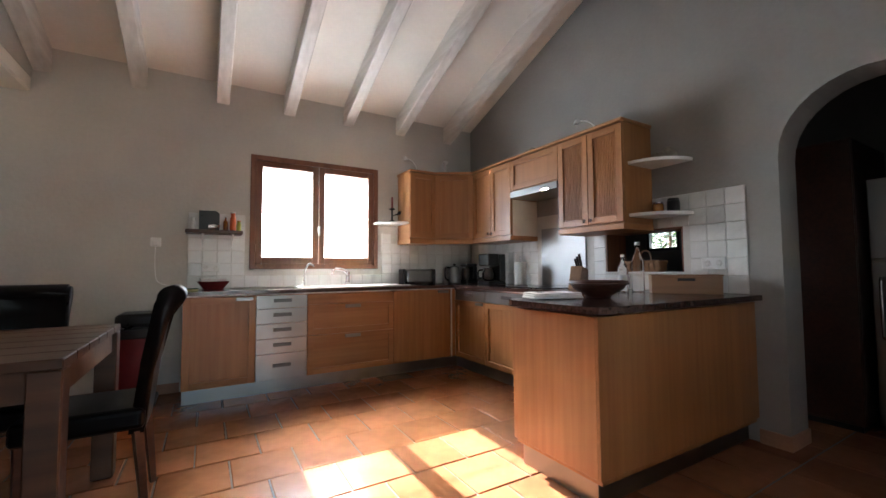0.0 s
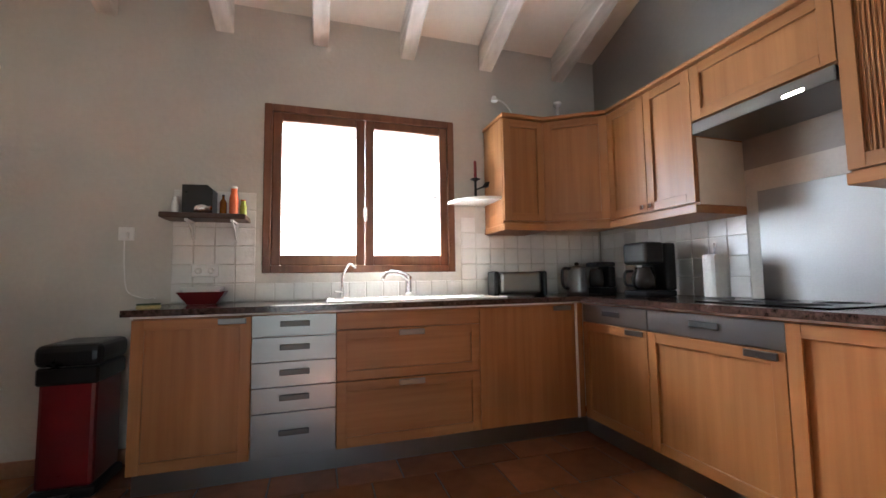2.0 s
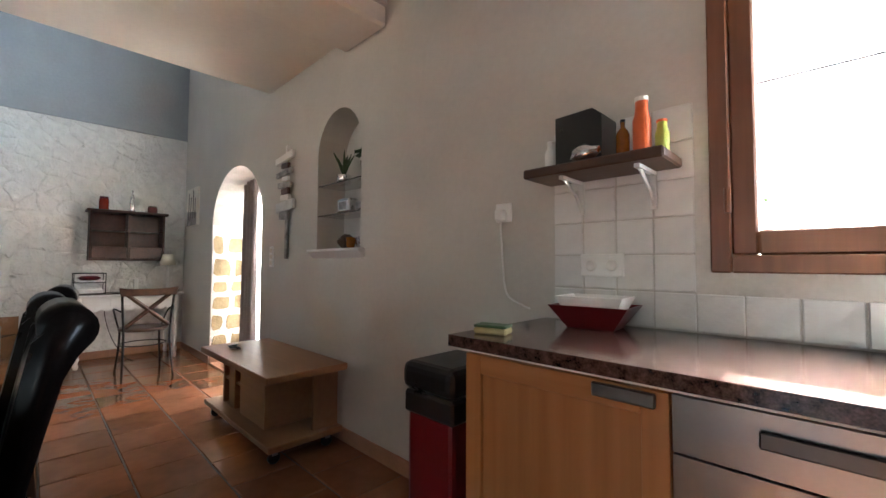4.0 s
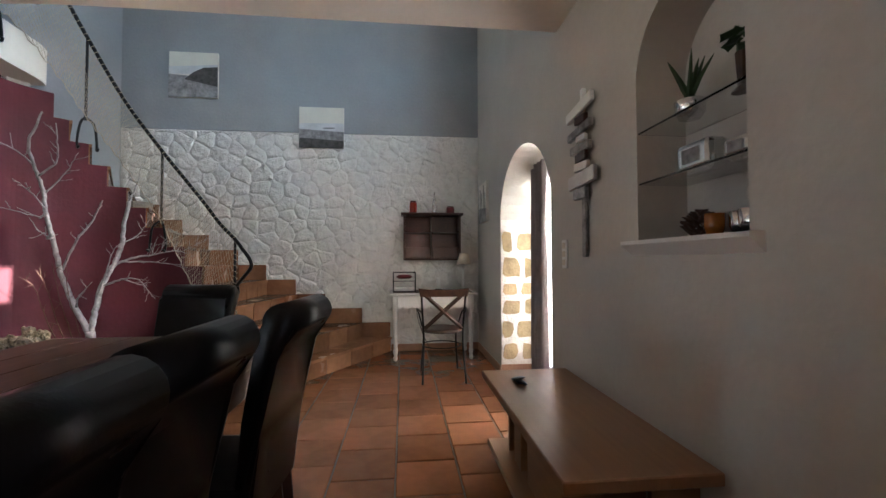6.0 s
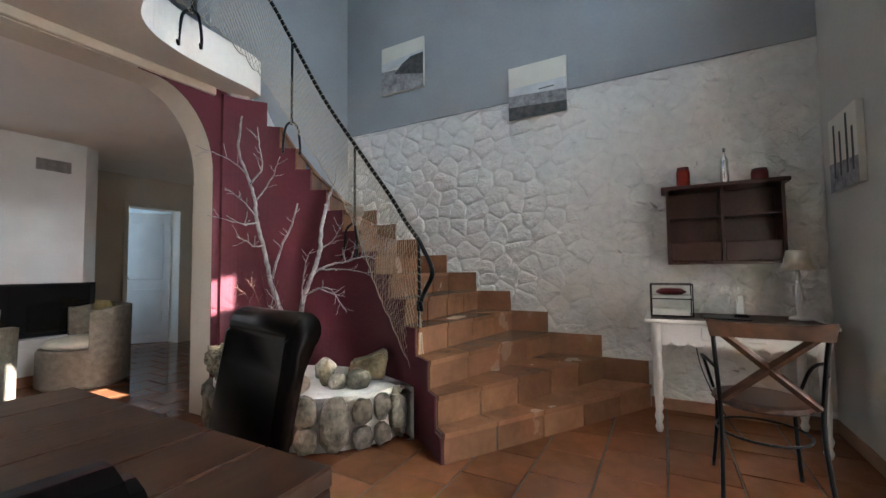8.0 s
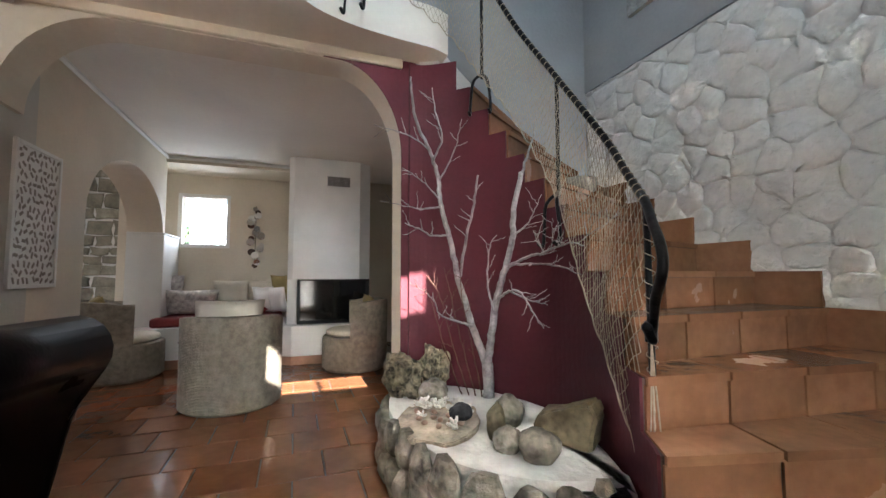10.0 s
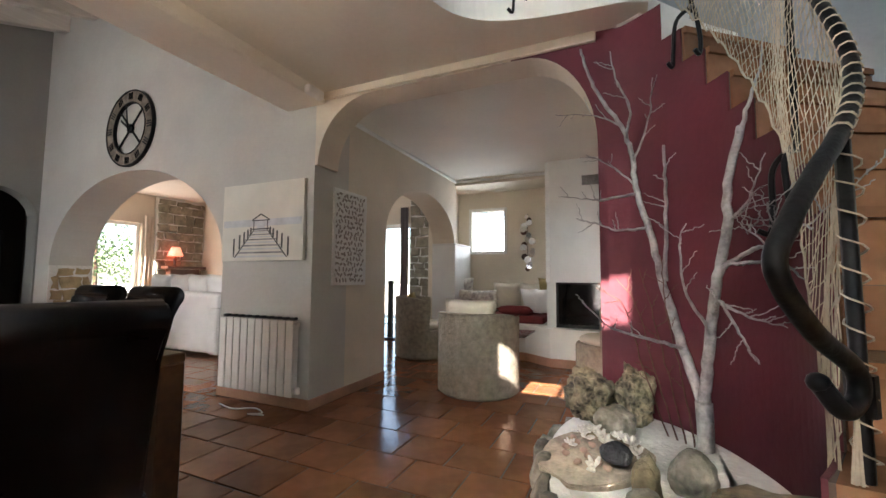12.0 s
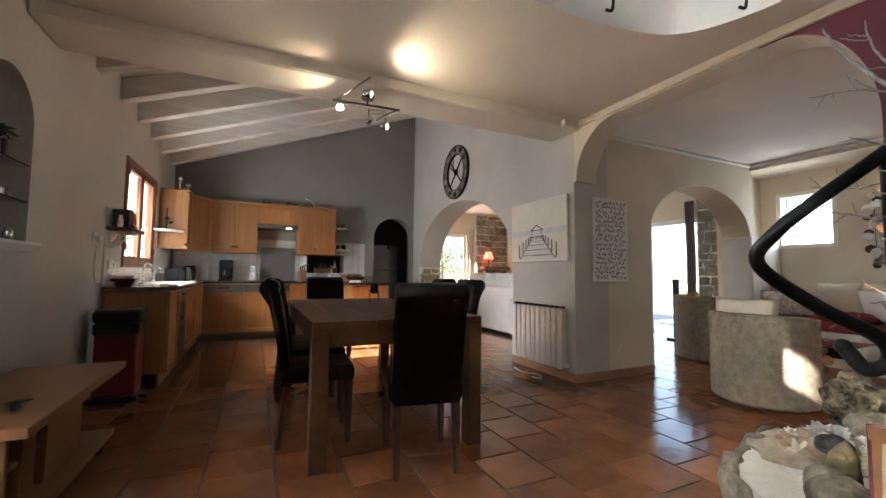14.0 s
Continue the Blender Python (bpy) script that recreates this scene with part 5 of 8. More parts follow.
# driftwood sign and switch
sg = thing("driftwood_sign", "hanging sign of weathered grey driftwood boards", "wall decoration")
part("post", B(-2.695, N - 0.025, 1.14, -2.655, N - 0.004, 1.55, bevel=0.004), BARK, sg)
part("rope", T([(-2.670, N - 0.014, 1.55), (-2.675, N - 0.014, 2.0)], 0.006, 6), ROPE, sg)
for z, w, h, r, m in ((1.93, 0.30, 0.055, -6, WHITE), (1.865, 0.12, 0.045, 5, DARK_WOOD), (1.81, 0.27, 0.045, -4, BARK), (1.765, 0.10, 0.03, 3, WHITE), (1.715, 0.22, 0.045, 3, BARK), (1.665, 0.12, 0.05, -3, DARK_WOOD), (1.615, 0.15, 0.045, 4, WHITE), (1.55, 0.30, 0.075, -3, PALE_INK), (1.475, 0.14, 0.06, 2, GREY_INK)):
    part("board", moved(B(-w / 2, -0.012, -h / 2, w / 2, 0.012, h / 2, bevel=0.004), pose(-2.675 + random.uniform(-0.02, 0.02), N - 0.034, z, 0, r, 0)), m, sg)
part("finial", B(-2.690, N - 0.03, 1.97, -2.660, N - 0.006, 2.03, bevel=0.003), WHITE, sg)
sw = thing("light_switch", "cream triple light switch", "switch")
part("plate", B(-3.005, N - 0.01, 1.075, -2.935, N, 1.245, bevel=0.003), WHITE, sw)
for z in (1.11, 1.16, 1.21):
    part("rocker", B(-2.99, N - 0.014, z - 0.017, -2.95, N - 0.0105, z + 0.017, bevel=0.002), CUSHION, sw)

# rolling television bench
tv = thing("tv_bench", "light oak television bench on castors with open compartments", "tv bench")
part("top", B(-2.920, 3.79, 0.460, -1.760, 4.28, 0.50, bevel=0.004), OAK_LIGHT, tv)
part("bottom", B(-2.920, 3.82, 0.085, -1.790, 4.27, 0.12, bevel=0.004), OAK_LIGHT, tv)
for x0, x1 in ((-2.775, -2.755), (-2.655, -2.545), (-2.445, -2.05)):
    part("upright", B(x0, 3.90, 0.1205, x1, 4.20, 0.4645, bevel=0.002), OAK_LIGHT, tv)
part("back_panel", B(-2.754, 4.201, 0.1205, -2.06, 4.22, 0.4645), OAK_LIGHT, tv)
for x0, x1 in ((-2.7545, -2.6555), (-2.5445, -2.4455)):
    part("shelf", B(x0, 3.91, 0.285, x1, 4.20, 0.30), OAK_LIGHT, tv)
part("end_panel", B(-1.86, 4.10, 0.1205, -1.84, 4.26, 0.4645), OAK_LIGHT, tv)
for x in (-2.850, -1.860):
    for y in (3.88, 4.2):
        wh = part("castor", moved(LT([(0.028, -0.012), (0.034, -0.008), (0.034, 0.008), (0.028, 0.012)], sides=14), pose(x, y, 0.034, 0, 90, 0)), BLACK, tv)
        part("fork", B(x - 0.02, y - 0.015, 0.05, x + 0.02, y + 0.015, 0.0845), STEEL, wh)
tr = thing("remote_toy", "small black bird-shaped clip lying on the bench", "ornament", at=pose(-2.66, 3.93, 0.5005, 0, 0, 20))
part("body", moved(rock((0.05, 0.02, 0.012), 8, 0.4, 2), pose(0, 0, 0.013)), BLACK, tr)
part("wing", moved(rock((0.02, 0.04, 0.006), 9, 0.4, 2), pose(0.0, 0, 0.028)), BLACK, tr)

# pedal bin
bn = thing("pedal_bin", "dark red bin with a black lid and a bag collar", "bin")
part("body", B(-0.81, 3.94, 0.05, -0.575, 4.22, 0.60, bevel=0.02, seg=2), RED, bn)
part("base", B(-0.825, 3.925, 0.0, -0.56, 4.235, 0.0495, bevel=0.015, seg=2), BLACK, bn)
part("bag", B(-0.82, 3.93, 0.54, -0.565, 4.23, 0.625, bevel=0.01), BLACK, bn)
part("lid", B(-0.83, 3.92, 0.6255, -0.555, 4.24, 0.735, bevel=0.035, seg=3), BLACK, bn)
part("pedal", B(-0.74, 3.87, 0.015, -0.65, 3.924, 0.035, bevel=0.006), BLACK, bn)

# dining table and chairs
tb = thing("dining_table", "rustic dark brown wooden dining table with square legs", "table")
for i in range(6):
    y0 = 1.80 + i * 1.02 / 6
    part("board", B(-2.61, y0 + 0.001, 0.748, -0.63, y0 + 1.02 / 6 - 0.001, 0.783, bevel=0.004), TABLE_WOOD, tb)
for x in (-2.562, -0.675):
    for y in (1.845, 2.775):
        part("leg", B(x - 0.045, y - 0.045, 0, x + 0.045, y + 0.045, 0.7475, bevel=0.005), TABLE_WOOD, tb)
for a in ((-2.516, 1.82, -0.72, 1.845), (-2.516, 2.775, -0.72, 2.80), (-2.59, 1.89, -2.565, 2.73), (-0.675, 1.89, -0.65, 2.73)):
    part("apron", B(a[0], a[1], 0.645, a[2], a[3], 0.7475, bevel=0.002), TABLE_WOOD, tb)
ch = thing("dining_chair", "dark brown leather dining chair with a rolled back", "chair", "chairs round the table", at=pose(-2.63, 2.22, 0, 0, 0, -11))
part("seat", B(-0.21, -0.205, 0.38, 0.225, 0.205, 0.475, bevel=0.025, seg=3), LEATHER, ch)
back = bmesh.new()
side = [(-0.150, 0.36), (-0.205, 0.36), (-0.235, 0.62), (-0.272, 0.84)] + [(-0.290 + 0.054 * math.cos(radians(d)), 0.945 + 0.054 * math.sin(radians(d))) for d in range(215, -30, -20)] + [(-0.215, 0.84), (-0.185, 0.66)]
prism(back, side, 1, -0.187, 0.187)
bmesh.ops.bevel(back, geom=[e for e in back.edges if abs(e.verts[0].co.y - e.verts[1].co.y) < 1e-5], offset=0.012, segments=2, affect="EDGES")
part("backrest", back, LEATHER, ch, smooth=True)
for x, y, dx_ in ((0.19, 0.17, 0.0), (0.19, -0.17, 0.0), (-0.18, 0.16, -0.035), (-0.18, -0.16, -0.035)):
    part("leg", T([(x, y, 0.385), (x + dx_, y, 0.0)], [0.026, 0.017], 4), DARK_WOOD, ch)
for x, y, r in ((-0.66, 2.42, 180), (-1.06, 2.69, -90), (-1.46, 2.67, -90), (-2.06, 2.72, -95), (-1.10, 1.64, 91), (-1.64, 1.64, 89)):
    copy_thing(ch, pose(x, y, 0, 0, 0, r))
cd = thing("candle_stand", "iron stand with three tealight glasses on the table", "candle holder", at=pose(-1.25, 2.12, 0.7835, 0, 0, -15))
part("base", box(B(-0.17, -0.045, 0, 0.17, -0.037, 0.008), -0.17, 0.037, 0, 0.17, 0.045, 0.008), IRON, cd)
for k in (-0.12, 0, 0.12):
    part("ring", T([(k - 0.04, -0.04, 0.008), (k - 0.04, -0.04, 0.10), (k + 0.04, -0.04, 0.10), (k + 0.04, 0.04, 0.10), (k - 0.04, 0.04, 0.10), (k - 0.04, 0.04, 0.008)], 0.004, 5), IRON, cd)
    part("glass", LT([(0.026, 0), (0.034, 0.03), (0.036, 0.075), (0.033, 0.075), (0.027, 0.01)], k, 0, 0.085, 14), GLASS, cd, smooth=True)

# clock wall
ck = thing("wall_clock", "large round skeleton clock with dark numerals on a pale ring", "clock", at=pose(0.82, C, 2.665, 90, 0, 180))


def hoop(r0, r1, z0, z1, n=56):
    """A flat ring round the z axis."""
    bm = bmesh.new()
    rings = [[bm.verts.new((r * math.cos(2 * math.pi * k / n), r * math.sin(2 * math.pi * k / n), z)) for k in range(n)] for r, z in ((r0, z0), (r1, z0), (r1, z1), (r0, z1))]
    for p, q in zip(rings, rings[1:] + rings[:1]):
        for k in range(n):
            bm.faces.new((p[k], p[(k + 1) % n], q[(k + 1) % n], q[k]))
    return bm


CLOCK_FACE = mat("weathered_brown_clock_face", (0.26, 0.215, 0.165), 0.8, var=0.35, scale=12, bump=0.3)
part("ring", hoop(0.29, 0.415, 0.012, 0.034), CLOCK_FACE, ck)
part("rim", hoop(0.413, 0.427, 0.006, 0.042), IRON, ck)
part("inner_rim", hoop(0.283, 0.294, 0.006, 0.040), IRON, ck)
for i in range(12):
    nm = moved(box(box(B(-0.035, 0.325, 0.036, -0.02, 0.395, 0.041), -0.007, 0.325, 0.036, 0.007, 0.395, 0.041), 0.02, 0.325, 0.036, 0.035, 0.395, 0.041), pose(0, 0, 0, 0, 0, 30 * i))
    part("numeral", nm, IRON, ck)
for a in (45, 135, 225, 315):
    part("spoke", moved(B(-0.008, 0.05, 0.012, 0.008, 0.30, 0.024), pose(0, 0, 0, 0, 0, a)), IRON, ck)
part("hub", LT([(0.05, 0.008), (0.05, 0.03), (0.02, 0.04)], sides=20), IRON, ck)
part("hour_hand", moved(B(-0.012, -0.03, 0.041, 0.012, 0.17, 0.046), pose(0, 0, 0, 0, 0, 55)), IRON, ck)
part("minute_hand", moved(B(-0.009, -0.04, 0.047, 0.009, 0.27, 0.052), pose(0, 0, 0, 0, 0, 10)), IRON, ck)


def canvas(label, m, w, h, group=""):
    p = thing("canvas_picture", label, "picture", group, at=m)
    part("canvas", B(-w / 2, -0.035, -h / 2, w / 2, -0.002, h / 2, bevel=0.002), CANVAS, p)
    return p


def ink(p, pts, material, z=0.0375):
    part("print", prism(bmesh.new(), pts, 1, -0.0352, -z), material, p)


cv = canvas("cream canvas print of a wooden jetty with a small hut", pose(-1.222, C, 1.533, 0, 0, 180), 0.955, 0.68)
ink(cv, [(-0.46, -0.04), (0.46, -0.04), (0.46, 0.02), (-0.46, 0.02)], PALE_INK, 0.0356)
for i in range(11):
    k = i / 11
    w, z = 0.30 - 0.24 * k, -0.31 + 0.24 * (1 - (1 - k) ** 1.6)
    ink(cv, [(-w, z), (w, z), (w * 0.96, z + 0.016 * (1 - 0.6 * k)), (-w * 0.96, z + 0.016 * (1 - 0.6 * k))], GREY_INK if i % 2 else PALE_INK, 0.0366)
for s_ in (-1, 1):
    ink(cv, [(s_ * 0.30, -0.31), (s_ * 0.315, -0.31), (s_ * 0.075, -0.065), (s_ * 0.065, -0.065)], INK)
    for k in (0.0, 0.28, 0.5, 0.68, 0.82):
        w, z, h = 0.32 - 0.25 * k, -0.30 + 0.23 * k, 0.16 * (1 - 0.75 * k)
        ink(cv, [(s_ * w - 0.008, z), (s_ * w + 0.008, z), (s_ * w + 0.008, z + h), (s_ * w - 0.008, z + h)], INK, 0.038)
ink(cv, [(-0.085, -0.065), (-0.077, -0.065), (-0.077, 0.01), (-0.085, 0.01)], INK)
ink(cv, [(0.077, -0.065), (0.085, -0.065), (0.085, 0.01), (0.077, 0.01)], INK)
ink(cv, [(-0.10, -0.07), (0.10, -0.07), (0.10, -0.06), (-0.10, -0.06)], INK, 0.038)
for s_ in (-1, 1):
    ink(cv, [(s_ * 0.105, 0.008), (s_ * 0.105, 0.018), (0.0, 0.07), (0.0, 0.058)], INK, 0.0385)
ink(cv, [(-0.10, 0.006), (0.10, 0.006), (0.10, 0.014), (-0.10, 0.014)], INK, 0.038)
ink(cv, [(-0.045, -0.06), (0.045, -0.06), (0.045, 0.0), (-0.045, 0.0)], PALE_INK, 0.0372)

rd = thing("radiator", "white aluminium radiator with ten fins", "radiator")
for i in range(10):
    x = -1.695 + i * 0.083
    f = B(x - 0.037, 0.37, 0.13, x + 0.037, 0.385, 0.71, bevel=0.006, seg=2)
    box(f, x - 0.008, 0.295, 0.14, x + 0.008, 0.37, 0.70)
    box(f, x - 0.037, 0.295, 0.70, x + 0.037, 0.385, 0.715, bevel=0.004)
    part("fin", f, RADIATOR, rd)
part("header", T([(-1.735, 0.33, 0.68), (-0.91, 0.33, 0.68)], 0.018, 10), RADIATOR, rd)
part("header", T([(-1.735, 0.33, 0.17), (-0.91, 0.33, 0.17)], 0.018, 10), RADIATOR, rd)
for i in range(10):
    x = -1.695 + i * 0.083
    part("top_slot", B(x - 0.026, 0.315, 0.7155, x + 0.026, 0.368, 0.738, bevel=0.008), BLACK, rd, "dark vent slot")
for x in (-1.6, -1.0):
    part("wall_bracket", B(x - 0.01, C, 0.60, x + 0.01, 0.30, 0.63), STEEL, rd)
part("valve", LT([(0.02, 0), (0.024, 0.03), (0.015, 0.05)], -1.742, 0.33, 0.15, 12), WHITE, rd)
cb = tagged(obj("cable", T(spline([(-1.0, 0.42, 0.006), (-1.2, 0.46, 0.006), (-1.35, 0.38, 0.006), (-1.5, 0.44, 0.006), (-1.42, 0.50, 0.006), (-1.55, 0.47, 0.006)], 8), 0.005, 6), WHITE), "white cable lying on the floor under the radiator", "cable")

# carved panel on the lounge wall
lp = thing("carved_panel", "white carved fretwork wall panel", "wall decoration")
part("board", B(L - 0.012, -0.48, 0.985, L, 0.0, 1.845), WHITE, lp)
pb = bmesh.new()
for a in ((-0.48, 0.985, -0.455, 1.845), (-0.025, 0.985, 0.0, 1.845), (-0.455, 0.985, -0.025, 1.01), (-0.455, 1.82, -0.025, 1.845)):
    box(pb, L - 0.02, a[0], a[1], L - 0.0065, a[2], a[3], bevel=0.003)
part("frame", pb, WHITE, lp)
# Dark raised leaves carry the shade of pierced cut-outs; nothing is cut.
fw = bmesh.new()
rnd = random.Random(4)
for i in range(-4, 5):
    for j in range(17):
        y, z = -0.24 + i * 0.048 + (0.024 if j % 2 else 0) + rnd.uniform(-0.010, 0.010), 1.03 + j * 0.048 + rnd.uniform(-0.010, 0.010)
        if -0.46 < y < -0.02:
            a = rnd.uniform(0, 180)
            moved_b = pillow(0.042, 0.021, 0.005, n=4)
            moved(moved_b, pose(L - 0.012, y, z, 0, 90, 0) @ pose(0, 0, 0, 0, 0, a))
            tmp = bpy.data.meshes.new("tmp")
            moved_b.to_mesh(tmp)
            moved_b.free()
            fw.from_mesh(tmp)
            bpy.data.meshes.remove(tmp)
part("fretwork", fw, mat("shadowed_cutout", (0.33, 0.29, 0.26), 0.9), lp, "dark raised leaves in place of shaded cut-outs")
so = thing("wall_socket", "cream wall socket low on the lounge wall", "socket")
part("plate", B(L - 0.01, -0.43, 0.24, L, -0.35, 0.32, bevel=0.003), PLASTER_CREAM, so)

# ceiling spotlights
spot = thing("spotlight_bar", "steel ceiling light with bent bars and four lit spots", "ceiling light")
part("mount", LT([(0.05, 0), (0.05, 0.03)], -1.69, 2.33, 2.445, 16), STEEL, spot)
part("bar", T([(-1.66, 2.60, 2.40), (-1.70, 2.06, 2.40)], 0.009, 8), STEEL, spot)
part("stem", T([(-1.69, 2.33, 2.45), (-1.685, 2.33, 2.40)], 0.008, 8), STEEL, spot)
part("bar", T([(-1.66, 2.58, 2.40), (-2.10, 2.42, 2.42)], 0.008, 8), STEEL, spot)
part("bar", T([(-1.70, 2.08, 2.40), (-1.43, 2.18, 2.39)], 0.008, 8), STEEL, spot)
for x, y, z, tx, ty in ((-2.02, 2.40, 2.34, -2.3, 1.9), (-1.72, 2.55, 2.32, -2.6, 2.8), (-1.50, 2.12, 2.32, -2.0, 1.6), (-1.62, 2.30, 2.30, -1.0, 2.6)):
    m = look((x, y, z), (tx, ty, z - 0.15)) @ pose(0, 0, 0)
    hd = part("spot_head", moved(LT([(0.014, 0.045), (0.028, 0.03), (0.032, -0.02), (0.029, -0.02), (0.02, 0.02)], sides=14), m), CHROME, spot, smooth=True)
    part("bulb", moved(LT([(0.004, 0.0), (0.022, -0.012), (0.018, -0.016), (0.004, -0.018)], sides=12), m), LAMP_ON, hd)
    part("knuckle", T([(x, y, z + 0.02), (x, y, 2.40)], 0.006, 6), STEEL, spot)
for x, y, z, to, e in ((-2.05, 2.34, 2.30, (-2.6, 1.5, 2.6), 2.0), (-1.75, 2.6, 2.28, (-1.9, 3.2, 2.6), 0.7)):
    lm = new("ceiling_spot", bpy.data.lights.new("ceiling_spot", "SPOT"))
    lm.data.energy, lm.data.color, lm.data.spot_size, lm.data.spot_blend, lm.data.shadow_soft_size = e, (1.0, 0.80, 0.55), radians(110), 0.6, 0.03
    lm.matrix_world = look((x, y, z), to)
dt = thing("motion_sensor", "small white sensor on the broad beam", "sensor")
part("case", B(-1.93, 0.33, 2.46, -1.872, 0.50, 2.53, bevel=0.015, seg=2), WHITE, dt)

# writing corner
ds = thing("desk", "white-painted writing desk with turned legs and a scalloped apron", "desk")
part("top", B(-5.715, 3.19, 0.735, -5.17, 4.19, 0.76, bevel=0.006), WHITE, ds)
part("inlay", B(-5.70, 3.23, 0.7605, -5.21, 4.15, 0.763), TABLE_WOOD, ds, "brown writing surface")
ap = [(3.25, 0.7345), (3.25, 0.61)]
for i in range(9):
    ya, yb = 3.25 + i * 0.88 / 9, 3.25 + (i + 1) * 0.88 / 9
    ap += [(ya + (yb - ya) * k / 5, 0.61 - 0.028 * math.sin(math.pi * k / 5)) for k in range(1, 6)]
ap += [(4.13, 0.7345)]
part("apron", prism(bmesh.new(), ap, 0, -5.235, -5.215), WHITE, ds)
part("drawer", B(-5.214, 3.52, 0.635, -5.205, 3.86, 0.715, bevel=0.003), WHITE, ds)
for y in (3.25, 4.11):
    part("side_apron", B(-5.68, y, 0.61, -5.236, y + 0.02, 0.7345), WHITE, ds)
for x in (-5.68, -5.23):
    for y in (3.26, 4.12):
        part("leg", LT([(0.016, 0), (0.026, 0.03), (0.017, 0.06), (0.028, 0.10), (0.02, 0.13), (0.026, 0.30), (0.024, 0.45), (0.03, 0.50), (0.02, 0.53), (0.032, 0.56), (0.032, 0.7345)], x, y, 0, 12), WHITE, ds, smooth=True)
hu = thing("wall_cupboard", "dark brown wooden wall cupboard with open shelves", "cupboard")
part("top", B(-5.735, 3.32, 1.68, -5.50, 4.08, 1.71, bevel=0.006), DARK_WOOD, hu)
part("bottom", B(-5.735, 3.35, 1.13, -5.53, 4.05, 1.15), DARK_WOOD, hu)
for y in (3.35, 3.69, 4.032):
    part("side", B(-5.735, y, 1.1505, -5.53, y + 0.018, 1.6795), DARK_WOOD, hu)
part("back", B(-5.745, 3.37, 1.15, -5.73, 4.03, 1.68), DARK_WOOD, hu)
part("shelf", B(-5.73, 3.37, 1.47, -5.54, 4.03, 1.485), DARK_WOOD, hu)
for y in (3.37, 3.71):
    part("drawer", B(-5.70, y, 1.1515, -5.532, y + 0.315, 1.29, bevel=0.004), DARK_WOOD, hu)
    part("knob", LT([(0.01, 0), (0.012, 0.012)], 0, 0, 0, 8), DARK_WOOD, hu).matrix_basis = pose(-5.531, y + 0.16, 1.22, 0, 90, 0)
jar(-5.60, 3.47, 1.7105, 0.045, 0.15, mat("red_glass", (0.35, 0.03, 0.015), 0.1, bump=0), RED, "red glass lantern jar on the cupboard")
bottle(-5.60, 3.73, 1.7105, 0.26, 0.028, CHROME, CHROME, "slender silver bottle on the cupboard", neck=0.3)
jar(-5.60, 3.93, 1.7105, 0.05, 0.085, RED, DARK_WOOD, "dark red candle glass on the cupboard")
lamp = thing("table_lamp", "small table lamp with a white shade on the desk", "lamp", at=pose(-5.48, 4.08, 0.7635))
part("base", LT([(0.06, 0), (0.055, 0.015), (0.014, 0.03), (0.018, 0.15), (0.012, 0.32)], sides=16), WHITE, lamp, smooth=True)
part("shade", LT([(0.085, 0), (0.055, 0.13), (0.052, 0.13), (0.082, 0)], 0, 0, 0.32, 24), CUSHION, lamp, smooth=True)
lt = thing("letter_tray", "black wire letter tray with papers on the desk", "letter tray", at=pose(-5.48, 3.36, 0.7635))
for z in (0.0, 0.12, 0.22):
    part("wire", T([(-0.12, -0.13, z + 0.004), (0.12, -0.13, z + 0.004), (0.12, 0.13, z + 0.004), (-0.12, 0.13, z + 0.004), (-0.12, -0.13, z + 0.004)], 0.004, 6), IRON, lt)
for x, y in ((-0.12, -0.13), (0.12, -0.13), (0.12, 0.13), (-0.12, 0.13)):
    part("post", T([(x, y, 0), (x, y, 0.23)], 0.004, 6), IRON, lt)
part("paper", B(-0.10, -0.12, 0.009, 0.11, 0.11, 0.05), PAPER, lt)
part("paper", B(-0.11, -0.115, 0.13, 0.105, 0.12, 0.145), PAPER, lt)
part("pouch", moved(pillow(0.18, 0.2, 0.05, n=6), pose(0, 0, 0.172)), RED, lt)
ph = thing("telephone", "small white cordless telephone on the desk", "telephone", at=pose(-5.40, 3.76, 0.7635))
part("cradle", B(-0.04, -0.04, 0, 0.04, 0.04, 0.03, bevel=0.008), BLACK, ph)
part("handset", moved(B(-0.012, -0.024, 0, 0.012, 0.024, 0.13, bevel=0.008), pose(0, 0, 0.0305)), WHITE, ph)
pd = thing("writing_pad", "dark writing pad lying on the desk", "pad", at=pose(-5.36, 3.66, 0.7635))
part("cover", B(-0.10, -0.12, 0, 0.10, 0.14, 0.012, bevel=0.003), BLACK, pd)
bc = thing("bistro_chair", "iron bistro chair with a crossed wooden back", "chair", at=pose(-4.62, 3.72, 0))
part("seat", moved(LT([(0.19, 0), (0.205, 0.012), (0.20, 0.03), (0.17, 0.036)], sides=24), pose(0, 0, 0.435)), TABLE_WOOD, bc)
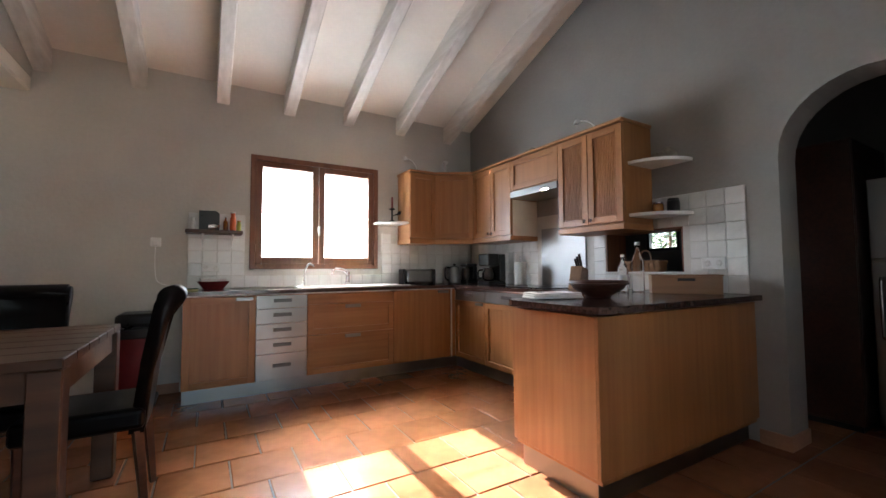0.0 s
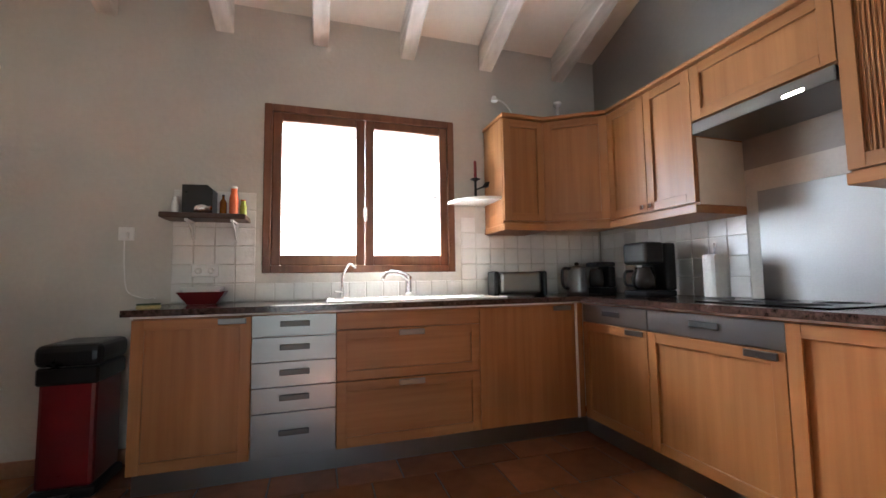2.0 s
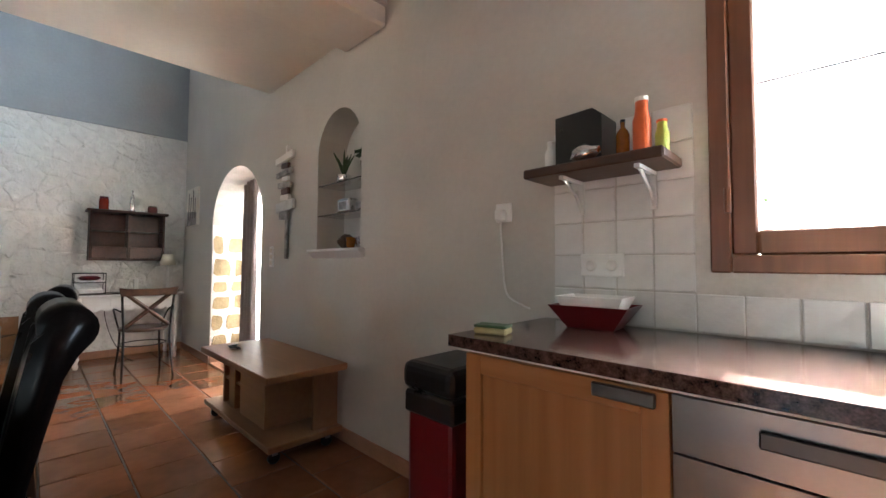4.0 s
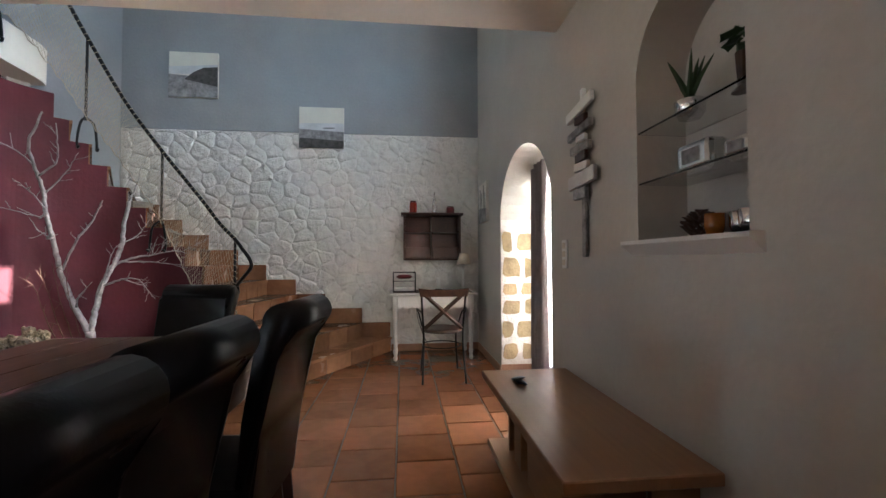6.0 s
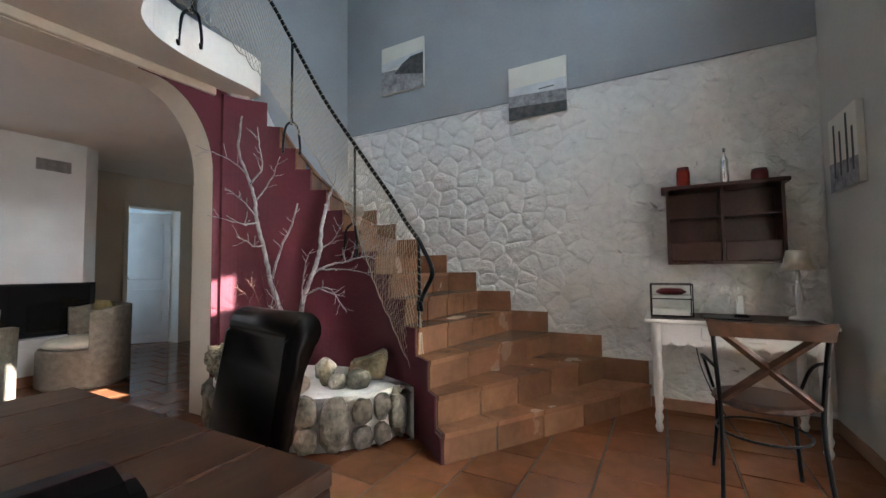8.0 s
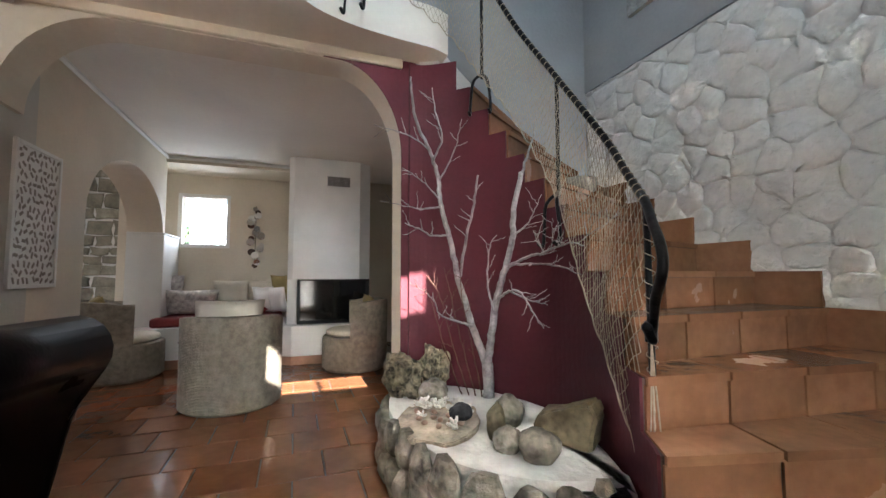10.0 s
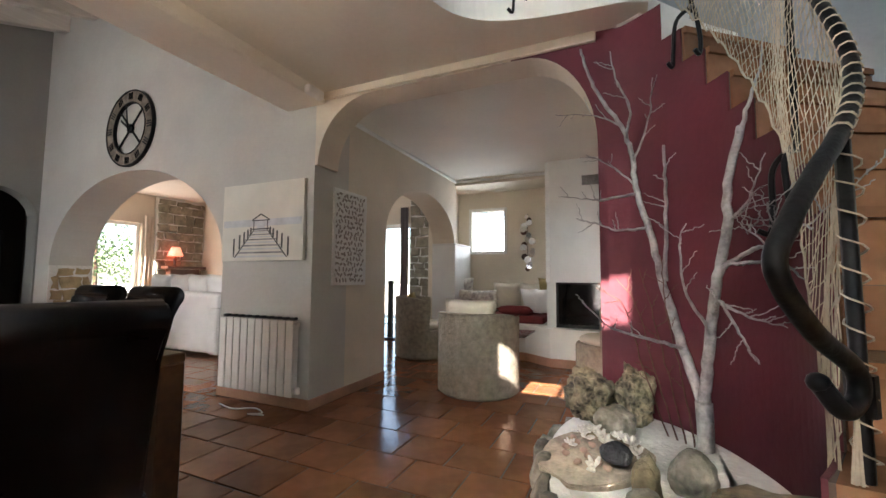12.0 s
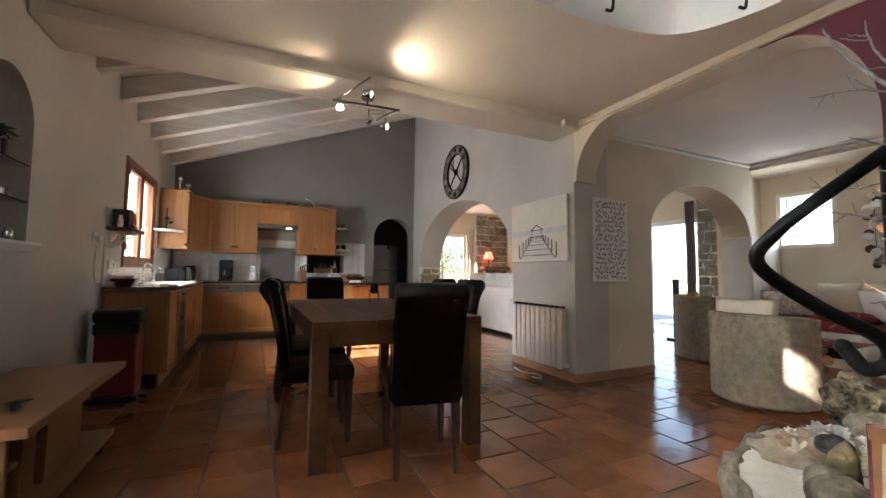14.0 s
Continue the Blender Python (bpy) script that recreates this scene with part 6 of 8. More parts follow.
for s_ in (-1, 1):
    part("back_leg", T(spline([(0.30, s_ * 0.20, 0.0), (0.22, s_ * 0.185, 0.30), (0.20, s_ * 0.185, 0.46), (0.22, s_ * 0.20, 0.70), (0.26, s_ * 0.21, 0.86)], 5), 0.010, 8), IRON, bc, smooth=True)
    part("front_leg", T(spline([(-0.22, s_ * 0.19, 0.0), (-0.18, s_ * 0.17, 0.25), (-0.17, s_ * 0.165, 0.435)], 5), 0.010, 8), IRON, bc, smooth=True)
    part("arm", T(spline([(0.22, s_ * 0.20, 0.64), (0.05, s_ * 0.24, 0.66), (-0.10, s_ * 0.22, 0.60), (-0.16, s_ * 0.18, 0.45)], 6), 0.008, 8), IRON, bc, smooth=True)
    part("cross_slat", T([(0.205, -s_ * 0.175, 0.49), (0.225, 0, 0.65), (0.252, s_ * 0.20, 0.83)], [0.018, 0.02, 0.018], 4), TABLE_WOOD, bc)
tr_ = bmesh.new()
prism(tr_, [(-0.22, 0.79), (0.22, 0.79), (0.235, 0.87), (0.12, 0.855), (-0.12, 0.855), (-0.235, 0.87)], 0, 0.252, 0.272)
part("top_rail", tr_, TABLE_WOOD, bc)
part("ring", T([(0.19 * math.cos(a), 0.19 * math.sin(a), 0.30) for a in [i * math.pi / 10 for i in range(21)]], 0.006, 6), IRON, bc)
cl = tagged(obj("cable", T(spline([(-5.66, 3.5, 0.73), (-5.55, 3.52, 0.45), (-5.6, 3.6, 0.2), (-5.5, 3.7, 0.02), (-5.3, 3.75, 0.006)], 8), 0.004, 6), BLACK), "black cables hanging behind the desk", "cable")

# pictures on the tall wall
p1 = canvas("square canvas photograph of a pebble beach and jetty", pose(W, 0.83, 3.375, 0, 0, 90), 0.56, 0.55, "beach canvases")
ink(p1, [(-0.28, -0.275), (0.28, -0.275), (0.28, 0.02), (0.0, -0.02), (-0.28, 0.0)], GREY_INK)
ink(p1, [(-0.10, -0.06), (0.28, -0.14), (0.28, 0.10), (0.12, 0.09), (0.0, 0.03)], INK, 0.0385)
ink(p1, [(-0.28, 0.0), (-0.28, 0.09), (0.28, 0.13), (0.28, 0.02)], PALE_INK, 0.036)
p2 = canvas("square canvas photograph of a misty pier", pose(W, 2.34, 2.775, 0, 0, 90), 0.54, 0.51, "beach canvases")
ink(p2, [(-0.27, -0.255), (0.27, -0.255), (0.27, -0.05), (-0.27, -0.02)], GREY_INK)
ink(p2, [(-0.27, -0.255), (0.27, -0.255), (0.27, -0.16), (-0.27, -0.13)], INK, 0.038)
ink(p2, [(-0.27, -0.02), (0.27, -0.05), (0.27, 0.06), (-0.27, 0.05)], PALE_INK, 0.036)
ink(p2, [(0.02, -0.01), (0.16, -0.005), (0.16, 0.004), (0.02, 0.0)], INK, 0.039)
p3 = canvas("small upright canvas of bare poles in water", pose(-5.30, N, 1.80, 0, 0, 0), 0.42, 0.46)
ink(p3, [(-0.21, -0.23), (0.21, -0.23), (0.21, -0.08), (-0.21, -0.05)], GREY_INK)
for x, h in ((-0.12, 0.18), (-0.03, 0.12), (0.07, 0.2), (0.15, 0.1)):
    ink(p3, [(x - 0.012, -0.15), (x + 0.012, -0.15), (x + 0.01, h), (x - 0.01, h)], INK, 0.038)


# planter in the curve of the stairs
PL = [(p.x, p.y) for p in spline([(-4.42, 1.76, 0), (-4.25, 1.735, 0), (-4.05, 1.64, 0), (-3.85, 1.43, 0), (-3.76, 1.12, 0), (-3.74, 0.80, 0), (-3.80, 0.50, 0), (-3.93, 0.29, 0)], 6)]
inn = [(p.x, p.y) for p in (inner(0.42 + 0.06 * i) + Vector((0.035, 0, 0)) for i in range(31))][::-1]
inn = [p for p in inn if p[0] < -3.98]
planter = thing("stone_planter", "low curved planter of rough grey stones with a white mortar top", "planter")
part("core", prism(bmesh.new(), [(-4.6 + (x + 4.6) * 0.95, y * 0.95 + 0.05) for x, y in PL] + inn, 2, 0.0, 0.30), MORTAR, planter)
rng = random.Random(7)
top = bmesh.new()
prism(top, [(-4.5 + (x + 4.5) * 0.97, y * 0.97 + 0.03) for x, y in PL] + inn, 2, 0.30, 0.335)
part("mortar_top", top, MORTAR, planter)
i = 0
acc = 0.0
pl3 = [Vector((x, y, 0)) for x, y in PL]
seg = [(b - a).length for a, b in zip(pl3, pl3[1:])]
tot = sum(seg)


def along(s):
    for a, b, l in zip(pl3, pl3[1:], seg):
        if s <= l:
            return a.lerp(b, s / l), (b - a).normalized()
        s -= l
    return pl3[-1], (pl3[-1] - pl3[-2]).normalized()


s = 0.05
while s < tot - 0.03:
    w = rng.uniform(0.10, 0.19)
    split = rng.choice((0, 0, 1, 1, 2))
    zs_ = [0.0, rng.uniform(0.33, 0.37)] if split == 0 else [0.0, rng.uniform(0.14, 0.22), rng.uniform(0.30, 0.37)]
    p, d = along(min(s + w / 2, tot - 0.01))
    for z0, z1 in zip(zs_, zs_[1:]):
        bm = rock((w * 0.55, 0.05, (z1 - z0) * 0.52), rng.uniform(0, 50), 0.30, 2)
        for v in bm.verts:
            v.co.x = max(-w * 0.49, min(w * 0.49, v.co.x))
            v.co.z = max(-(z1 - z0) * 0.48, min((z1 - z0) * 0.48, v.co.z))
        moved(bm, pose(p.x, p.y, (z0 + z1) / 2 + 0.003, 0, rng.uniform(-4, 4), math.degrees(math.atan2(d.y, d.x))))
        part("stone", bm, ROCK, planter)
    s += w + 0.008


def boulder(x, y, z, size, rot, seed, label, material=None, rough=0.3, sub=3, cuts=0, pit=0.0):
    """A rock on the planter; cuts break flat faces into it and pit roughens its skin."""
    bm = chipped(rock(size, seed, rough, 4), seed, cuts) if cuts else rock(size, seed, rough, sub)
    for v in bm.verts:
        d = v.co.normalized()
        v.co += d * (0.004 + pit) * (noise.noise(v.co * 26 + Vector((seed, 0, 0))) + 0.5 * noise.noise(v.co * 60))
    b = tagged(obj("rock", moved(bm, pose(0, 0, size[2] * 0.8)), material or ROCK, smooth=True), label, "rock")
    b.matrix_basis = pose(x, y, z, *rot)
    return b


PZ = 0.325
OLIVE = mat("olive_brown_split_rock", (0.21, 0.165, 0.095), 0.8, var=0.35, scale=7, bump=0.9, fine=28, depth=0.03)
PITTED = mat("pitted_ochre_rock", (0.27, 0.225, 0.145), 0.9, var=0.5, scale=22, bump=1.0, fine=50, depth=0.04)
wedge = bmesh.new()
prism(wedge, [(-0.13, 0.0), (0.13, 0.0), (0.15, 0.15), (0.12, 0.205), (0.02, 0.16), (-0.11, 0.12), (-0.14, 0.05)], 1, -0.06, 0.07)
bmesh.ops.bevel(wedge, geom=wedge.edges[:], offset=0.014, segments=2, affect="EDGES")
bmesh.ops.subdivide_edges(wedge, edges=[e for e in wedge.edges if e.calc_length() > 0.06], cuts=3, use_grid_fill=True)
for v in wedge.verts:
    v.co += Vector((noise.noise(v.co * 9), noise.noise(v.co * 9 + Vector((4, 0, 0))), 0.7 * noise.noise(v.co * 9 + Vector((0, 7, 0))))) * 0.012
    v.co.z = max(0.0, v.co.z)
wr_ = tagged(obj("rock", wedge, OLIVE), "large olive-brown split rock lying on the planter", "rock")
wr_.matrix_basis = pose(-4.39, 1.42, PZ + 0.012, 0, 0, 122)
boulder(-4.20, 1.50, PZ, (0.085, 0.08, 0.07), (0, 0, 20), 3.1, "rounded grey rock on the planter", ROCK, 0.14, 4)
boulder(-4.12, 1.40, PZ, (0.055, 0.06, 0.06), (0, 0, 70), 9.1, "small rounded grey rock on the planter", ROCK, 0.14, 4)
boulder(-4.27, 1.13, PZ, (0.085, 0.075, 0.08), (0, 0, 60), 4.2, "rounded pale rock on the planter", ROCK, 0.15, 4)
boulder(-4.13, 1.29, PZ, (0.045, 0.04, 0.10), (5, 5, 0), 5.5, "upright narrow stone on the planter", OLIVE, 0.2, 4, cuts=5)
boulder(-3.92, 0.52, PZ, (0.12, 0.11, 0.15), (0, 8, 0), 6.3, "tall weathered rock with pitted sides", PITTED, 0.55, cuts=5, pit=0.022)
boulder(-4.09, 0.50, PZ, (0.085, 0.08, 0.17), (0, -8, 30), 7.7, "upright weathered rock with pitted sides", PITTED, 0.55, cuts=4, pit=0.022)
boulder(-4.02, 0.72, PZ, (0.10, 0.08, 0.085), (0, 0, 45), 8.4, "grey sea stone on the planter", ROCK, 0.2, 4)
slab = bmesh.new()
prism(slab, [((0.25 + 0.03 * noise.noise(Vector((q * 0.9, 2, 0)))) * math.cos(q * math.pi / 11) * (1 + 0.1 * math.cos(q)), (0.20 + 0.035 * noise.noise(Vector((q * 0.8, 6, 0)))) * math.sin(q * math.pi / 11)) for q in range(22)], 2, 0, 0.03)
bmesh.ops.bevel(slab, geom=slab.edges[:], offset=0.006, segments=2, affect="EDGES")
sb_ = tagged(obj("stone_slab", slab, mat("sandstone", (0.46, 0.375, 0.285), 0.9, var=0.25, scale=11, bump=0.8, depth=0.03)), "flat sandstone slab laid with corals", "stone slab")
sb_.matrix_basis = pose(-3.95, 1.02, 0.335, 2, 3, 75)
SZ = 0.375
lv = boulder(-4.03, 1.10, SZ, (0.06, 0.05, 0.042), (0, 0, 20), 1.2, "dark pitted lava stone on the slab", LAVA, 0.12)


def coral(x, y, z, size, seed, label):
    r = random.Random(seed)
    bm = bmesh.new()
    for k in range(9):
        a, e = r.uniform(0, 6.28), r.uniform(0.15, 1.3)
        tip = Vector((math.cos(a) * math.cos(e), math.sin(a) * math.cos(e), math.sin(e))) * size * r.uniform(0.6, 1.0)
        tube(bm, [(0, 0, size * 0.15), tip * 0.6 + Vector((0, 0, size * 0.15)), tip + Vector((0, 0, size * 0.15))], [0.0001, size * 0.19, size * 0.10], 6)
    bmesh.ops.remove_doubles(bm, verts=bm.verts, dist=0.0005)
    c = tagged(obj("coral", bm, CORAL), label, "coral", "corals on the slab")
    c.matrix_basis = pose(x, y, z)


for i_, (x, y, sz) in enumerate(((-3.90, 0.92, 0.06), (-3.97, 0.88, 0.05), (-4.08, 0.92, 0.055), (-4.10, 1.02, 0.05), (-3.96, 1.20, 0.05), (-3.86, 1.02, 0.035), (-4.02, 0.98, 0.04), (-3.93, 0.83, 0.05), (-4.04, 0.85, 0.045), (-3.99, 0.93, 0.045), (-3.88, 0.86, 0.04))):
    coral(x, y, SZ, sz, i_, "piece of white branching coral on the slab")
for i_, (x, y) in enumerate(((-3.85, 1.10), (-3.90, 1.16), (-3.88, 0.97), (-3.99, 1.05), (-3.84, 1.04), (-3.93, 1.09), (-3.97, 1.13), (-3.91, 1.05), (-4.06, 1.02), (-3.86, 0.93), (-3.94, 0.98), (-4.0, 1.17), (-3.9, 0.80), (-4.1, 0.88))):
    boulder(x, y, SZ - 0.003, (0.017, 0.014, 0.012), (0, 0, i_ * 50), 20 + i_, "small pink sea shell on the slab", mat("shell_pink", (0.45, 0.30, 0.22), 0.6) if i_ == 0 else bpy.data.materials["shell_pink"], 0.2, 2)

# bare silver branch standing in the planter
tree = thing("bare_tree", "bare silver-grey branching tree standing in the planter", "tree")
tr_rng = random.Random(12)


def limb(bm, pts, r0, r1, depth, spread=0.5):
    sp = spline(pts, 6)
    n = len(sp)
    tube(bm, [p + Vector((tr_rng.uniform(-1, 1), tr_rng.uniform(-1, 1), tr_rng.uniform(-1, 1))) * 0.004 for p in sp], [r0 + (r1 - r0) * (i / (n - 1)) ** 0.8 for i in range(n)], 8 if r0 > 0.012 else 5)
    if depth <= 0:
        return
    count = {3: 7, 2: 5, 1: 5}[depth]
    for k in range(count):
        f = 0.30 + 0.68 * (k + tr_rng.random() * 0.6) / count
        i = min(n - 2, int(f * (n - 1)))
        base, d = sp[i], (sp[i + 1] - sp[i]).normalized()
        side = Vector((tr_rng.uniform(-1, 1), tr_rng.uniform(-0.55, 0.75), tr_rng.uniform(-0.2, 0.7)))
        side = (side - d * side.dot(d)).normalized()
        way = (d * tr_rng.uniform(0.45, 0.9) + side * tr_rng.uniform(0.7, 1.1)).normalized()
        length = {3: 0.42, 2: 0.22, 1: 0.10}[depth] * tr_rng.uniform(0.6, 1.15)
        bend = Vector((0, 0, tr_rng.uniform(0.0, 0.25)))
        r = max(0.0025, (r0 + (r1 - r0) * f) * tr_rng.uniform(0.40, 0.58))
        limb(bm, [base, base + way * length * 0.5, base + (way + bend * 0.5).normalized() * length], r, max(0.0015, r * 0.35), depth - 1)


BASE_ = Vector((-4.368, 0.714, 0.30))
trunk = bmesh.new()
tube(trunk, spline([BASE_, (-4.376, 0.71, 0.40), (-4.376, 0.693, 0.53)], 6), [0.036] * 4 + [0.033] * 5 + [0.034] * 4, 10)
part("trunk", trunk, BARK, tree, smooth=True)
b1 = bmesh.new()
limb(b1, [(-4.376, 0.693, 0.50), (-4.30, 0.60, 0.80), (-4.25, 0.555, 1.02), (-4.204, 0.53, 1.266), (-4.145, 0.517, 1.5), (-4.125, 0.50, 1.70), (-4.08, 0.47, 1.88), (-3.98, 0.51, 2.03), (-3.93, 0.60, 2.13), (-3.893, 0.671, 2.24)], 0.024, 0.006, 0)
limb(b1, [(-4.08, 0.47, 1.88), (-3.93, 0.45, 1.97), (-3.726, 0.40, 2.02)], 0.006, 0.002, 1)
limb(b1, [(-4.10, 0.49, 1.80), (-4.12, 0.60, 1.92), (-4.06, 0.65, 2.06), (-4.033, 0.658, 2.20)], 0.008, 0.003, 1)
limb(b1, [(-4.13, 0.51, 1.66), (-4.20, 0.60, 1.84), (-4.22, 0.68, 2.02)], 0.007, 0.002, 1)
limb(b1, [(-4.145, 0.517, 1.5), (-3.99, 0.60, 1.46), (-3.928, 0.63, 1.463), (-3.757, 0.506, 1.51)], 0.008, 0.002, 1)
limb(b1, [(-4.19, 0.53, 1.32), (-4.06, 0.60, 1.30), (-3.96, 0.66, 1.33), (-3.86, 0.68, 1.36)], 0.008, 0.003, 1)
limb(b1, [(-4.258, 0.557, 1.05), (-4.255, 0.66, 1.30), (-4.25, 0.78, 1.46), (-4.239, 0.86, 1.63)], 0.011, 0.006, 1)
limb(b1, [(-4.14, 0.515, 1.54), (-4.02, 0.50, 1.66), (-3.90, 0.48, 1.74)], 0.006, 0.002, 1)
limb(b1, [(-4.32, 0.62, 0.74), (-4.15, 0.75, 0.80), (-4.011, 0.864, 0.85), (-3.911, 1.03, 0.97)], 0.010, 0.002, 1)
part("limb", b1, BARK, tree, smooth=True)
b2 = bmesh.new()
limb(b2, [(-4.376, 0.693, 0.50), (-4.39, 0.72, 0.70), (-4.408, 0.753, 0.91), (-4.424, 0.84, 1.10), (-4.455, 0.885, 1.287), (-4.452, 0.888, 1.40), (-4.502, 0.902, 1.658)], 0.025, 0.015, 0)
limb(b2, [(-4.502, 0.902, 1.65), (-4.53, 0.92, 1.75), (-4.561, 0.938, 1.86), (-4.58, 0.95, 2.0)], 0.010, 0.003, 0)
limb(b2, [(-4.455, 0.885, 1.29), (-4.50, 0.98, 1.36), (-4.53, 1.06, 1.50)], 0.007, 0.002, 1)
limb(b2, [(-4.424, 0.84, 1.10), (-4.49, 0.96, 1.16), (-4.517, 1.093, 1.18), (-4.55, 1.26, 1.22), (-4.54, 1.38, 1.20)], 0.012, 0.003, 2)
limb(b2, [(-4.43, 0.85, 1.12), (-4.50, 1.04, 1.12), (-4.52, 1.25, 1.10), (-4.51, 1.40, 1.06)], 0.009, 0.002, 1)
limb(b2, [(-4.408, 0.753, 0.91), (-4.40, 0.92, 0.97), (-4.396, 1.06, 0.965), (-4.43, 1.12, 0.86), (-4.465, 1.161, 0.785)], 0.010, 0.003, 1)
limb(b2, [(-4.40, 0.94, 0.97), (-4.50, 1.0, 0.92), (-4.58, 1.03, 0.90)], 0.007, 0.002, 1)
limb(b2, [(-4.40, 0.74, 0.84), (-4.30, 0.86, 1.02), (-4.28, 0.92, 1.20), (-4.30, 0.97, 1.28)], 0.008, 0.002, 1)
part("limb", b2, BARK, tree, smooth=True)
for k in range(4):
    tw_ = thing("twig", "dry red-brown twig leaning in the planter", "twig", "dry twigs")
    bm = bmesh.new()
    x, y = -4.34 + 0.03 * k, 0.70 - 0.03 * k
    limb(bm, [(x, y, 0.32), (x + 0.04 + 0.02 * k, y - 0.06, 0.62), (x + 0.09 + 0.03 * k, y - 0.10, 0.92), (x + 0.10 + 0.07 * k, y - 0.10, 1.16 - 0.05 * k)], 0.0045, 0.002, 1)
    part("stem", bm, TWIG, tw_)

# iron handrail with posts and rope net
RAIL = spline([(-4.365, 1.893, 0.885), (-4.395, 1.885, 0.845), (-4.425, 1.86, 0.865), (-4.415, 1.875, 0.915), (-4.34, 1.95, 0.98), (-4.272, 2.04, 1.075), (-4.30, 2.012, 1.15), (-4.36, 1.93, 1.235), (-4.43, 1.838, 1.325), (-4.524, 1.666, 1.475), (-4.572, 1.498, 1.68), (-4.60, 1.11, 2.16), (-4.53, 0.82, 2.60), (-4.40, 0.60, 3.08), (-4.20, 0.50, 3.42), (-3.85, 0.48, 3.62), (-3.48, 0.58, 3.68), (-3.22, 0.80, 3.68), (-3.12, 1.3, 3.68), (-3.12, 2.6, 3.68), (-3.12, N - 0.02, 3.68)], 10)
rail = thing("stair_railing", "black wrought-iron stair railing hung with a rope net", "railing")
part("handrail", T(RAIL, 0.016, 10), IRON, rail, smooth=True)
part("end_cap", moved(rock((0.0175, 0.0175, 0.0175), 1, 0.04, 2), pose(-4.362, 1.894, 0.889)), IRON, rail, smooth=True)
part("newel", T([(-4.44, 1.845, 0.02), (-4.436, 1.842, 0.75), (-4.432, 1.842, 1.31)], 0.012, 8), IRON, rail, smooth=True)
part("collar", T([(-4.437, 1.842, 0.83), (-4.436, 1.842, 0.90)], 0.022, 8), IRON, rail)


def coil(p, d, r, rope):
    """One turn of rope round a bar at p that runs along d."""
    u_ = d.cross(Vector((0, 0, 1))).normalized()
    v_ = d.cross(u_)
    return T([p + (u_ * math.cos(a) + v_ * math.sin(a)) * r + d * 0.010 * a / 6.28 for a in [q * 6.283 / 8 for q in range(9)]], rope, 4)


cum = [0.0]
for a, b in zip(RAIL, RAIL[1:]):
    cum.append(cum[-1] + (b - a).length)


def rail_at(s):
    """The point s metres along the handrail and its direction."""
    for i in range(1, len(cum)):
        if cum[i] >= s:
            return RAIL[i - 1].lerp(RAIL[i], (s - cum[i - 1]) / (cum[i] - cum[i - 1])), (RAIL[i] - RAIL[i - 1]).normalized()
    return RAIL[-1].copy(), (RAIL[-1] - RAIL[-2]).normalized()


S_KNOT, S_END = cum[80], cum[190]
s = S_KNOT
while s < S_KNOT + 3.0:
    part("rope_lashing", coil(*rail_at(s), 0.0175, 0.0028), ROPE, rail)
    s += 0.052
for x, y, z0, z1 in ((-4.60, 1.12, 1.46, 2.15), (-4.40, 0.60, 2.33, 3.08), (-3.60, 0.55, 2.86, 3.68), (-3.14, 1.15, 2.86, 3.68), (-3.12, 2.4, 2.86, 3.68)):
    post = part("post", T([(x, y, z0 + 0.02), (x, y, z1)], 0.011, 8), IRON, rail)
    c = Vector((-3.95, 1.15, 0)) - Vector((x, y, 0))
    if z0 > 2.8:
        c = Vector((x + 2.0, y - 2.6, 0)) * -1
    c = c.normalized() * 0.05
    for s_ in (-1, 1):
        sd = Vector((-c.y, c.x, 0)) * 1.3 * s_
        part("foot_hook", T(spline([(x, y, z0 + 0.05), (x + c.x + sd.x * 0.7, y + c.y + sd.y * 0.7, z0 - 0.02), (x + c.x + sd.x, y + c.y + sd.y, z0 - 0.16), (x + c.x * 1.2 + sd.x, y + c.y * 1.2 + sd.y, z0 - 0.24), (x + c.x * 1.9 + sd.x, y + c.y * 1.9 + sd.y, z0 - 0.23)], 5), 0.010, 6), IRON, post, smooth=True)
# net between the rail and the stair edge
MESH = 0.042
HUB = Vector((-3.95, 1.15, 0))
NU = int((S_END - S_KNOT) / MESH)
HEM = spline([(-4.42, 1.81, 0.42), (-4.49, 1.60, 0.70), (-4.535, 1.44, 0.92), (-4.58, 1.12, 1.52), (-4.50, 0.84, 2.00), (-4.36, 0.63, 2.36), (-4.18, 0.53, 2.64), (-3.85, 0.50, 2.86), (-3.48, 0.60, 2.87), (-3.24, 0.82, 2.87), (-3.14, 1.3, 2.87), (-3.14, 2.6, 2.87), (-3.14, N - 0.02, 2.87)], 10)
tops, feet = [], []
for i in range(NU + 1):
    s = S_KNOT + (S_END - S_KNOT) * i / NU
    tops.append(rail_at(s)[0])
    k = next(j for j in range(1, len(cum)) if cum[j] >= s - 1e-6)
    h = max(0.0, k - 1 + (s - cum[k - 1]) / (cum[k] - cum[k - 1]) - 80)
    ft = HEM[int(h)].lerp(HEM[min(int(h) + 1, len(HEM) - 1)], h - int(h))
    feet.append(ft + (HUB - Vector((ft.x, ft.y, 0))).normalized() * 0.02 + Vector((0, 0, 0.015 * math.sin(i * 1.9))))
NV = 22
net = bmesh.new()


def net_at(i, j):
    p = tops[i].lerp(feet[i], j / NV)
    sag = 0.022 * math.sin(math.pi * j / NV) * math.sin(i * 0.33) + 0.006 * noise.noise(Vector((i * 0.7, j * 0.7, 5)))
    p += (HUB - Vector((p.x, p.y, 0))).normalized() * sag
    p.z += 0.006 * noise.noise(Vector((i * 0.5, j * 0.9, 9)))
    return p


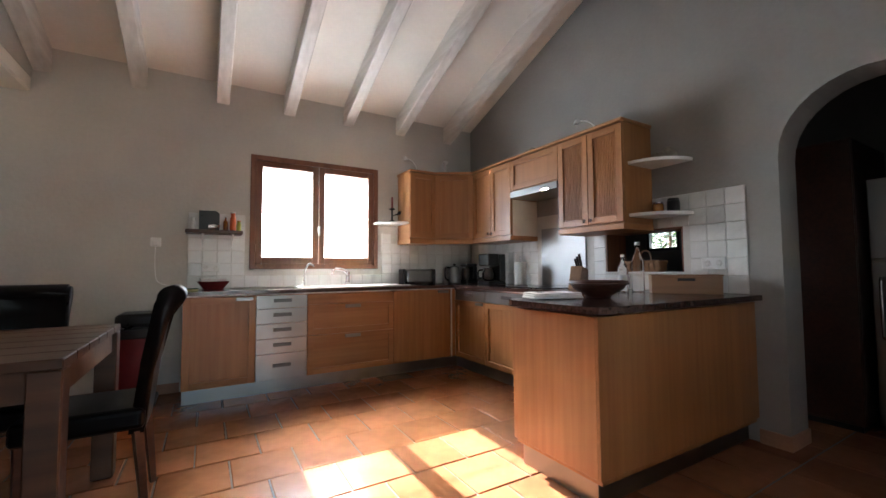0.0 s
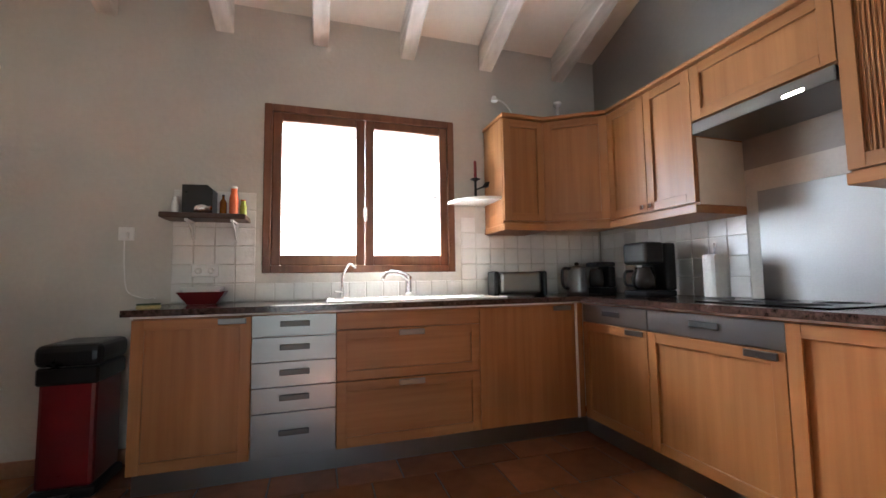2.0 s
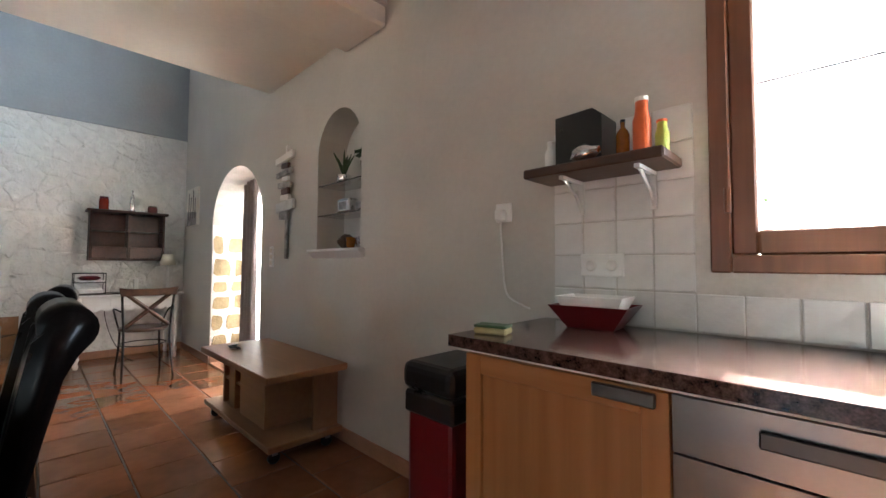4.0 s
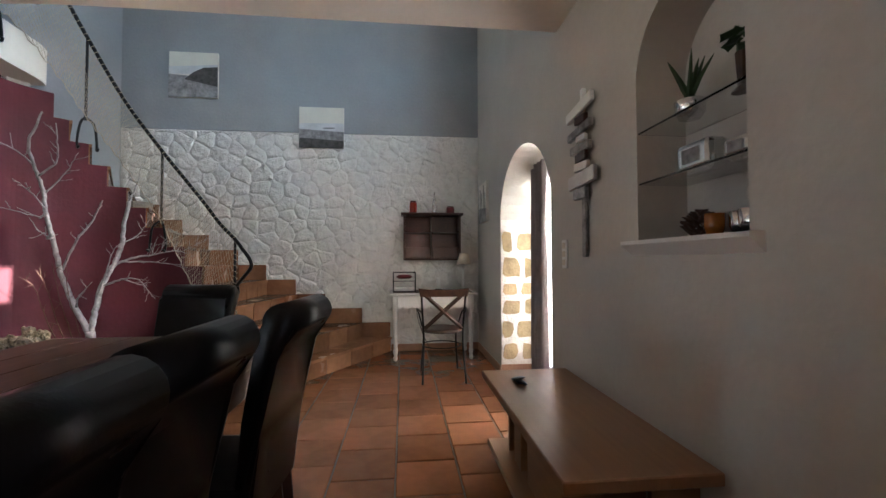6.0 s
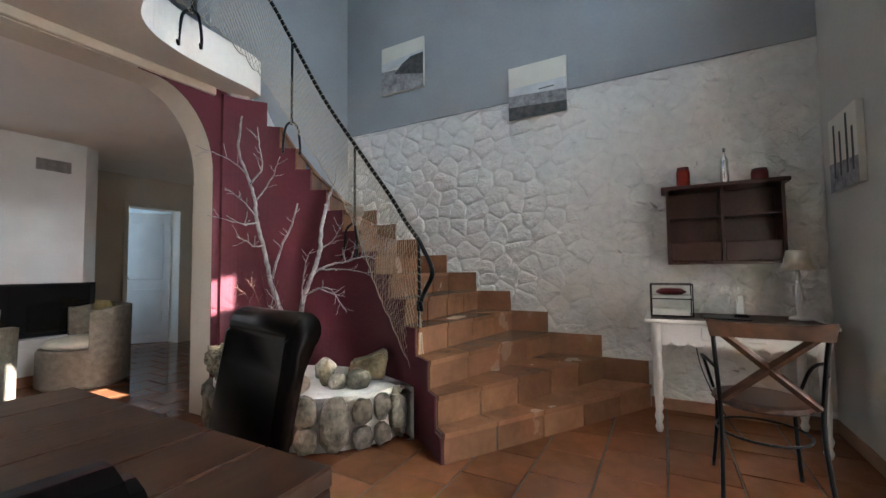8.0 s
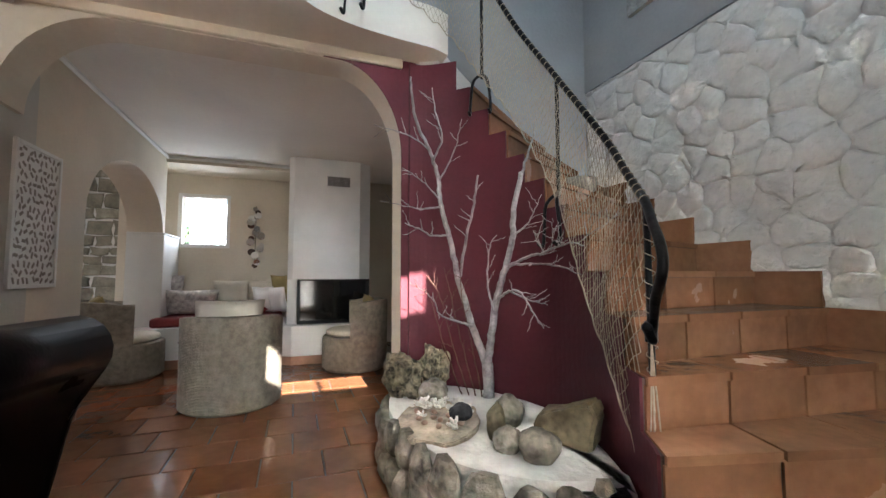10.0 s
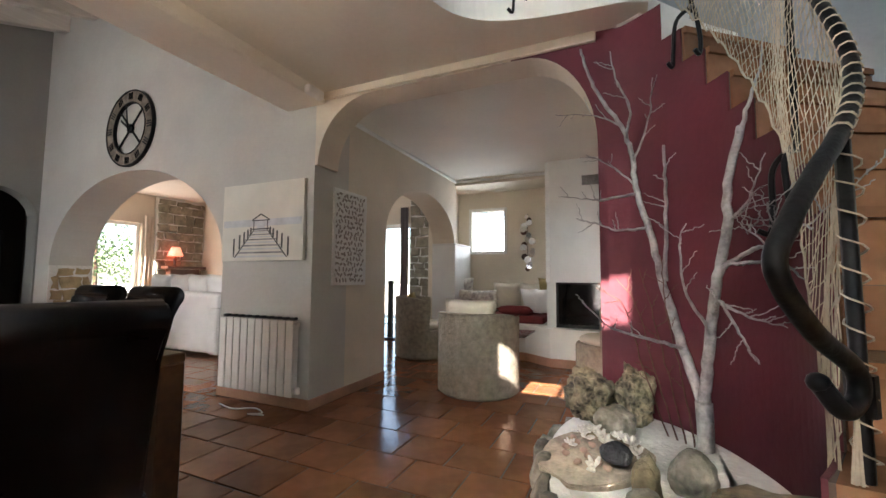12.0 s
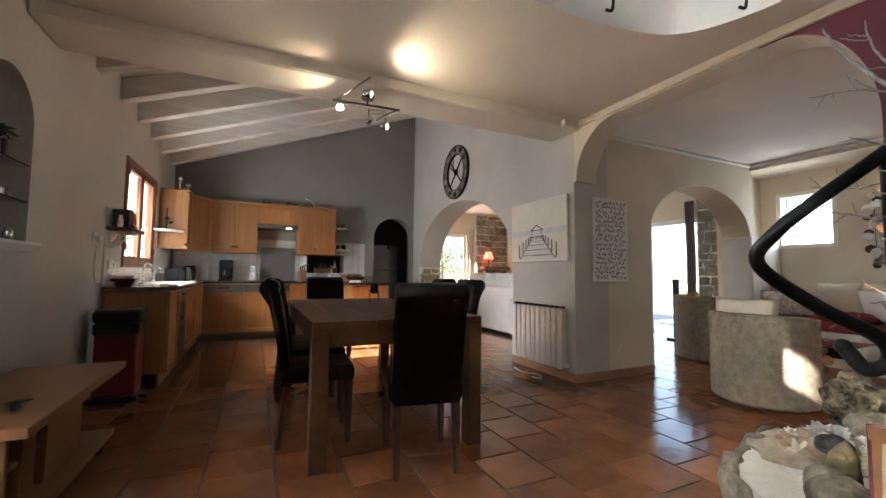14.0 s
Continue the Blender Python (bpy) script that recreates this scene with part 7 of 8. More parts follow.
# cords run down in pairs that are knotted in turn to either side
for i in range(NU):
    for j in range(NV):
        for off in (-1, 1):
            def cord_at(jj):
                a, b = net_at(i, jj), net_at(i + 1, jj)
                pull = 0.5 if (jj % 2 == 0) else (0.0 if off < 0 else 1.0)
                return a.lerp(b, pull)
            tube(net, [cord_at(j), cord_at(j + 1)], 0.0016, 3, False)
net_part = part("rope_net", net, ROPE, rail, "natural rope net")
edge_cord = bmesh.new()
tube(edge_cord, [net_at(i, NV) for i in range(NU + 1)], 0.0035, 5, False)
part("edge_cord", edge_cord, ROPE, rail, "rope along the foot of the net")
# the end of the net is laced to the newel
part("lacing", T([Vector((-4.437 + 0.019 * math.cos(k * 0.8), 1.843 + 0.019 * math.sin(k * 0.8), 1.29 - 0.0065 * k)) for k in range(130)], 0.0018, 5), ROPE, rail, "rope lacing along the newel")
for k, (dx_, dy_, z_) in enumerate(((0.0, 0.0, 0.30), (0.012, 0.008, 0.24), (-0.010, 0.012, 0.34), (0.008, -0.012, 0.40), (0.02, 0.0, 0.44))):
    part("hanging_cord", T(spline([(-4.425, 1.852, 0.84), (-4.418 + dx_ * 0.5, 1.86 + dy_ * 0.5, 0.68), (-4.42 + dx_, 1.86 + dy_, 0.54), (-4.405 + dx_ * 2.0, 1.87 + dy_ * 2.0, z_)], 5), 0.003, 5), ROPE, rail, "loose rope end")
for k in range(2):
    part("hanging_cord", T(spline([net_at(2 + k, NV - 4), (-4.46 - 0.02 * k, 1.70, 0.50), (-4.40 - 0.02 * k, 1.83 - 0.03 * k, 0.22)], 5), 0.002, 5), ROPE, rail, "loose rope end")
bk = thing("basket", "wire basket standing on a stair", "basket", at=pose(-5.2, 0.55, 1.621))
part("bowl", LT([(0.06, 0), (0.12, 0.05), (0.13, 0.13), (0.125, 0.13), (0.11, 0.05)]), WICKER, bk, smooth=True)

# lounge
bench = thing("bench", "white masonry bench with a terracotta foot along the back wall", "bench")
part("body", prism(bmesh.new(), [(-1.58, -3.44), (-1.58, -2.47), (-2.9, -2.47), (-3.25, -2.22), (-4.25, -2.22), (-4.25, -3.44)], 2, 0.10, 0.42), WHITE, bench)
part("top", prism(bmesh.new(), [(-1.575, -3.445), (-1.575, -2.44), (-2.9, -2.44), (-3.25, -2.19), (-4.27, -2.19), (-4.27, -3.445)], 2, 0.4205, 0.455), WHITE, bench)
part("foot", prism(bmesh.new(), [(-1.58, -3.44), (-1.58, -2.46), (-2.9, -2.46), (-3.25, -2.21), (-4.25, -2.21), (-4.25, -3.44)], 2, 0.0, 0.0995), SKIRT, bench)
# Flat dark sheet paints the log recess's shade; the bench stays solid.
part("log_recess", B(-2.75, -2.475, 0.20, -2.2, -2.466, 0.36), FIRE_GLASS, bench)
fp = thing("fireplace", "white plastered chimney breast with a black glazed firebox", "fireplace")
part("hood", prism(bmesh.new(), [(-3.19, -3.44), (-3.19, -2.36), (-3.25, -2.30), (-4.05, -2.30), (-4.20, -2.42), (-4.20, -3.44)], 2, 1.01, 2.527), WHITE, fp)
part("pier", B(-3.30, -3.44, 0.4555, -3.19, -2.42, 1.0095), WHITE, fp)
fb = part("firebox", B(-4.19, -3.40, 0.4555, -3.31, -2.36, 1.0095), BLACK, fp)
part("glass_door", B(-4.14, -2.358, 0.50, -3.34, -2.345, 0.99), FIRE_GLASS, fb)
part("frame", B(-4.17, -2.359, 0.475, -3.315, -2.340, 0.50), IRON, fb)
part("frame", B(-4.17, -2.359, 0.99, -3.315, -2.340, 1.008), IRON, fb)
vt = part("vent", B(-3.92, -2.302, 2.19, -3.64, -2.292, 2.31), GREY_INK, fp)
for k in range(6):
    part("slat", B(-3.91, -2.296, 2.20 + k * 0.018, -3.65, -2.286, 2.208 + k * 0.018), STEEL, vt)
lw = thing("window_3", "small white window high in the lounge wall", "window", kind="structure")
lf_ = bmesh.new()
for a in ((LX0 - 0.03, LZ0 - 0.03, LX0 + 0.02, LZ1 + 0.03), (LX1 - 0.02, LZ0 - 0.03, LX1 + 0.03, LZ1 + 0.03), (LX0 + 0.02, LZ0 - 0.03, LX1 - 0.02, LZ0 + 0.02), (LX0 + 0.02, LZ1 - 0.02, LX1 - 0.02, LZ1 + 0.03)):
    box(lf_, a[0], -3.452, a[1], a[2], -3.435, a[3], bevel=0.003)
part("window_frame", lf_, WHITE, lw)
pn = part("pane", B(LX0 + 0.001, -3.60, LZ0 + 0.001, LX1 - 0.001, -3.594, LZ1 - 0.001), GLASS, lw)
pn.visible_shadow = False
for k in range(4):
    part("bar", T([(LX0 + 0.12 * (k + 1) - 0.005, -3.66, LZ0 + 0.001), (LX0 + 0.12 * (k + 1) - 0.005, -3.66, LZ1 - 0.001)], 0.007, 6), WHITE, lw)
seatc = tagged(obj("seat_cushion", B(-3.12, -3.20, 0.456, -1.72, -2.58, 0.56, bevel=0.03, seg=3), RED_CLOTH), "dark red mattress cushion on the bench", "cushion")


def cushion(x, y, z, w, h, t_, rx, rz, material, label):
    c = tagged(obj("cushion", pillow(w, h, t_), material, smooth=True), label, "cushion", "bench cushions")
    c.matrix_basis = pose(x, y, z, rx, 0, rz)
    return c


cushion(-2.05, -3.02, 0.72, 0.62, 0.34, 0.15, 68, 4, PATTERN, "long grey and white patterned cushion")
cushion(-1.76, -3.22, 0.86, 0.30, 0.42, 0.13, 75, 20, PATTERN, "upright grey and white patterned cushion")
cushion(-2.48, -3.22, 0.78, 0.44, 0.44, 0.15, 74, 0, CUSHION, "cream back cushion on the bench")
cushion(-2.86, -3.22, 0.78, 0.42, 0.44, 0.15, 74, 0, CUSHION, "cream back cushion on the bench")
cushion(-2.90, -2.86, 0.74, 0.26, 0.38, 0.13, 66, -10, LINEN, "white cushion with a round motif")
cushion(-3.06, -2.82, 0.74, 0.26, 0.38, 0.13, 64, -22, LINEN, "white cushion with a round motif")
cushion(-3.12, -3.0, 0.86, 0.30, 0.42, 0.12, 76, -30, OCHRE, "ochre cushion leaning by the chimney")
cushion(-2.70, -2.78, 0.605, 0.50, 0.42, 0.13, 10, 8, RED_CLOTH, "dark red cushion lying on the bench")
ma = thing("mirror_ornament", "wall ornament of overlapping small round mirrors", "wall decoration")
mr = random.Random(3)
for k in range(18):
    z = 1.20 + k * 0.048
    r = mr.uniform(0.03, 0.06)
    x = -2.73 + mr.uniform(-0.09, 0.09) * math.sin(math.pi * (k + 1) / 19)
    part("mirror", moved(LT([(r, 0), (r, 0.006), (r * 0.9, 0.008)], sides=20), pose(x, -3.445 + 0.012 * (k % 2), z, -90 + mr.uniform(-14, 14), 0, mr.uniform(-14, 14))), CHROME if k % 4 else TABLE_WOOD, ma)
part("stem", T([(-2.73, -3.446, 1.17), (-2.73, -3.446, 2.06)], 0.004, 6), IRON, ma)


def tub_chair(x, y, rot, r, label, back_h=0.74):
    c = thing("wicker_armchair", label, "armchair", "wicker tub chairs", at=pose(x, y, 0, 0, 0, rot))
    seat = bmesh.new()
    lathe(seat, [(r * 0.93, 0.0), (r * 0.96, 0.02), (r, 0.36), (r * 0.98, 0.375)], 0, 0, 0, 40)
    part("base", seat, WICKER, c, smooth=False)
    bk_ = bmesh.new()
    n = 30
    rows_o = []
    for i in range(n + 1):
        a = radians(80 + 200 * i / n)
        drop = abs(i / n - 0.5) * 2
        h = back_h - 0.06 * drop ** 4
        ca, sa = math.cos(a), math.sin(a)
        rows_o.append([bk_.verts.new((ca * rr, sa * rr, z)) for rr, z in ((r * 1.002, 0.02), (r * 1.012, 0.37), (r * 1.03, h), (r * 0.95, h + 0.008), (r * 0.90, 0.37))])
    for p, q in zip(rows_o, rows_o[1:]):
        for k in range(4):
            bk_.faces.new((p[k], q[k], q[k + 1], p[k + 1]))
    bk_.faces.new(rows_o[0])
    bk_.faces.new(rows_o[-1][::-1])
    part("backrest", bk_, WICKER, c)
    # woven strands round the shell
    wv = bmesh.new()
    nz = 64
    for k in range(nz):
        z = 0.03 + (back_h - 0.05) * k / nz
        full = z < 0.36
        pts = []
        for i in range(61):
            a = radians((-180 + 360 * i / 60) if full else (80 + 200 * i / 60))
            rr = r * (1.008 + 0.006 * ((i + k) % 2)) * (1 + 0.025 * max(0, z - 0.35))
            pts.append((rr * math.cos(a), rr * math.sin(a), z))
        tube(wv, pts, 0.0042, 4, False)
    part("weave", wv, WICKER, c)
    part("seat_cushion", LT([(r * 0.8, 0.376), (r * 0.90, 0.39), (r * 0.90, 0.43), (r * 0.80, 0.45), (r * 0.2, 0.455)], 0, 0, 0, 32), CUSHION, c, smooth=True)
    return c


tub_chair(-2.80, -0.90, -90, 0.375, "round grey-beige wicker tub chair seen from behind")
tub_chair(-1.56, -2.24, 205, 0.40, "round wicker tub chair in the salon arch", 0.80)
tub_chair(-3.95, -1.89, -6, 0.36, "small wicker tub chair by the fireplace", 0.78)
cushion(-2.80, -0.65, 0.69, 0.50, 0.36, 0.13, 78, 180, CUSHION, "cream cushion in the wicker chair")
cushion(-1.36, -2.12, 0.66, 0.40, 0.42, 0.13, 70, 115, OCHRE, "ochre cushion in the wicker chair")
cushion(-4.13, -1.91, 0.66, 0.36, 0.36, 0.12, 74, -90, OCHRE, "ochre cushion in the small wicker chair")
ct = thing("coffee_table", "glass-topped coffee table on a stack of short logs", "table")
part("glass_top", B(-3.10, -2.15, 0.42, -2.25, -1.55, 0.432, bevel=0.003), GLASS, ct)
lr = random.Random(5)
for k in range(6):
    for q in range(4):
        x = -2.80 + k * 0.075 + 0.037 * (q % 2)
        z = 0.055 + q * 0.094
        part("log", moved(LT([(0.043, -0.18), (0.046, -0.17), (0.046, 0.17), (0.043, 0.18)], sides=10), pose(x, -1.85 + lr.uniform(-0.02, 0.02), z, 90, 0, 0)), OAK_LIGHT, ct)
vb = thing("wicker_ball", "small woven ball on the coffee table", "ornament", at=pose(-2.52, -1.75, 0.505))
wb_ = bmesh.new()
for k in range(7):
    m = pose(0, 0, 0, k * 50, k * 33, 0)
    tube(wb_, [m @ Vector((0.07 * math.cos(a), 0.07 * math.sin(a), 0)) for a in [q * math.pi / 10 for q in range(21)]], 0.005, 5, False)
part("strands", wb_, WICKER, vb)
od = thing("door_2", "white panelled door standing open to a bedroom", "door", kind="structure")
part("door_leaf", moved(box(box(B(0, -0.02, 0.01, 0.70, 0.02, 2.05, bevel=0.003), 0.09, -0.026, 0.15, 0.61, 0.026, 0.85, bevel=0.006), 0.09, -0.026, 1.0, 0.61, 0.026, 1.90, bevel=0.006), pose(-5.63, -3.66, 0, 0, 0, -38)), WHITE, od)
part("handle", T([(-5.13, -4.02, 1.02), (-5.09, -3.97, 1.02), (-5.18, -3.92, 1.02)], 0.009, 6), CHROME, od)
for a in ((DRX0 - 0.06, DRX0, 0, 2.08), (DRX1, DRX1 + 0.06, 0, 2.08), (DRX0 - 0.06, DRX1 + 0.06, 2.08, 2.15)):
    structure("door_casing", B(a[0], -3.449, a[2], a[1], -3.425, a[3], bevel=0.003), PLASTER_CREAM, "cream door casing", "trim")
bd = thing("bed", "bed with pale covers in the far bedroom", "bed")
part("mattress", B(-6.3, -5.15, 0.2, -5.2, -4.4, 0.55, bevel=0.05, seg=2), LINEN, bd)
part("base", B(-6.3, -5.15, 0.0, -5.2, -4.4, 0.1995), TABLE_WOOD, bd)

# salon
sf = thing("sofa", "white slip-covered sofa with soft cushions", "sofa")
part("back", B(0.72, -1.05, 0.04, 2.70, -0.82, 0.84, bevel=0.06, seg=3), LINEN, sf)
part("seat", B(0.74, -1.72, 0.04, 2.68, -1.051, 0.46, bevel=0.05, seg=3), LINEN, sf)
for x0, x1 in ((0.70, 0.92), (2.50, 2.72)):
    part("arm", B(x0, -1.74, 0.03, x1, -0.80, 0.66, bevel=0.06, seg=3), LINEN, sf)
for x in (1.05, 1.45, 1.85, 2.3):
    c = tagged(obj("cushion", pillow(0.46, 0.46, 0.2), LINEN, smooth=True), "large white cushion propped on the sofa", "cushion", "sofa cushions")
    c.matrix_basis = pose(x, -1.10, 0.86, 80, 0, 4 * math.sin(x * 9))
sw_ = structure("wall_stone_salon", B(4.90, -3.49, 0, 4.999, -2.45, 2.74), MORTAR, "rubble stone chimney wall of the salon", "wall")
sw2 = structure("wall_stone_pier", B(-1.40, -3.499, 0, -0.66, -3.42, 2.74), MORTAR, "rubble stone pier beside the glazed door", "wall")
st = random.Random(9)


def rubble(parent, axis, plane, out, u0, u1, z0, z1, sx, sz, material, lim):
    z = z0
    while z < z1 - 0.03:
        h = st.uniform(0.7, 1.3) * sz
        u = u0 - st.uniform(0, sx * 0.5)
        while u < u1:
            w = st.uniform(0.6, 1.4) * sx
            a, b = max(u, u0) + 0.006, min(u + w, u1) - 0.006
            if b - a > 0.04:
                d = st.uniform(0.010, lim)
                zz0, zz1 = z + 0.006, min(z + h, z1) - 0.006
                pts = []
                for cu, cz in ((a, zz0), ((a + b) / 2, zz0), (b, zz0), (b, (zz0 + zz1) / 2), (b, zz1), ((a + b) / 2, zz1), (a, zz1), (a, (zz0 + zz1) / 2)):
                    pts.append((cu + st.uniform(-0.018, 0.018), cz + st.uniform(-0.014, 0.014)))
                bm = bmesh.new()
                mu, mz = sum(p[0] for p in pts) / 8, sum(p[1] for p in pts) / 8

                def at_(p, k, w_):
                    uu, zz = mu + (p[0] - mu) * k, mz + (p[1] - mz) * k
                    return (plane + out * w_, uu, zz) if axis == 0 else (uu, plane + out * w_, zz)
                r0 = [bm.verts.new(at_(p, 1.0, -0.004)) for p in pts]
                r1 = [bm.verts.new(at_(p, 0.95, d * 0.75)) for p in pts]
                r2 = [bm.verts.new(at_(p, 0.82, d + st.uniform(-0.003, 0.003))) for p in pts]
                for p, q in ((r0, r1), (r1, r2)):
                    for k in range(8):
                        bm.faces.new((p[k], p[(k + 1) % 8], q[(k + 1) % 8], q[k]))
                bm.faces.new(r2)
                part("stone", bm, material, parent)
            u += w
        z += h


rubble(sw_, 0, 4.90, -1, -3.48, -2.46, 0.02, 2.7, 0.30, 0.20, STONE_RUBBLE, 0.04)
rubble(sw2, 1, -3.42, 1, -1.39, -0.67, 0.02, 2.7, 0.26, 0.16, STONE_RUBBLE, 0.04)
ms = thing("mantel", "dark wooden mantel shelf on the stone wall", "shelf")
part("board", B(4.62, -3.4, 1.20, 4.86, -2.55, 1.26, bevel=0.01), DARK_WOOD, ms)
part("support", B(4.70, -3.3, 0.0, 4.86, -2.65, 1.1995, bevel=0.01), DARK_WOOD, ms)
rl = thing("table_lamp", "lamp with a lit red shade on the mantel", "lamp", at=pose(4.72, -2.75, 1.2605))
part("base", LT([(0.05, 0), (0.02, 0.03), (0.03, 0.15), (0.01, 0.22)], sides=14), TABLE_WOOD, rl, smooth=True)
part("shade", LT([(0.15, 0), (0.08, 0.19), (0.075, 0.19), (0.145, 0)], 0, 0, 0.22, 20), SHADE_RED, rl, smooth=True)
curtain("curtain", 0.15, 0.55, -3.42, 0.03, 1.98, VOILE, "white voile curtain at the salon door", 5, 0.03)
curtain("curtain", -0.64, -0.48, -3.40, 0.03, 2.3, CURTAIN, "striped grey curtain at the salon door", 3, 0.03)
cc = curtain("curtain", 0, 0.22, 0, 0.03, 2.3, CUSHION, "cream curtain beside the salon window", 3, 0.03)
cc.matrix_basis = pose(4.95, -2.22, 0, 0, 0, -90)
for k, (x0, y0, x1, y1) in enumerate(((-0.64, -3.62, 1.4, -3.58), (5.08, -2.22, 5.12, -1.22))):
    gw = thing("door_%d" % (3 + k), "white-framed glazed salon door to the terrace", "door", kind="structure")
    bm = bmesh.new()
    if k == 0:
        for a in (-0.639, 0.35, 1.33):
            box(bm, a, y0, 0.0, a + 0.069, y1, 2.029)
        box(bm, -0.57, y0, 1.96, 1.33, y1, 2.029)
    else:
        for a in (-2.219, -1.28):
            box(bm, x0, a, 0.0, x1, a + 0.059, 2.139)
        box(bm, x0, -2.16, 2.08, x1, -1.28, 2.139)
    part("door_frame", bm, WHITE, gw)
sp_ = thing("floor_loudspeaker", "slim black stand beside the salon door", "stand")
part("column", B(-0.42, -3.30, 0.03, -0.34, -3.22, 1.0, bevel=0.01), BLACK, sp_)
part("foot", B(-0.50, -3.36, 0.0, -0.26, -3.16, 0.0295, bevel=0.006), BLACK, sp_)

# pantry
fg = thing("refrigerator", "tall silver-grey refrigerator in the pantry", "refrigerator")
part("body", B(3.60, 0.27, 0.03, 4.15, 0.88, 1.66, bevel=0.01), STEEL, fg)
part("door", B(3.57, 0.272, 1.12, 3.599, 0.878, 1.655, bevel=0.008), STEEL, fg)
part("door", B(3.57, 0.272, 0.04, 3.599, 0.878, 1.11, bevel=0.008), STEEL, fg)
part("handle", T([(3.569, 0.83, 1.0), (3.55, 0.83, 0.98), (3.55, 0.83, 0.62), (3.569, 0.83, 0.60)], 0.01, 8), CHROME, fg)
part("foot", B(3.63, 0.30, 0.0, 4.12, 0.85, 0.0295), BLACK, fg)
pc_ = thing("tall_cupboard", "tall dark brown cupboard in the pantry", "cupboard")
part("body", B(3.42, 0.90, 0.04, 4.15, 1.235, 1.93, bevel=0.006), DARK_WOOD, pc_)
part("door", B(3.395, 0.902, 0.06, 3.419, 1.233, 1.92, bevel=0.004), DARK_WOOD, pc_)
part("plinth", B(3.44, 0.92, 0.0, 4.13, 1.22, 0.0395), BLACK, pc_)
wk = thing("washing_machine", "white washing machine in the pantry", "washing machine")
part("body", B(3.4, 1.26, 0.01, 4.0, 1.85, 0.86, bevel=0.01), WHITE, wk)
part("door", moved(LT([(0.17, 0), (0.17, 0.02), (0.13, 0.03), (0.12, 0.015)], sides=28), pose(3.398, 1.55, 0.45, 0, -90, 0)), BLACK, wk)
part("foot", B(3.45, 1.3, 0.0, 3.95, 1.8, 0.0095), BLACK, wk)

# big arch: stones in the far jamb
aj = structure("arch_jamb", B(AX1 - 0.014, C - 0.448, 0.0, AX1, C - 0.002, 1.18), MORTAR, "white mortared arch jamb set with yellow stones", "jamb")
rubble(aj, 0, AX1 - 0.014, -1, C - 0.42, C - 0.03, 0.06, 1.15, 0.20, 0.15, STONE_YELLOW, 0.014)

# garden
def shrub(x, y, z, r, h, seed, label):
    t = thing("tree", label, "tree", "garden trees", at=pose(x, y, z))
    part("trunk", T([(0, 0, 0), (0.05, 0.02, h * 0.5), (0, 0.05, h * 0.8)], [0.07, 0.05, 0.02], 7), TABLE_WOOD, t)
    rr = random.Random(seed)
    bm = bmesh.new()
    for c in range(26):
        a, e = rr.uniform(0, 6.28), rr.uniform(-0.9, 1.4)
        q = rr.uniform(0.35, 1.0)
        ctr = Vector((math.cos(a) * math.cos(e) * r * q, math.sin(a) * math.cos(e) * r * q, h * 0.65 + math.sin(e) * h * 0.4 * q))
        for k in range(45):
            o = Vector((rr.gauss(0, 1), rr.gauss(0, 1), rr.gauss(0, 1))) * r * 0.17
            d1 = Vector((rr.uniform(-1, 1), rr.uniform(-1, 1), rr.uniform(-1, 1))).normalized() * 0.06
            d2 = d1.cross(Vector((rr.uniform(-1, 1), rr.uniform(-1, 1), rr.uniform(-1, 1)))).normalized() * 0.025
            p = ctr + o
            bm.faces.new([bm.verts.new(v) for v in (p - d1, p + d2, p + d1, p - d2)])
    part("crown", bm, FOLIAGE, t)


for k, (x, y, r, h) in enumerate(((8.2, -2.6, 1.0, 2.6), (8.8, -1.2, 1.1, 3.2), (9.5, -3.6, 1.3, 3.4), (-0.6, -8.2, 1.1, 2.6), (1.6, -9.0, 1.3, 3.0), (-2.6, -7.5, 1.0, 2.8), (0.3, 9.5, 1.1, 1.9), (2.2, 10.5, 1.4, 2.4), (7.8, 4.6, 1.0, 2.4))):
    shrub(x, y, -0.12, r, h, k, "leafy green garden tree beyond the glazing")
pool = structure("pool", B(-1.5, -7.2, -0.118, 2.5, -5.2, -0.112), WATER, "blue-green swimming pool beyond the terrace", "water")

# whitewashed stones of the stair wall
sr = random.Random(21)
U0, U1, Z0, Z1 = 0.02, N - 0.01, 0.06, 2.712
seeds = []
zz = Z0
while zz < Z1 + 0.1:
    uu = U0 - sr.uniform(0, 0.2)
    while uu < U1 + 0.2:
        seeds.append((uu + sr.uniform(-0.04, 0.04), zz + sr.uniform(-0.045, 0.045)))
        uu += sr.uniform(0.13, 0.30)
    zz += sr.uniform(0.11, 0.17)


def cell(i):
    """The polygon of points nearest to seed i, cut from the wall's rectangle."""
    poly = [(U0, Z0), (U1, Z0), (U1, Z1), (U0, Z1)]
    cx, cz = seeds[i]
    for j, (sx, sz) in enumerate(seeds):
        if j == i or abs(sx - cx) > 0.9 or abs(sz - cz) > 0.7:
            continue
        mx_, mz_, nx_, nz_ = (cx + sx) / 2, (cz + sz) / 2, sx - cx, sz - cz
        res = []
        for (ax, az), (bx_, bz) in zip(poly, poly[1:] + poly[:1]):
            da, db = (ax - mx_) * nx_ + (az - mz_) * nz_, (bx_ - mx_) * nx_ + (bz - mz_) * nz_
            if da <= 0:
                res.append((ax, az))
            if da * db < 0:
                k = da / (da - db)
                res.append((ax + (bx_ - ax) * k, az + (bz - az) * k))
        poly = res
        if len(poly) < 3:
            return []
    return poly


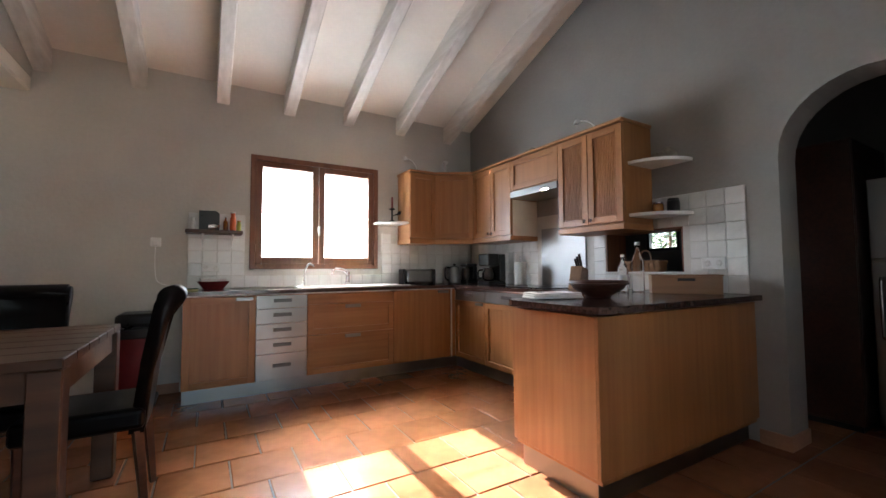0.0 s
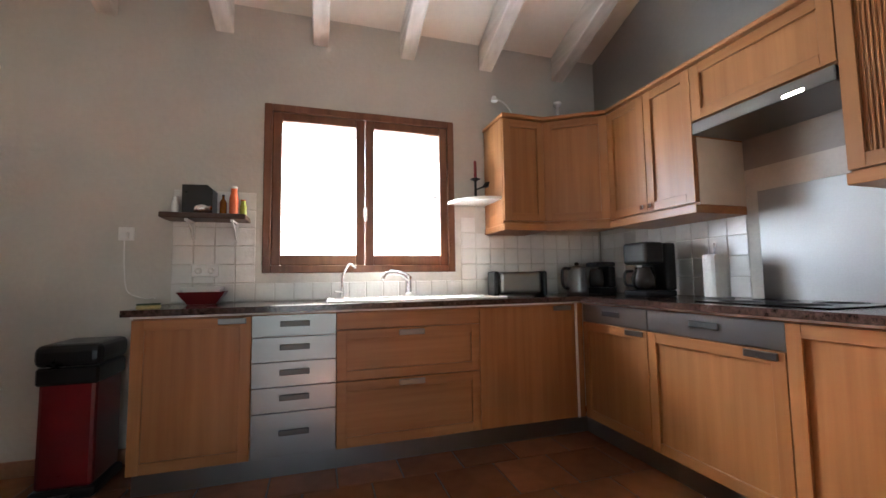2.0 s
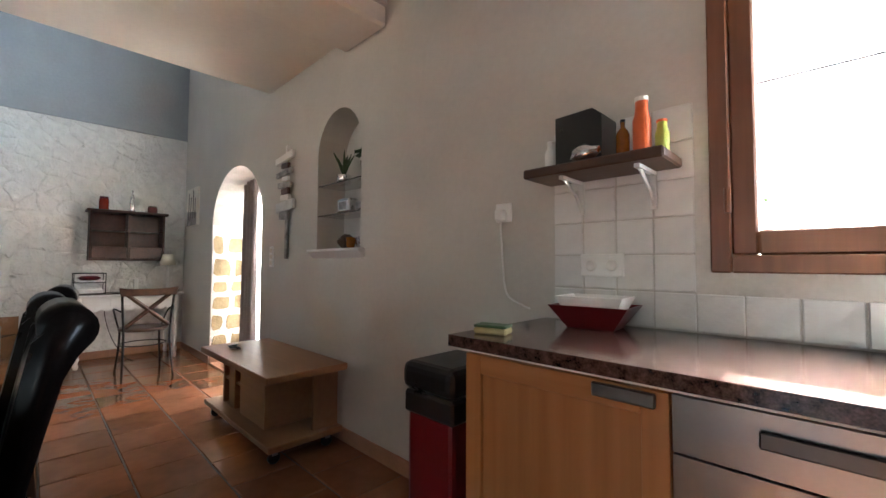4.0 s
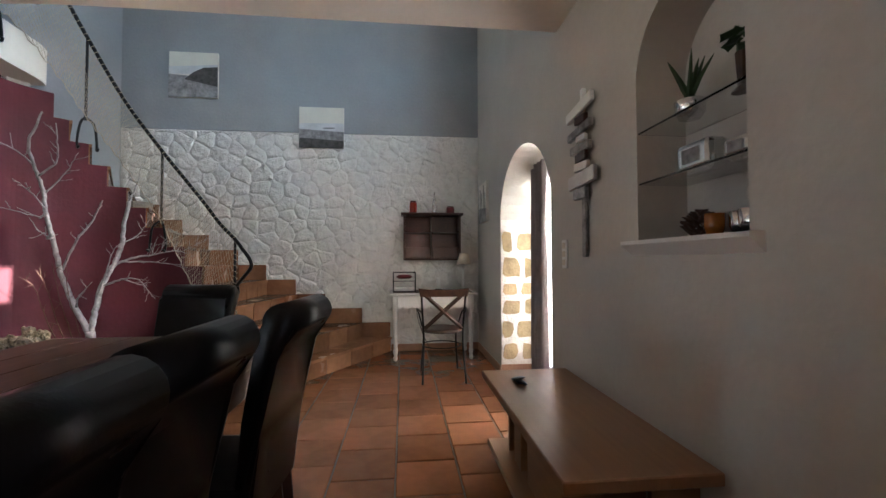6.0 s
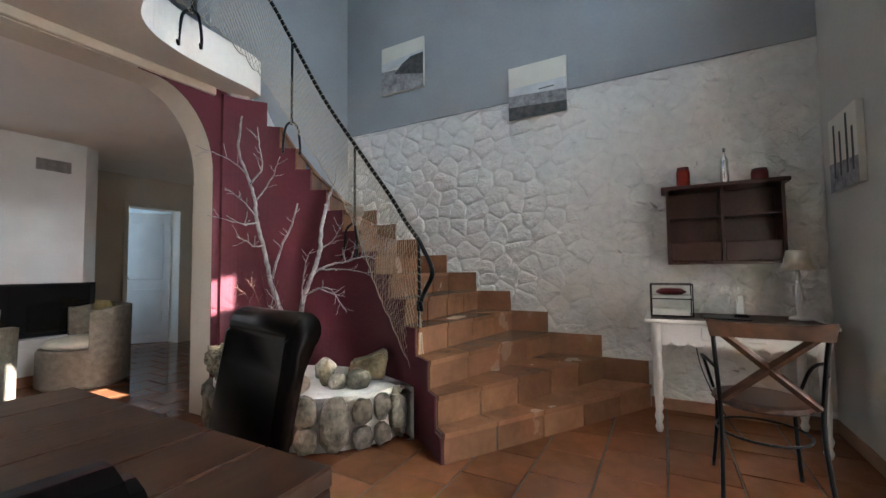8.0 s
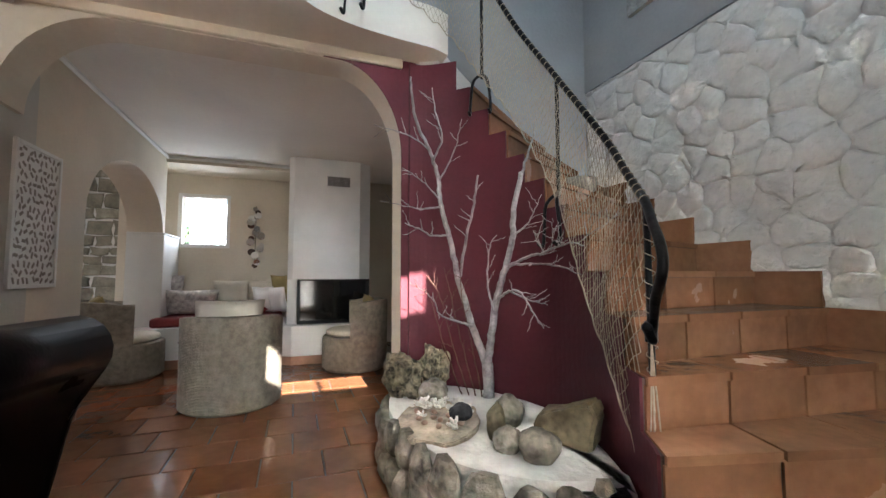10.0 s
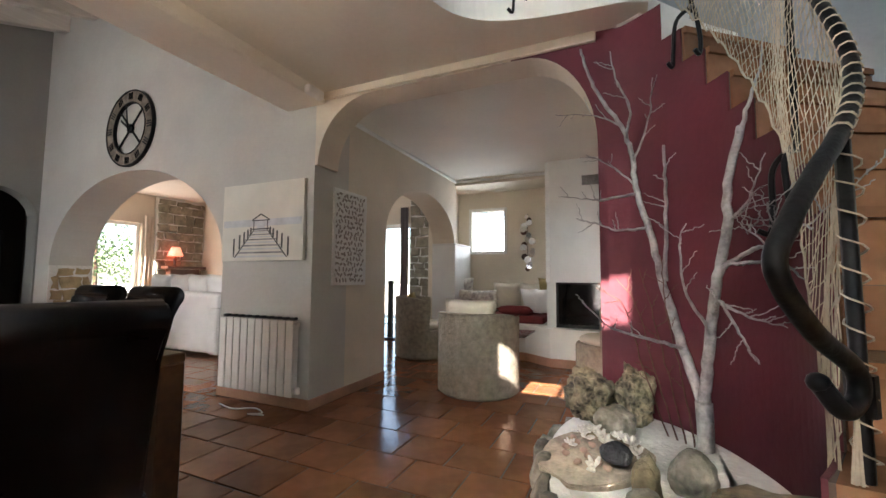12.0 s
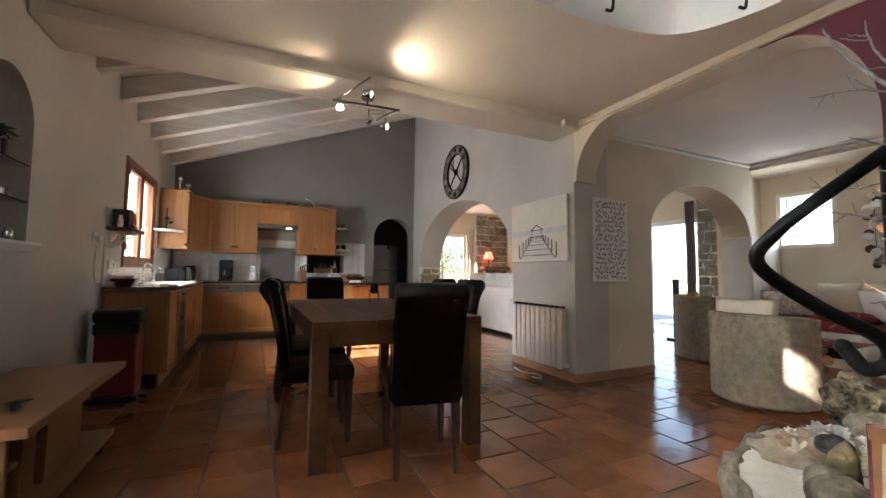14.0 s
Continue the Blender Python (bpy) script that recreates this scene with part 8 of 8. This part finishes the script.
for i in range(len(seeds)):
    poly = cell(i)
    if len(poly) < 3:
        continue
    cu, cz = sum(p[0] for p in poly) / len(poly), sum(p[1] for p in poly) / len(poly)
    soft = max(0.25, min(1.0, (3.3 - cu) / 1.3))
    pts = []
    for p, q in zip(poly, poly[1:] + poly[:1]):
        pts += [(p[0] * 0.82 + q[0] * 0.18, p[1] * 0.82 + q[1] * 0.18), (p[0] * 0.5 + q[0] * 0.5 + sr.uniform(-0.012, 0.012), p[1] * 0.5 + q[1] * 0.5 + sr.uniform(-0.012, 0.012)), (p[0] * 0.18 + q[0] * 0.82, p[1] * 0.18 + q[1] * 0.82)]
    bm = bmesh.new()
    d = sr.uniform(0.008, 0.020) * soft + 0.003
    tu, tv = sr.uniform(-0.05, 0.05) * soft, sr.uniform(-0.05, 0.05) * soft
    rings = []
    for k, w in ((1.0, 0.001), (0.93, d * 0.55), (0.84, d * 0.92), (0.5, d * sr.uniform(0.85, 1.1))):
        rings.append([bm.verts.new((W - 0.015 + min(0.022, max(-0.002, w + (0 if k == 1.0 else tu * (u - cu) + tv * (z - cz) + 0.016 * soft * noise.noise(Vector((u * 17, z * 17, 3)))))), max(U0, min(U1, cu + (u - cu) * k)), max(Z0, min(Z1, cz + (z - cz) * k)))) for u, z in pts])
    for r0, r1 in zip(rings, rings[1:]):
        for k in range(len(pts)):
            bm.faces.new((r0[k], r0[(k + 1) % len(pts)], r1[(k + 1) % len(pts)], r1[k]))
    bm.faces.new(rings[-1])
    part("stone", bm, STONE_WHITE, wall_stone, smooth=True)

# floor tiles in running bond
TL = 0.335
tile_mesh = []
for k in range(3):
    bm = bmesh.new()
    box(bm, -TL / 2 + 0.0045, -TL / 2 + 0.0045, -0.014, TL / 2 - 0.0045, TL / 2 - 0.0045, 0.0, bevel=0.004)
    for v in bm.verts:
        v.co.x += random.uniform(-0.0012, 0.0012)
        v.co.y += random.uniform(-0.0012, 0.0012)
    me = bpy.data.meshes.new("tile")
    bm.to_mesh(me)
    bm.free()
    me.materials.append(TERRA)
    tile_mesh.append(me)
rest = []
spots = []
ny = int((NO + 5.2) / TL)
for j in range(ny):
    y = NO - 0.45 - TL / 2 - j * TL + TL
    for i in range(37):
        x = -6.8 + TL / 2 + i * TL + (TL / 2 if j % 2 else 0)
        if x > 5.0 or y < -5.0:
            continue
        near = -4.9 < x < 1.9 and -0.9 < y < 4.2
        spots.append((near, x, y))
near = sorted((abs(x + 2.2) * 0.6 + abs(y - 1.9), x, y) for n_, x, y in spots if n_)[:300]
keep = {(x, y) for _, x, y in near}
for x, y in keep:
    o = new("tile", tile_mesh[random.randrange(3)])
    o.parent = floor
    o.matrix_basis = pose(x, y, 0.0, random.uniform(-0.12, 0.12), random.uniform(-0.12, 0.12), 90 * random.randrange(4))
verts, faces = [], []
h = TL / 2 - 0.0045
for _, x, y in spots:
    if (x, y) in keep:
        continue
    b = len(verts)
    q = h - 0.003
    verts += [(x - h, y - h, -0.012), (x + h, y - h, -0.012), (x + h, y + h, -0.012), (x - h, y + h, -0.012), (x - q, y - q, 0), (x + q, y - q, 0), (x + q, y + q, 0), (x - q, y + q, 0)]
    faces += [(b + 4, b + 5, b + 6, b + 7), (b, b + 1, b + 5, b + 4), (b + 1, b + 2, b + 6, b + 5), (b + 2, b + 3, b + 7, b + 6), (b + 3, b, b + 4, b + 7)]
me = bpy.data.meshes.new("tiles")
me.from_pydata(verts, [], faces)
me.materials.append(TERRA)
o = new("tiles", me)
o.parent = floor
o["kind"] = "stuff"
